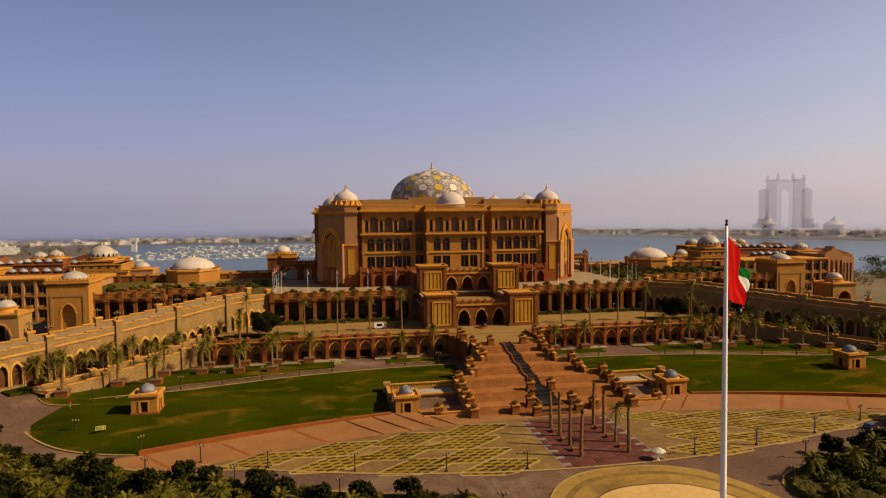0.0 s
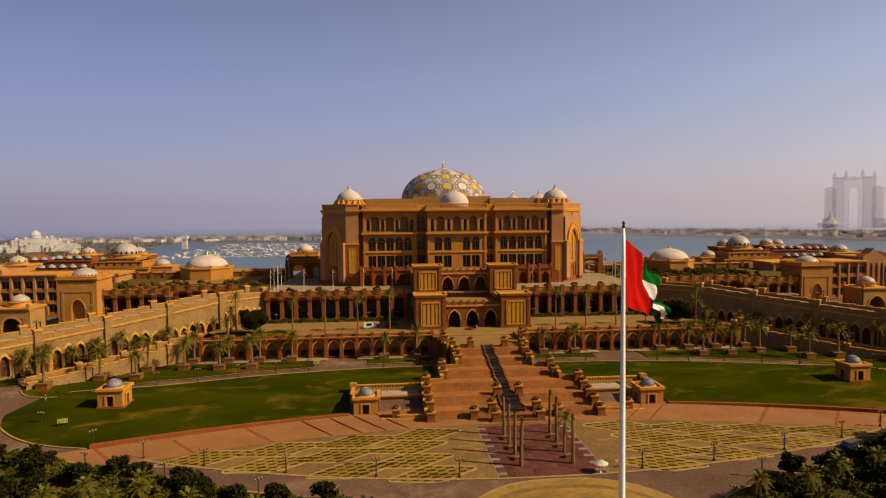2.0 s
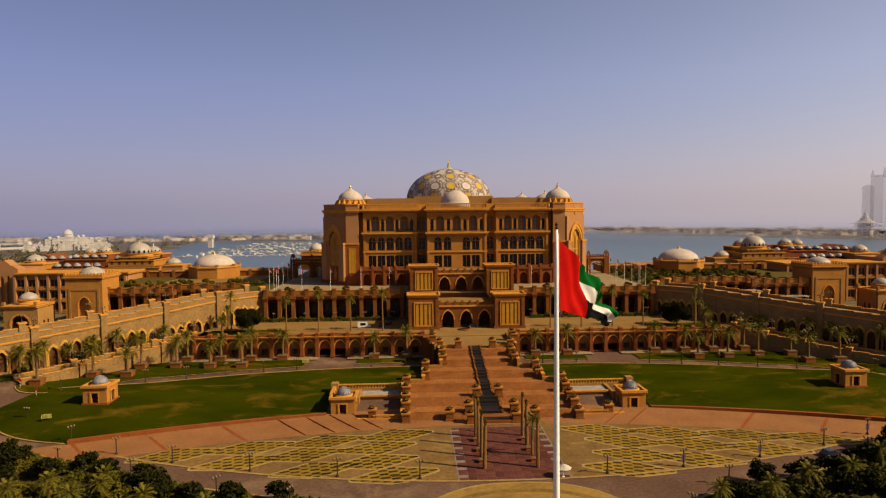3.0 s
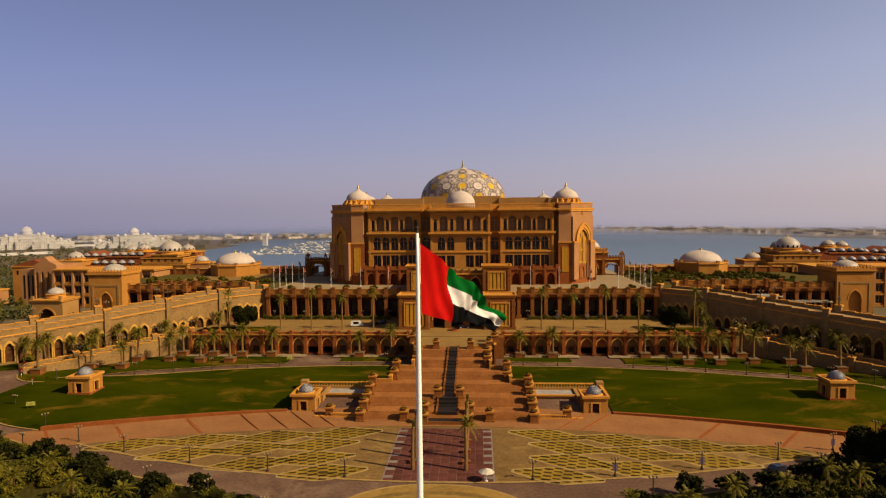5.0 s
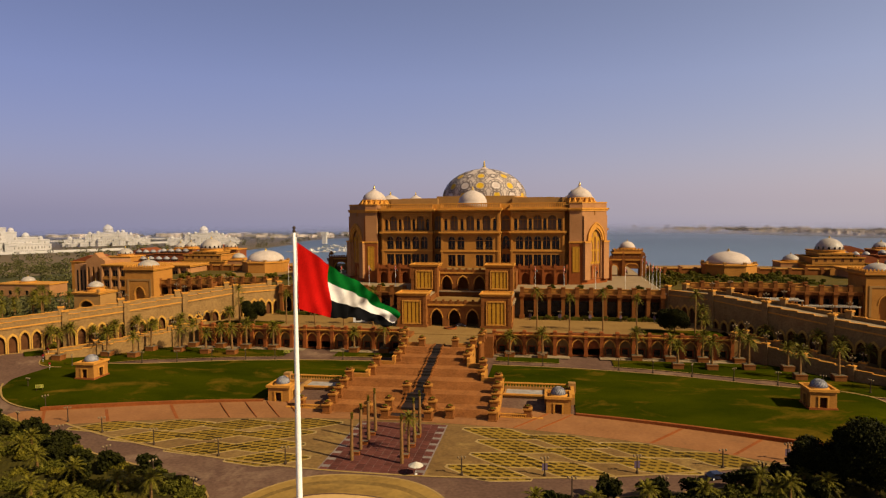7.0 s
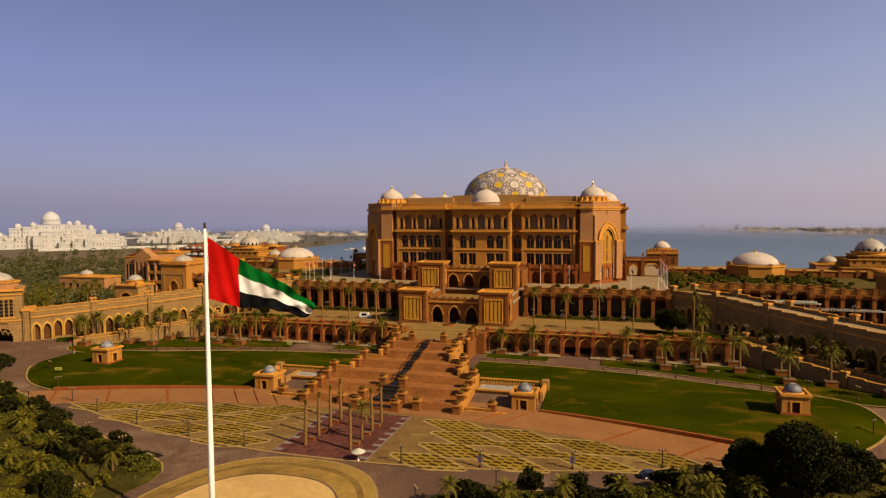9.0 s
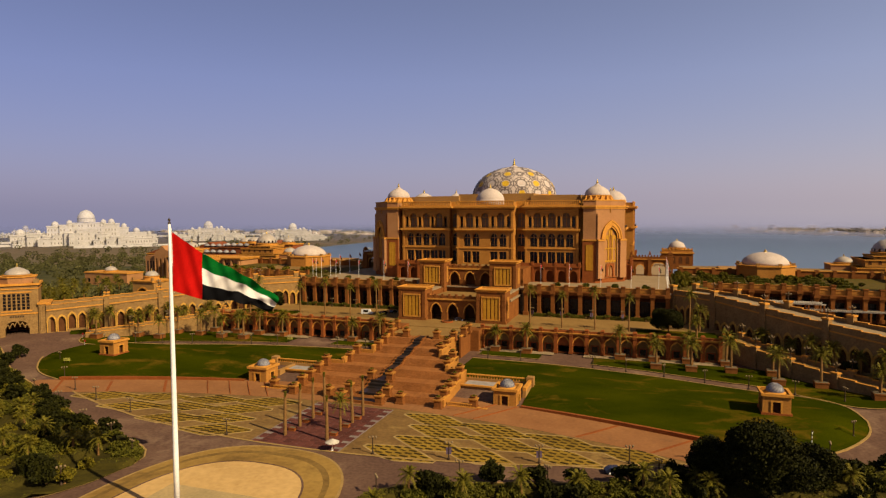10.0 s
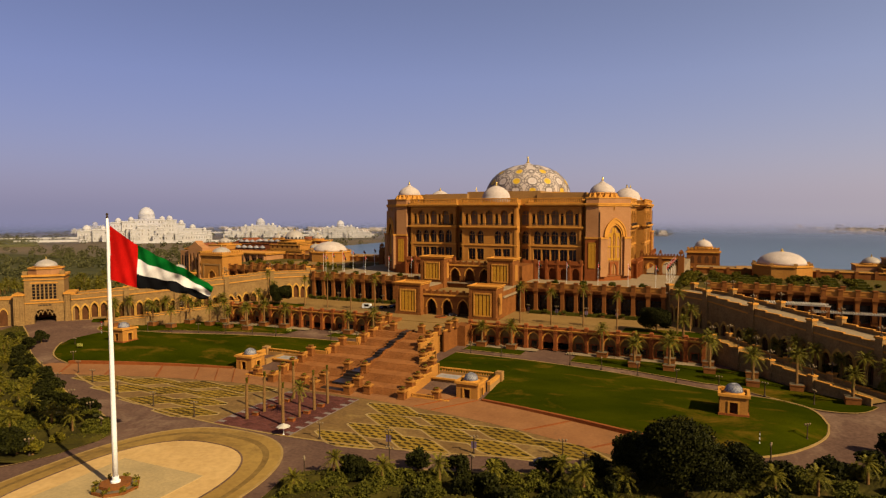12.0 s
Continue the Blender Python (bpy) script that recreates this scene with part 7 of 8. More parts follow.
build_car(75.2, 135.2, 0.02, 18, CAR_DARK, "dark saloon car on the curved drive")


def build_parasol(x, y):
    p = empty("parasol", "cream canvas parasol on a pole", "parasol", at=Matrix.Translation((x, y, 0.1)))
    part("pole", Geo().lathe([(0.3, 0), (0.3, 0.1), (0.04, 0.15), (0.04, 2.7)], 10), WHITE_PAINT, p)
    part("canopy", Geo().lathe([(1.75, 2.0), (1.72, 2.08), (0.9, 2.5), (0.05, 2.85)], 8), CANVAS, p, "cream canvas canopy")


build_parasol(10.5, 127.5)


def build_sign(x, y, rz, mt, label):
    z = lawn_z(x, y) if y > 158 and abs(x) > 46 else ground_z(x, y)
    p = empty("sign", label, "sign", "road signs", at=Matrix.Translation((x, y, z)) @ Matrix.Rotation(rz, 4, "Z"))
    for e in (-0.9, 0.9):
        part("post", Geo().box(e - 0.05, e + 0.05, -0.05, 0.05, 0, 2.2), BLACK_IRON, p)
    part("board", Geo().box(-1.2, 1.2, -0.04, 0.04, 1.1, 2.2), mt, p)
    for k in range(3):
        part("text_bar", Geo().box(-0.9, 0.4 + 0.2 * (k % 2), -0.06, -0.03, 1.3 + k * 0.28, 1.4 + k * 0.28), BLACK_IRON, p, "unreadable dark line")


build_sign(-41, 115.4, 0.5, SIGN_YELLOW, "yellow direction sign on two posts")
build_sign(-122, 169, 0.3, SIGN_YELLOW, "yellow direction sign on two posts")
build_sign(144, 205, -0.2, SIGN_YELLOW, "yellow direction sign on two posts")
build_sign(-61, 222, 0.1, SIGN_YELLOW, "yellow direction sign on two posts")


def build_stop(x, y):
    z = ground_z(x, y)
    p = empty("stop_sign", "red octagonal road sign on a striped post", "road sign", "stop signs", at=Matrix.Translation((x, y, z)))
    for k in range(5):
        part("post_stripe", Geo().lathe([(0.07, k * 0.45), (0.07, k * 0.45 + 0.45)], 8), BLACK_IRON if k % 2 else WHITE_PAINT, p)
    part("plate", Geo().lathe([(0.5, -0.03), (0.5, 0.03)], 8).mesh("plate"), SIGN_RED, p, m=Matrix.Translation((0, 0, 2.6)) @ Matrix.Rotation(math.pi / 2, 4, "X"))


for x, y in ((-146, 197), (-137, 190), (-151, 205)):
    build_stop(x, y)

marker = empty("marker_post", "black and white striped marker post on the lawn", "post", at=Matrix.Translation((119.0, 166.0, lawn_z(119.0, 166.0))))
for k in range(6):
    part("post_stripe", Geo().lathe([(0.11, k * 0.5), (0.11, k * 0.5 + 0.5)], 10), BLACK_IRON if k % 2 else WHITE_PAINT, marker)
hydrant = empty("fire_hydrant", "small red fire hydrant on the lawn", "hydrant", at=Matrix.Translation((113.5, 161.5, lawn_z(113.5, 161.5))))
part("barrel", Geo().lathe([(0.3, 0), (0.3, 0.1), (0.2, 0.14), (0.2, 0.75), (0.26, 0.8), (0.2, 0.98), (0.05, 1.08)], 12), SIGN_RED, hydrant, smooth=True)
part("nozzle", Geo().box(-0.36, 0.36, -0.09, 0.09, 0.5, 0.68), SIGN_RED, hydrant)

bench0 = None
for s in (-1, 1):
    for y in (136.5, 143.3, 150):
        m = Matrix.Translation((s * 6.0, y, 0.1))
        if bench0:
            copy_thing(bench0, m)
            continue
        bench0 = empty("planter_box", "low red-brown planter box between the palms", "planter", "square planters", at=m)
        part("box", Geo().box(-0.9, 0.9, -0.6, 0.6, 0, 0.7).box(-1.0, 1.0, -0.7, 0.7, 0.7, 0.85), STONE_RED, bench0)
        part("soil", Geo().box(-0.8, 0.8, -0.5, 0.5, 0.8, 0.9), SOIL, bench0)

dish0 = empty("fountain_basin", "low round stone fountain before the portal", "fountain", at=Matrix.Translation((-1, 249.5, 10)))
part("rim", Geo().lathe([(2.6, 0), (2.6, 0.5), (2.2, 0.6), (2.2, 0.3)], 28), STONE_RED, dish0)
part("pool", Geo().lathe([(2.2, 0.05), (2.2, 0.35)], 28), WATER_DARK, dish0)


# ---- palms, trees and planting ----
def frond(q, base, az, lift, length, rr, pairs=11, droop=1.0, lw=0.09):
    """An arching palm frond: a thin rib with leaflets on both sides."""
    d = Vector((math.cos(az), math.sin(az), 0))
    side = Vector((-d.y, d.x, 0))
    pts = []
    for i in range(6):
        t = i / 5
        pts.append(base + d * (length * (t * math.cos(lift) + 0.0)) + Vector((0, 0, length * (math.sin(lift) * t - droop * 0.55 * t * t))))
    for i in range(5):
        n = len(q.v)
        a, b = pts[i], pts[i + 1]
        q.v += [tuple(a + side * 0.06), tuple(b + side * 0.04), tuple(b - side * 0.04), tuple(a - side * 0.06)]
        q.f.append((n, n + 1, n + 2, n + 3))
    for k in range(pairs):
        t = 0.12 + 0.86 * k / (pairs - 1)
        i = min(int(t * 5), 4)
        p = pts[i].lerp(pts[i + 1], t * 5 - i)
        fw = (pts[i + 1] - pts[i]).normalized()
        ll = length * 0.26 * (1 - 0.55 * abs(t - 0.45)) * rr.uniform(0.85, 1.1)
        for e in (-1, 1):
            tip = p + side * e * ll * 0.8 + fw * ll * 0.55 + Vector((0, 0, -ll * 0.28))
            n = len(q.v)
            q.v += [tuple(p - fw * lw), tuple(p + fw * lw), tuple(tip)]
            q.f.append((n, n + 1, n + 2))


def palm_meshes(seed, h, r0, r1, fronds, length, droop, tied=False):
    rr = random.Random(seed)
    lean = Vector((rr.uniform(-0.25, 0.25), rr.uniform(-0.25, 0.25), 0))
    n = 9
    path = [tuple(lean * (i / n) ** 2 + Vector((0, 0, h * i / n))) for i in range(n + 1)]
    rad = [r0 + (r1 - r0) * i / n + (0.05 if i % 2 else 0) for i in range(n + 1)]
    trunk = Geo().tube(path, rad, 8).mesh("trunk")
    top = Vector(path[-1])
    q = Geo()
    if tied:
        for k in range(10):
            frond(q, top - Vector((0, 0, 0.3)), rr.uniform(0, 6.28), rr.uniform(1.35, 1.5), length * 0.6, rr, 9, 0.0)
    for k in range(0 if tied else fronds):
        t = k / fronds
        frond(q, top, k * 2.399 + rr.uniform(-0.2, 0.2), 1.25 - 1.75 * t, length * rr.uniform(0.85, 1.1), rr, 11, droop * (0.6 + 0.6 * t))
    return trunk, q.mesh("crown", tidy=False)


PALMS = {}


def palm(kind, x, y, z, rz=0.0, sc=1.0):
    m = Matrix.Translation((x, y, z)) @ Matrix.Rotation(rz, 4, "Z")
    if kind in PALMS:
        return copy_thing(PALMS[kind], m)
    label, group, args = PALM_KINDS[kind]
    p = empty("palm_tree", label, "palm tree", group, at=m)
    tr, cr = palm_meshes(*args)
    part("trunk", tr, TRUNK, p)
    part("crown", cr, PALM_LEAF, p)
    PALMS[kind] = p
    return p


PALM_KINDS = {
    "date": ("date palm with a dense arching crown", "date palms", (1, 7.6, 0.42, 0.30, 40, 4.0, 0.9)),
    "date2": ("date palm with a dense arching crown", "date palms", (2, 8.6, 0.42, 0.30, 36, 3.8, 1.0)),
    "date3": ("short date palm with a dense crown", "date palms", (3, 6.2, 0.45, 0.32, 38, 3.3, 0.8)),
    "tall": ("tall slim palm with a small crown", "forecourt palms", (4, 15.6, 0.30, 0.20, 30, 3.1, 1.0)),
    "tall2": ("tall slim palm with a small crown", "forecourt palms", (5, 13.6, 0.30, 0.20, 28, 3.0, 1.1)),
    "tied": ("tall palm trunk with its fronds tied up", "square palms", (6, 9.8, 0.42, 0.33, 0, 3.0, 0, True)),
    "plaza": ("palm with an open green crown", "square palms", (7, 8.4, 0.32, 0.24, 26, 3.0, 1.0)),
    "bed": ("bushy palm in the planted bed", "bed palms", (8, 4.6, 0.30, 0.22, 30, 2.8, 0.9)),
    "bed2": ("low bushy palm in the planted bed", "bed palms", (9, 3.4, 0.30, 0.22, 30, 2.6, 0.7)),
}

for s in (-1, 1):
    for k, y in enumerate((133, 140, 146.8, 153.3)):
        palm("plaza" if s > 0 and k == 1 else "tied", s * 6.0, y, 0.1, k + s)

box_me = Geo().frustum([(-1.75, -1.5), (1.75, -1.5), (1.75, 1.5), (-1.75, 1.5)], -0.6, 1.5, 1.05).box(-1.95, 1.95, -1.7, 1.7, 1.5, 1.8).mesh("box")
soil_me = Geo().box(-1.8, 1.8, -1.5, 1.5, 1.7, 1.86).mesh("soil")
pb0 = None


def palm_box(x, y, kind, rz):
    global pb0
    z = ground_z(x, y) + 0.3
    m = Matrix.Translation((x, y, z))
    if pb0:
        copy_thing(pb0, m)
    else:
        pb0 = empty("palm_planter", "square brown stone palm planter on the lawn", "planter", "palm planters", at=m)
        part("box", box_me, PORTAL_STONE, pb0)
        part("soil", soil_me, SOIL, pb0)
    palm(kind, x, y, z + 1.8, rz, 1.16)


n_ = 0
for s in (-1, 1):
    for x, y in ((24.6, 232.0), (36.9, 231.6), (71.2, 232.0), (82.9, 232.0), (94.2, 232.2), (106.6, 232.4), (83.6, 221.6), (94.8, 221.6), (107.2, 223.2), (119.6, 223.0), (119.4, 211.8), (131.0, 212.0), (143.3, 201.4)):
        n_ += 1
        palm_box(s * x, y, ("date", "date2", "date3")[(n_ * 7) % 3], n_ * 1.3)
    for k, x in enumerate((34.5, 47.5, 60.5, 73.5, 95.5)):
        palm(("tall", "tall2")[k % 2], s * x, 250.5, 10, k * 2.0 + s)
    for k, (u, v) in enumerate(((22, -8), (46, -3.2), (57, -3), (64, -3), (72, -3.2), (80, -3), (88, -3.4), (95, -3), (30, -18))):
        w_ = ramp_frame(s) @ Vector((u, v, 0))
        palm(("date2", "date", "date3")[k % 3], w_.x, w_.y, 5.2 if u > 36 else 10, k * 1.7)


def leafy(name, q, rr, blobs, per, size):
    """Leaf facets on the shells of several uneven blobs (centre, radii)."""
    for c, r in blobs:
        for _ in range(per):
            d = Vector([rr.gauss(0, 1) for _ in range(3)]).normalized()
            k = rr.uniform(0.5, 1.2)
            leaf(q, Vector((c[0] + d.x * r[0] * k, c[1] + d.y * r[1] * k, c[2] + d.z * r[2] * k)), rr, size)


def tree_meshes(seed, h, spread, per, size, clumps=11):
    rr = random.Random(seed)
    tr = Geo().tube([(0, 0, 0), (0.1, 0.05, h * 0.3), (0.15, -0.1, h * 0.6)], [0.3, 0.22, 0.12], 7)
    blobs = []
    for k in range(clumps):
        a, e = rr.uniform(0, 6.28), rr.uniform(0.15, 1.0)
        rad = spread * rr.uniform(0.3, 0.75) * math.sqrt(1 - (e - 0.4) ** 2)
        c = (rad * math.cos(a), rad * math.sin(a), h * (0.28 + 0.62 * e))
        b = spread * rr.uniform(0.28, 0.46)
        blobs.append((c, (b, b, b * 0.8)))
        tr.tube([(0.1, 0, h * 0.35), (c[0] * 0.5, c[1] * 0.5, h * 0.35 + (c[2] - h * 0.35) * 0.6), c], [0.12, 0.08, 0.03], 5)
    q = Geo()
    leafy("crown", q, rr, blobs, per, size)
    return tr.mesh("trunk"), q.mesh("crown", tidy=False)


TREES = {}


def tree(kind, x, y, z, rz):
    m = Matrix.Translation((x, y, z)) @ Matrix.Rotation(rz, 4, "Z")
    if kind in TREES:
        return copy_thing(TREES[kind], m)
    label, group, args, mt = TREE_KINDS[kind]
    p = empty("tree" if "tree" in label else {"mound": "hedge_mound", "mound2": "hedge_mound", "clip": "clipped_bush", "topiary": "topiary_bush"}.get(kind, "shrub"), label, "tree" if "tree" in label else "shrub", group, at=m)
    tr, cr = tree_meshes(*args)
    part("trunk", tr, TRUNK, p)
    part("crown", cr, mt, p)
    TREES[kind] = p
    return p


TREE_KINDS = {
    "round": ("round dark green broadleaf tree in the bed", "bed trees", (21, 5.2, 2.9, 190, 0.34), FOLIAGE),
    "round2": ("round dark green broadleaf tree in the bed", "bed trees", (22, 4.4, 2.5, 170, 0.32), FOLIAGE),
    "light": ("yellow-green leafy shrub in the bed", "bed shrubs", (23, 3.2, 2.2, 150, 0.3), FOLIAGE_LIGHT),
    "big": ("large spreading dark evergreen tree", "big trees", (24, 14.0, 8.2, 2300, 0.26, 24), FOLIAGE),
    "big2": ("large dense dark evergreen tree", "big trees", (25, 9.6, 6.0, 1700, 0.25, 18), FOLIAGE),
    "mound": ("dark clipped hedge mound in the planted bed", "bed mounds", (27, 1.9, 2.6, 130, 0.26, 9), HEDGE),
    "mound2": ("yellow-green clipped hedge mound in the planted bed", "bed mounds", (28, 1.6, 2.3, 130, 0.26, 9), FOLIAGE_LIGHT),
    "topiary": ("mushroom-clipped green shrub on a short stem", "terrace topiary", (29, 2.5, 1.9, 260, 0.2, 12), HEDGE),
    "clip": ("clipped round green shrub", "terrace shrubs", (26, 2.2, 1.3, 120, 0.22, 8), HEDGE),
}
tree("big", 104.5, 131.5, 0, 0.3)
tree("big2", 95.3, 134.5, 0, 1.2)
tree("big2", 113.5, 138.5, 0, 2.7)
tree("big2", 88.0, 250.8, 10, 2.0)
tree("big2", -88.5, 250.8, 10, 0.9)
for x, y in ((-48.6, 118.6), (-74, 123), (-102, 134), (-118, 145), (-89, 133), (-78, 128.5), (-58, 119), (-95, 137), (-127, 148), (-137, 155), (-112, 139), (51, 121.5), (60, 122), (40, 113), (68, 123.5), (78, 129), (87, 133), (122, 146), (131, 152), (140, 160), (-66, 119), (-108, 128), (-130, 138), (146, 170), (-150, 172), (-146, 164)):
    tree(("round", "round2")[int(abs(x)) % 2], x, y, ground_z(x, y), x * 0.7)
rb = random.Random(11)

for k in range(150):
    s = rb.choice((-1, 1))
    x = s * rb.uniform(32, 165)
    y = along(BED_EDGE, abs(x)) - rb.uniform(3, 42)
    if y < 70 or y < along(BED_LOW, abs(x)) + 3 or (s > 0 and abs(x - 104) < 12 and abs(y - 133) < 12) or (abs(x) < 45 and y > 95 and s < 0 and k % 3):
        continue
    c = rb.random()
    if c < 0.32:
        palm(rb.choice(("bed", "bed2")), x, y, ground_z(x, y), rb.uniform(0, 6))
    else:
        tree(rb.choice(("light", "light", "round2", "round") if s < 0 else ("light", "round2", "round2", "round")), x, y, ground_z(x, y), rb.uniform(0, 6))
for x, y in ((36.7, 110.6), (47.5, 112), (58.2, 117), (69, 119), (120.3, 138), (81, 127), (93, 126), (-73, 115), (-60, 110.5), (-47, 107), (-52, 99.5), (-40, 107.5), (-62, 101.5), (128, 142), (138, 152)):
    palm("bed", x, y, 0, x)


for k in range(330):
    s = rb.choice((-1, 1))
    x = rb.uniform(31, 172)
    y = along(BED_EDGE, x) - 2.8 - rb.random() ** 1.3 * 40
    if y < max(62, along(BED_LOW, x) + 3) or (s > 0 and abs(x - 104) < 10 and abs(y - 133) < 9):
        continue
    tree(rb.choice(("mound", "mound", "mound2") if s < 0 else ("mound", "mound", "mound")), s * x, y, ground_z(x, y), rb.uniform(0, 6))


def build_bed(s):
    """Planted bed: a lumpy ground cover with clipped winding hedge masses."""
    b = empty("planted_bed", "planted bed of dark ground cover and clipped hedges", "planting", "planted beds", "structure")
    xs = [28, 28.5, 29, 30, 31, 32, 33.5, 35, 36.5] + span(38, 184, 146)
    low = lambda x: along(BED_LOW, x)  # noqa: E731
    high = lambda x: along(BED_EDGE, x)  # noqa: E731
    def z(x, y):
        h = noise.noise(Vector((x * 0.12 * 1.0, y * 0.16, 3.1 + s)))
        ridge = smooth01((h + 0.05) * 5.0)
        edge = smooth01((along(BED_EDGE, x) - y - 1.0) / 2.0)
        return ground_z(x, y) + 0.12 + edge * (0.15 + 1.0 * ridge + 0.2 * noise.noise(Vector((x * 0.9, y * 0.9, 7))))
    geo = columns(xs, low, high, z, 90)
    geo.v = [(s * x, y, zz) for x, y, zz in geo.v]
    part("ground_cover", geo, BED_SOIL, b)
    kerb = columns(xs, lambda x: high(x) - 0.1, lambda x: high(x) + 0.5, lambda x, y: ground_z(x, y) + 0.2, 1)
    kerb.v = [(s * x, y, zz) for x, y, zz in kerb.v]
    part("kerb", kerb, KERB, b)
    kerb = columns(xs[:30], lambda x: low(x) - 0.5, lambda x: low(x) + 0.1, lambda x, y: ground_z(x, y) + 0.2, 1)
    kerb.v = [(s * x, y, zz) for x, y, zz in kerb.v]
    part("kerb", kerb, KERB, b)
    rr = random.Random(31 + s)
    q = Geo()
    for _ in range(26000):
        x = rr.uniform(28, 178)
        y = high(x) - 1.2 - rr.random() ** 1.5 * 55
        if y < low(x) + 1:
            continue
        zz = z(x, y)
        if zz - ground_z(x, y) > 0.5:
            leaf(q, Vector((s * x, y, zz + rr.uniform(-0.05, 0.2))), rr, 0.2)
    lf = part("hedge_leaves", q.mesh("hedge_leaves", tidy=False), HEDGE, b, "small hedge leaves")
    tagged(lf, kind="stuff")


build_bed(1)
build_bed(-1)


# hedges and shrubs on the terraces
def hedge(x0, x1, y0, y1, z0, h, seed, label="low clipped green hedge"):
    rr = random.Random(seed)
    q = Geo().box(x0 + 0.15, x1 - 0.15, y0 + 0.15, y1 - 0.15, z0, z0 + h - 0.12)
    n = int((x1 - x0) * (y1 - y0) * 10 + (x1 - x0) * h * 12)
    for _ in range(min(n, 1500)):
        f_ = rr.random()
        x, y, z = rr.uniform(x0, x1), rr.uniform(y0, y1), rr.uniform(z0, z0 + h)
        if f_ < 0.5:
            z = z0 + h - 0.1
        else:
            y = y0 + 0.1
        leaf(q, Vector((x, y, z)), rr, 0.18)
    thing("hedge", q.mesh("hedge", tidy=False), HEDGE, label, "hedge", "terrace hedges")


for s in (-1, 1):
    for k in range(7):
        x = 31 + k * 8.4
        a, b = sorted((s * x, s * (x + 6.4)))
        hedge(a, b, 275.0, 276.8, 10, 1.5, k)
        hedge(a, b, 281.0, 282.2, 22, 0.9, k + 20)
        tree("clip", s * (x + 7.4), 275.8, 10, k)
    for k in range(4):
        tree("topiary", s * (40.2 + 13.05 * k), 285.4, 22, k + 3)
    rr = random.Random(40 + s)
    for k in range(46 if s > 0 else 14):
        x, y = s * rr.uniform(96, 176), rr.uniform(318, 366 if s > 0 else 334)
        tree("clip" if k % 3 else "light", x, y, 21.6, k)
    for k in range(9):
        x, y = s * rr.uniform(100, 172), 320 + (k % (4 if s > 0 else 2)) * 11 + rr.uniform(-1.5, 1.5)
        tree("light", x, y, 21.4, k)
    for row, y in enumerate((322, 334, 346, 358) if s > 0 else (322,)):
        for k in range(6):
            a, b = sorted((s * (104 + k * 11.5 + row), s * (112.5 + k * 11.5 + row)))
            hedge(a, b, y, y + 2.6, 21.7, 1.5, k + 80 + row * 7)
    if s > 0:
        for k in range(14):   # shrubs along the terrace's edge by the ramp's head
            tree("light" if k % 3 else "clip", 92.5 + (k % 3) * 2.6, 297 + k * 4.6, 21.8, k * 1.3)
    for k in range(9):
        a, b = sorted((s * (107 + k * 5.4), s * (111 + k * 5.4)))
        hedge(a, b, 312.5, 314.0, 21.6, 0.8, k + 60)
    a, b = sorted((s * 76, s * 105))
    thing("forecourt_lawn", Geo().box(a, b, 246, 256, 10, 10.12), LAWN, "small green lawn at the forecourt's end", "lawn", "forecourt lawns", "structure")
    for k in range(0, 10, 3):
        w_ = ramp_frame(s) @ Vector((44 + k * 5.6, -3.4 + (k % 3), 0))
        tree("light" if k % 2 else "round2", w_.x, w_.y, 5.0, k)

# stone joints of the square: pavers in rows
for j in range(24):
    for i in range(12):
        if (i in (0, 11)) and j % 3 == 1:
            continue
        part("paver_brick", brick_me, BRICK_RED, square, m=Matrix.Translation((-11 + i * 2.0, 127.8 + j * 1.38, 0.075)) @ Matrix.Diagonal((1.3, 1.98, 1, 1)))

# grass lozenges of the mosaic field: a pale border, dry grass and dark cells in a slanted grid
LOZENGES = ((26.5, 156.0), (31, 147.6), (30.5, 138.9), (26, 131.0), (44, 152.8), (48, 144.3), (44, 135.0), (62, 149.6), (62.5, 140.4), (79, 146.0))
rest = Geo()
count = 0
rr = random.Random(5)
mosaic = bpy.data.objects["mosaic_pavement"]
cell_pts = [(-1, 0), (0, -1), (1, 0), (0, 1)]
hex_pts = [(-1, 0), (-0.72, -0.85), (0.72, -0.85), (1, 0), (0.72, 0.85), (-0.72, 0.85)]
cell_me = Geo().prism([(1.2 * a, 0.5 * b) for a, b in hex_pts], 0, 0.04).mesh("grass_cell")
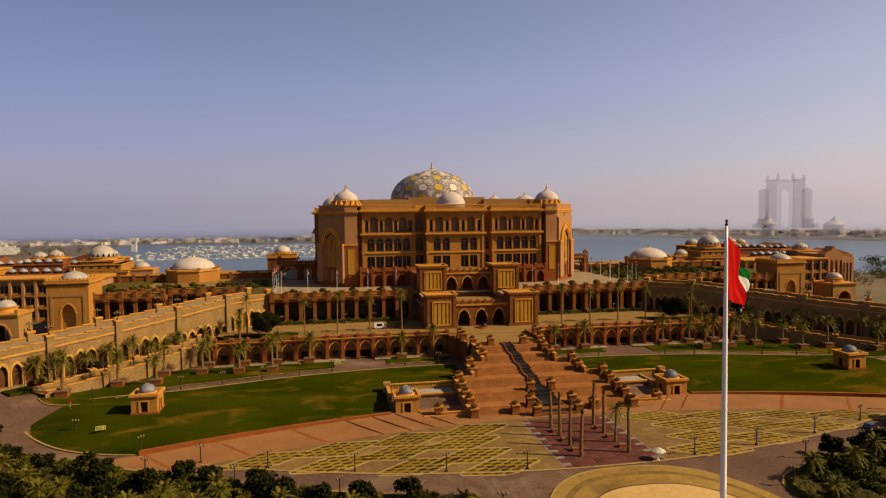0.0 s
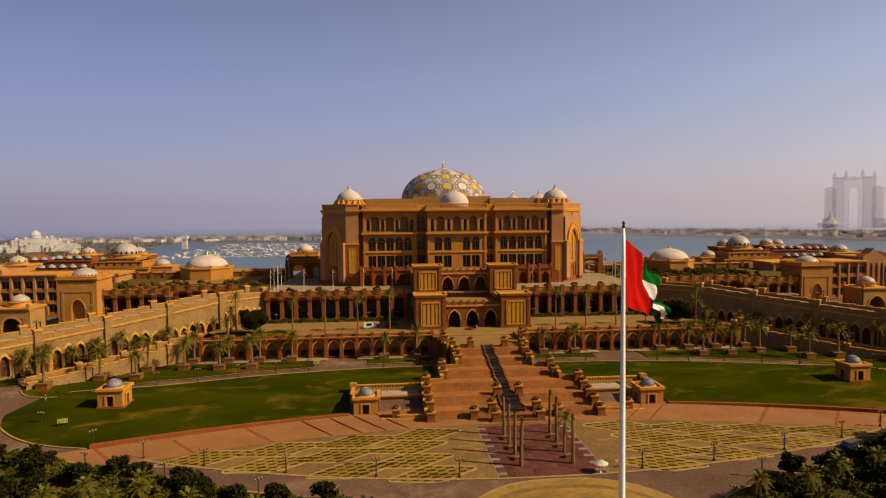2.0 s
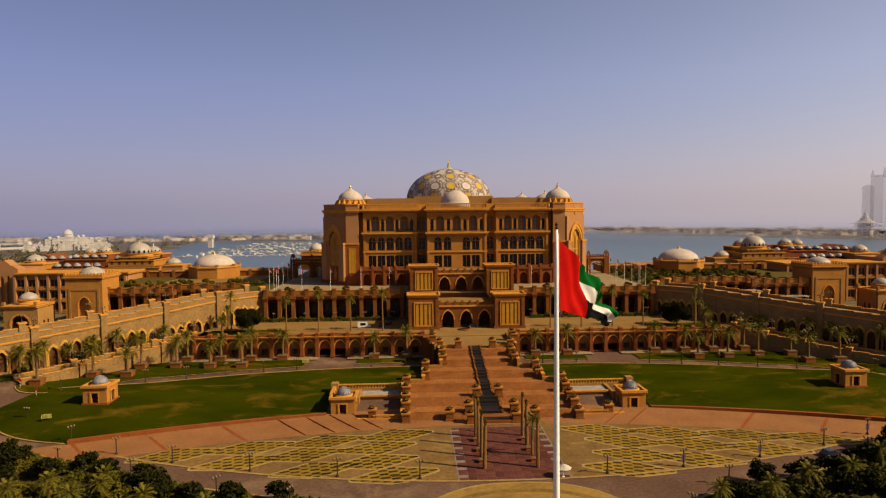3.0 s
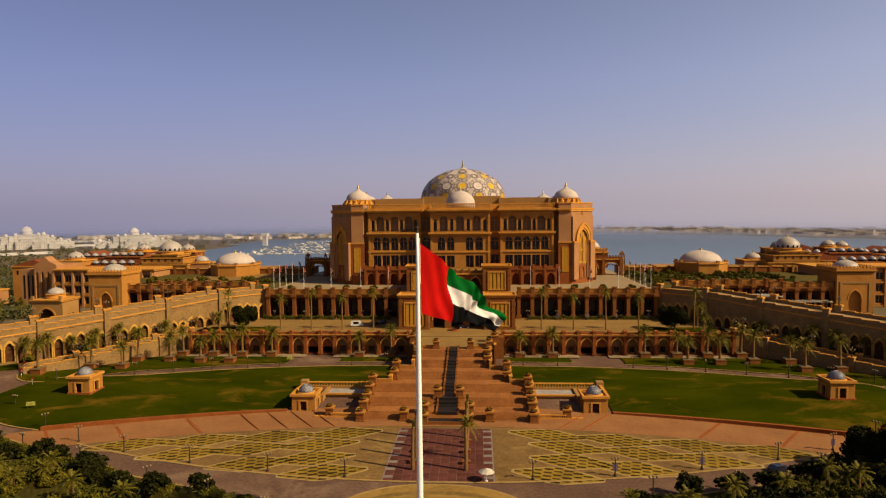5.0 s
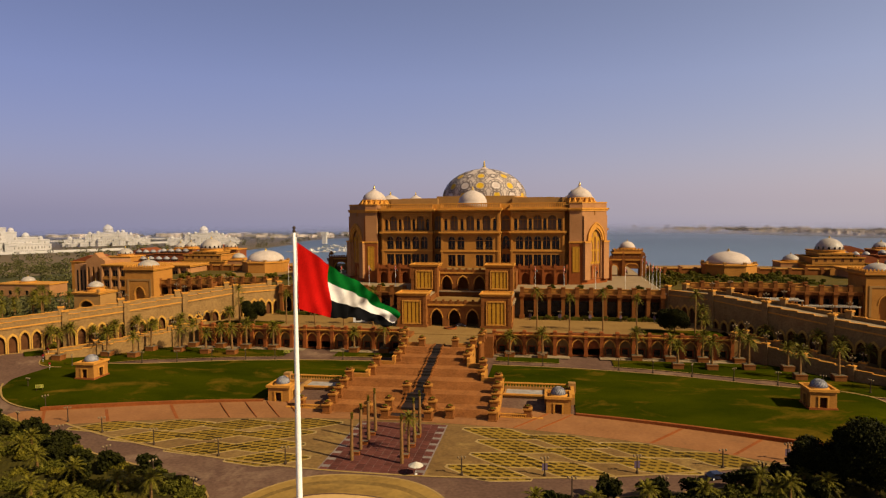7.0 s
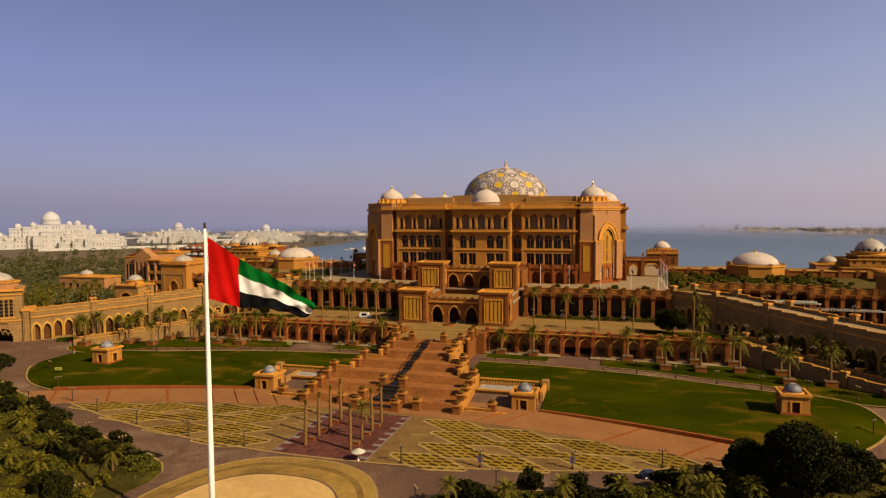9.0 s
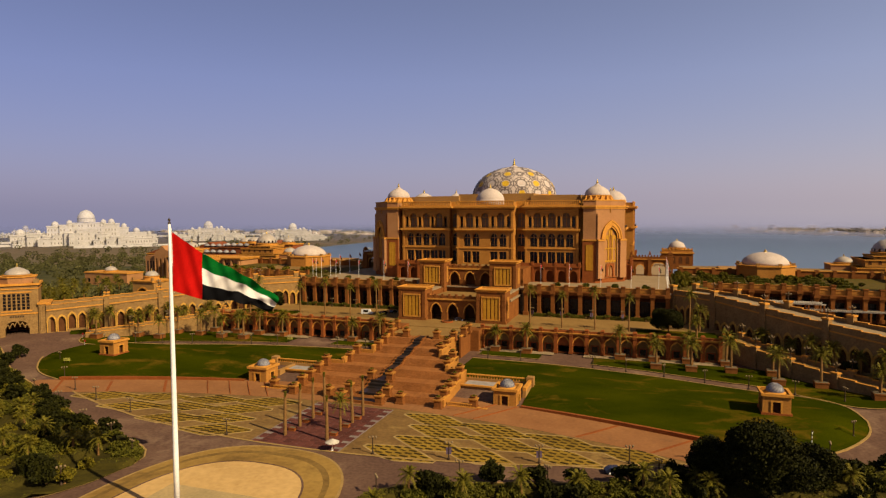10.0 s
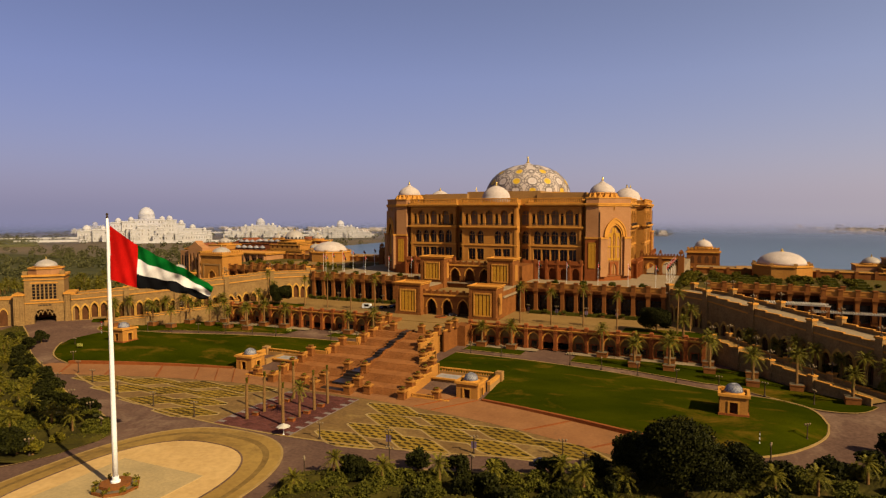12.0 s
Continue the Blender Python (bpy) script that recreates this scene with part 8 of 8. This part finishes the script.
for s in (-1, 1):
    for cx, cy in LOZENGES:
        ex, ey = 11.0 + (0.8 if cx > 60 else 0), 4.75
        axis = Vector((1, -0.2 - 0.0016 * cx)).normalized()
        up = Vector((-axis.y, axis.x))
        def at(u, v):
            w_ = axis * (u * ex) + up * (v * ey)
            return s * (cx + w_.x), cy + w_.y
        def lozenge(k):
            t = 0.16
            pts = []
            for (ua, va), (ub, vb) in zip(cell_pts, cell_pts[1:] + cell_pts[:1]):
                pts += [(ua + (ub - ua) * t, va + (vb - va) * t), (ub + (ua - ub) * t, vb + (va - vb) * t)]
            return [at(u * k, v * k) for u, v in pts][::s]
        panel = part("grass_panel", Geo().prism(lozenge(1.0), 0.0, 0.088 + 0.0015 * LOZENGES.index((cx, cy))), DRY_GRASS, mosaic, "dry yellow grass lozenge")
        part("pale_border", Geo().prism(lozenge(1.1), 0.0, 0.066 + 0.0015 * LOZENGES.index((cx, cy))), PALE_GROUT, panel)
        n = 5
        for i in range(n):
            for j in range(n):
                u = ((i + 0.5) + (j + 0.5)) / n - 1
                v = ((i + 0.5) - (j + 0.5)) / n
                if abs(u) > 0.88:
                    continue
                x, y = at(u, v)
                k = rr.uniform(0.7, 1.05)
                m = Matrix.Translation((x, y, 0.075)) @ Matrix.Rotation(s * math.atan2(axis.y, axis.x), 4, "Z") @ Matrix.Diagonal((k, k * rr.uniform(0.9, 1.1), 1, 1))
                if count < 296 and cx < 50 and (i + j + (s > 0)) % 2:
                    part("grass_cell", cell_me, DARK_GRASS, panel, m=m)
                    count += 1
                else:
                    rest.m = m
                    rest.prism([(1.2 * a, 0.5 * b) for a, b in hex_pts], 0, 0.04)
tagged(part("cell_field", rest, DARK_GRASS, mosaic, "dark grass cells"), kind="stuff")


# ---- the distance ----
def far_block(q, x, y, z0, w_, d, h, rz=0.0):
    q.m = Matrix.Translation((x, y, z0)) @ Matrix.Rotation(rz, 4, "Z")
    q.box(-w_ / 2, w_ / 2, -d / 2, d / 2, 0, h)
    q.m = Matrix.Identity(4)


def build_white_palace(x, y, rz, sc, seed, label, big=True):
    """A far white palace: stepped blocks, windows, small domes and a great dome."""
    rr = random.Random(seed)
    m = Matrix.Translation((x, y, 0)) @ Matrix.Rotation(rz, 4, "Z") @ Matrix.Diagonal((sc, sc, sc * 1.14, 1))
    p = empty("white_palace", label, "palace", "far palaces")
    M = lambda: setm(Geo(), m)  # noqa: E731
    tiers = [(6, 0, 60, 50, 36), (6, -28, 34, 16, 26), (-28, -8, 20, 40, 33), (-45, -4, 26, 40, 31), (48, -6, 26, 40, 35), (66, -2, 22, 34, 28), (-72, 0, 36, 36, 19), (-100, 2, 30, 30, 17), (92, 0, 34, 34, 19), (112, 2, 30, 30, 15), (30, -34, 18, 14, 18), (-14, -36, 18, 16, 20), (-60, -30, 24, 14, 12), (70, -30, 30, 14, 12), (100, -26, 30, 12, 10)]
    rise = [(-125, 10), (-85, 18), (-60, 24), (-40, 34), (60, 34), (80, 22), (125, 12)]
    for k in range(34):   # small stepped blocks, higher towards the middle
        cx = rr.uniform(-118, 122)
        front = rr.random()
        tiers.append((cx, -46 + 50 * front, rr.uniform(5, 15), rr.uniform(8, 16), along(rise, cx) * (0.3 + 0.75 * front) * rr.uniform(0.8, 1.1)))
    for cx, cy, w_, d, h in tiers:
        b = part("block", M().box(cx - w_ / 2, cx + w_ / 2, cy - d / 2, cy + d / 2, 0, h).box(cx - w_ / 2 - 0.8, cx + w_ / 2 + 0.8, cy - d / 2 - 0.8, cy + d / 2 + 0.8, h, h + 1.4), FAR_WHITE, p)
        win = M()
        n = max(2, int(w_ / 5))
        for k in range(n):
            u = cx - w_ / 2 + (k + 0.5) * w_ / n
            for z in range(3, int(h) - 4, 7):
                if rr.random() < 0.35:
                    continue
                win.arch_fill(u, cy - d / 2 - 0.15, 0.9, z, z + 2.6, z + 3.8, 3)
        if win.f:
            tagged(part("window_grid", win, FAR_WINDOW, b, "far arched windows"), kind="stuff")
    if big:
        for cx, cy, r, z in ((6, 0, 15, 44), (-22, -20, 5, 37), (34, -20, 5, 38), (-100, 2, 8, 20), (92, 0, 6, 22), (48, -6, 6, 38), (-45, -4, 6, 34), (70, -2, 5, 31), (-72, 0, 4, 22), (115, 2, 4, 18)):
            part("drum", M().lathe([(r * 1.04, z - 6), (r * 1.04, z)], 24, cx, cy), FAR_WHITE, p)
            part("dome", M().lathe(dome_profile(r, r * 1.0, z, 0.3, 8), 28, cx, cy), FAR_WHITE, p, "far white dome", smooth=True)


build_white_palace(-932, 891, 0.86, 0.98, 3, "distant white palace with a great dome and stepped blocks")
build_white_palace(-839, 1119, 0.66, 0.63, 5, "distant white palace with several domes")
build_white_palace(-655, 1162, 0.52, 0.56, 6, "distant white palace with several domes")
build_white_palace(-1420, 1150, 0.9, 0.45, 8, "distant white palace with several domes")
wall_q = Geo()
for x, y, w_, rz in ((-1210, 760, 520, 0.95), (-760, 880, 240, 0.8), (-1000, 800, 200, 0.9), (-820, 1180, 200, 0.75), (-1000, 1350, 300, 0.7), (-700, 1250, 160, 0.6)):
    far_block(wall_q, x, y, 0, w_, 8, 4, rz)
tagged(thing("far_white_walls", wall_q, FAR_WHITE, "distant long white boundary walls", "wall"), kind="stuff")

thing("far_lawn", Geo().prism([(-905, 665), (-1240, 870), (-1330, 800), (-960, 600)], 0.0, 2.4), FAR_FIELD, "distant pale green lawn before the white palace", "lawn", kind="structure")
# towers with an arch between them, across the water
tw_ = empty("arch_tower", "distant hazy twin tower joined by a bridge at the top", "tower")
m = Matrix.Translation((1632, 2090, 0)) @ Matrix.Rotation(-0.62, 4, "Z") @ Matrix.Diagonal((0.94, 0.94, 1, 1))
A = lambda *r: setm(Geo(), m).box(*r)  # noqa: E731
geo = setm(Geo(), m)
geo.arch(-30, 30, 0, 172, -24, 24, 15, 0, 124, 146, 9)
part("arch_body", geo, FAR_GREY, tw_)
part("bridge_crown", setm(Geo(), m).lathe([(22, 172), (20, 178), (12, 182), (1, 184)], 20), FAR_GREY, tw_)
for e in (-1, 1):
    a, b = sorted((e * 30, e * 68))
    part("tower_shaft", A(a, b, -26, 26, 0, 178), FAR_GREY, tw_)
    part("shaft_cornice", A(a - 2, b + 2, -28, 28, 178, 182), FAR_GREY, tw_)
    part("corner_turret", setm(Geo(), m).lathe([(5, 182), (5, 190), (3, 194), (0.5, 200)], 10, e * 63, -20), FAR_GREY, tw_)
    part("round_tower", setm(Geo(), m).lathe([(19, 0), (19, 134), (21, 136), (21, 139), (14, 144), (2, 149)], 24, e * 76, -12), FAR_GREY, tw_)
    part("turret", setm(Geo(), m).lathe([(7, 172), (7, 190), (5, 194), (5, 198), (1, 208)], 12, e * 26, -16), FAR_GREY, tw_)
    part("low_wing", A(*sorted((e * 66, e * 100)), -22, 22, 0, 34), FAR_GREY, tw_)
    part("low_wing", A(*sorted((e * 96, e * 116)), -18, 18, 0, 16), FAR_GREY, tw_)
tent = empty("tent_hall", "distant white tent-shaped hall with a pointed roof", "hall")
tm = Matrix.Translation((979, 1341, 0))
part("tent_roof", setm(Geo(), tm).lathe([(31, 29), (21, 31), (12, 36), (6, 44), (2.2, 54), (0.3, 60)], 20), FAR_WHITE, tent, smooth=True)
part("tent_base", setm(Geo(), tm).lathe([(15, 0), (15, 29.2)], 16), FAR_WHITE, tent)
tent = empty("tent_hall", "distant low white tent-shaped hall", "hall")
tm = Matrix.Translation((1117, 1289, 0))
part("tent_roof", setm(Geo(), tm).lathe([(25, 27), (19, 31), (10, 36), (4, 42), (0.4, 48)], 18), FAR_WHITE, tent)
part("tent_base", setm(Geo(), tm).lathe([(23, 0), (23, 27.2)], 14), FAR_WHITE, tent)

# far shores: strips of land with low buildings and trees
rr = random.Random(77)
town, green = Geo(), Geo()
for k in range(1500):
    t = rr.random()
    x, y = 320 + 1150 * t + rr.uniform(0, 380), 2080 - 1450 * t + rr.uniform(0, 420)
    if (x - 300) * 0.826 + (y - 2080) * 0.565 < 6:
        continue
    if rr.random() < 0.55:
        far_block(town, x, y, 0, rr.uniform(8, 30), rr.uniform(8, 20), rr.uniform(3, 8) if rr.random() < 0.95 else rr.uniform(9, 16), rr.uniform(0, 3))
    else:
        r = rr.uniform(4, 10)
        for j in range(14):
            leaf(green, Vector((x + rr.gauss(0, r), y + rr.gauss(0, r), rr.uniform(1, r * 0.9))), rr, r * 0.5)
for k in range(420):
    x, y = rr.uniform(-1400, -10), rr.uniform(1510, 1740)
    if rr.random() < 0.25:
        far_block(town, x, y, 0, rr.uniform(10, 40), rr.uniform(8, 20), rr.uniform(4, 10), rr.uniform(0, 3))
    else:
        r = rr.uniform(5, 11)
        for j in range(14):
            leaf(green, Vector((x + rr.gauss(0, r * 1.5), y + rr.gauss(0, r), rr.uniform(1, r * 1.0))), rr, r * 0.5)
tagged(thing("far_town", town.mesh("far_town", tidy=False), FAR_TOWN, "distant low pale town on the far shore", "town"), kind="stuff")
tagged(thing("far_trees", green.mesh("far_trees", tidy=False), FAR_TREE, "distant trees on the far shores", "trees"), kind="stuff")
tw2 = empty("signal_tower", "distant white harbour control tower", "tower")
part("shaft", Geo().box(-409, -401, 1186, 1194, 0, 18), FAR_WHITE, tw2)
part("cabin", Geo().box(-411, -399, 1184, 1196, 18, 24), FAR_WHITE, tw2)

# boats in the marina
boat0 = None
rr = random.Random(8)
n_ = 0
for row in range(13):
    y = 930 + row * 36
    for k in range(22):
        x = -20 - y * 0.02 - k * 15 - rr.uniform(0, 12)
        if x < -400 or rr.random() < 0.12:
            continue
        yy = y + rr.uniform(-16, 16)
        m = Matrix.Translation((x, yy, -1.2)) @ Matrix.Rotation(rr.uniform(-0.4, 0.4) + (1.57 if rr.random() < 0.3 else 0), 4, "Z") @ Matrix.Scale(0.5, 4)
        if boat0:
            m = m @ Matrix.Scale(rr.uniform(0.45, 1.0) / 0.5, 4)
            copy_thing(boat0, m)
            continue
        boat0 = empty("motor_yacht", "white motor yacht moored in the marina", "boat", "marina boats", at=m)
        part("hull", Geo().add([(-9, -2.6, 0), (6, -2.6, 0), (10.5, 0, 0.6), (6, 2.6, 0), (-9, 2.6, 0), (-9.3, -3, 2.4), (6, -3, 2.8), (12, 0, 3.3), (6, 3, 2.8), (-9.3, 3, 2.4)], [(0, 1, 6, 5), (1, 2, 7, 6), (2, 3, 8, 7), (3, 4, 9, 8), (4, 0, 5, 9), (5, 6, 7, 8, 9)]), YACHT, boat0)
        part("cabin", Geo().add([(-6.5, -2.2, 2.4), (4, -2.2, 2.7), (4, 2.2, 2.7), (-6.5, 2.2, 2.4), (-6, -1.9, 4.8), (1.5, -1.9, 4.8), (1.5, 1.9, 4.8), (-6, 1.9, 4.8)], [(0, 1, 5, 4), (1, 2, 6, 5), (2, 3, 7, 6), (3, 0, 4, 7), (4, 5, 6, 7)]), YACHT, boat0)
        part("bridge", Geo().box(-5, -0.5, -1.6, 1.6, 4.8, 6.6).box(-3.2, -2.8, -0.2, 0.2, 6.6, 9), YACHT, boat0)
for k in range(5):
    thing("pontoon", Geo().box(-380, -40, 948 + k * 108, 951 + k * 108, -1.6, -0.8), FAR_TOWN, "long grey marina pontoon", "pontoon", "marina pontoons")

# woodland on the landward side
rr = random.Random(12)
wood = Geo()
def clump(x, y, z, r, n, size):
    for _ in range(n):
        d = Vector([rr.gauss(0, 1) for _ in range(3)]).normalized()
        leaf(wood, Vector((x + d.x * r, y + d.y * r, z + r * 0.75 + d.z * r * 0.7)), rr, size)
for k in range(2300):
    x, y = -180 - rr.random() ** 1.2 * 720, rr.uniform(120, 980)
    if x > -210 - 0 * y and y < 215 or (x > -330 and 285 < y < 470 and x > -300) or (y > 560 and x > -440) or (x > -232 and y < 300):
        continue
    if abs(x + 932) < 150 and y > 760 or (x < -780 and y > 590 + rr.uniform(-20, 60) and rr.random() < 0.8):
        continue
    if math.hypot(x - 100, y) > 900 and rr.random() < 0.85:
        continue
    clump(x, y, ground_z(x, y), rr.uniform(2.8, 5.2), 120, 0.8)
for k in range(900):
    x, y = -360 - rr.random() * 1200, rr.uniform(560, 1500)
    if is_sea(x, y) or (abs(x + 932) < 120 and abs(y - 891) < 120 or abs(x + 839) < 95 and abs(y - 1119) < 70 or abs(x + 655) < 90 and abs(y - 1162) < 70):
        continue
    if x < -700 and math.hypot(x - 100, y) < 1330 and rr.random() < 0.85:
        continue
    clump(x, y, 0, rr.uniform(3, 5.5), 30, 1.3)
for k in range(900):
    x, y = 235 + rr.random() ** 1.3 * 500, rr.uniform(120, 640)
    if y > 500 and x < 480 or (x < 330 and y > 290 and y < 480):
        continue
    clump(x, y, 0, rr.uniform(2.6, 5.0), 170, 0.42)
for k in range(420):
    x, y = rr.uniform(-345, -216), rr.uniform(222, 350)
    if x > -225 and y > 270 or (x > -262 and y > 330):
        continue
    clump(x, y, ground_z(x, y), rr.uniform(1.6, 3.6), 34, 0.8)
floor = columns(span(-1500, -238, 60), lambda x: 60, lambda x: 640 if x > -440 else 520, lambda x, y: ground_z(x, y) + 1.2 + 0.8 * noise.noise(Vector((x * 0.02, y * 0.02, 0))), 60)
thing("undergrowth", floor, WOOD_FAR, "dark undergrowth below the woodland", "undergrowth", kind="structure")
tagged(thing("woodland", wood.mesh("woodland", tidy=False), WOOD_FAR, "dense dark palm and tree woodland beyond the walls", "woodland"), kind="stuff")
rr = random.Random(13)
for k in range(60):
    x, y = -195 - rr.random() * 150, rr.uniform(222, 300)
    if x > -225:
        x -= 30
    palm(rr.choice(("date", "date2", "date3")), x, y, ground_z(x, y), k)
for k in range(46):
    x, y = rr.uniform(-330, -222), rr.uniform(228, 348)
    if x > -262 and y > 330:
        continue
    palm(rr.choice(("date", "date2", "date3")), x, y, ground_z(x, y), k)
# low villa among the palms
v = empty("villa", "low pink rendered villa with a small dome among palms", "villa")
part("block", Geo().box(-340, -298, 370, 386, 0, 11), STONE_PINK, v)
part("cornice", Geo().box(-340.5, -297.5, 369.5, 386.5, 11, 11.8), TRIM, v)
small_window_rows(v, Matrix.Identity(4), -339, -299, 369.95, (4,), 6.5, 1.0, 3.0)
dome_on(v, T(-322, 378), 4.5, 3.2, 12.8, 0.2, 0.6)
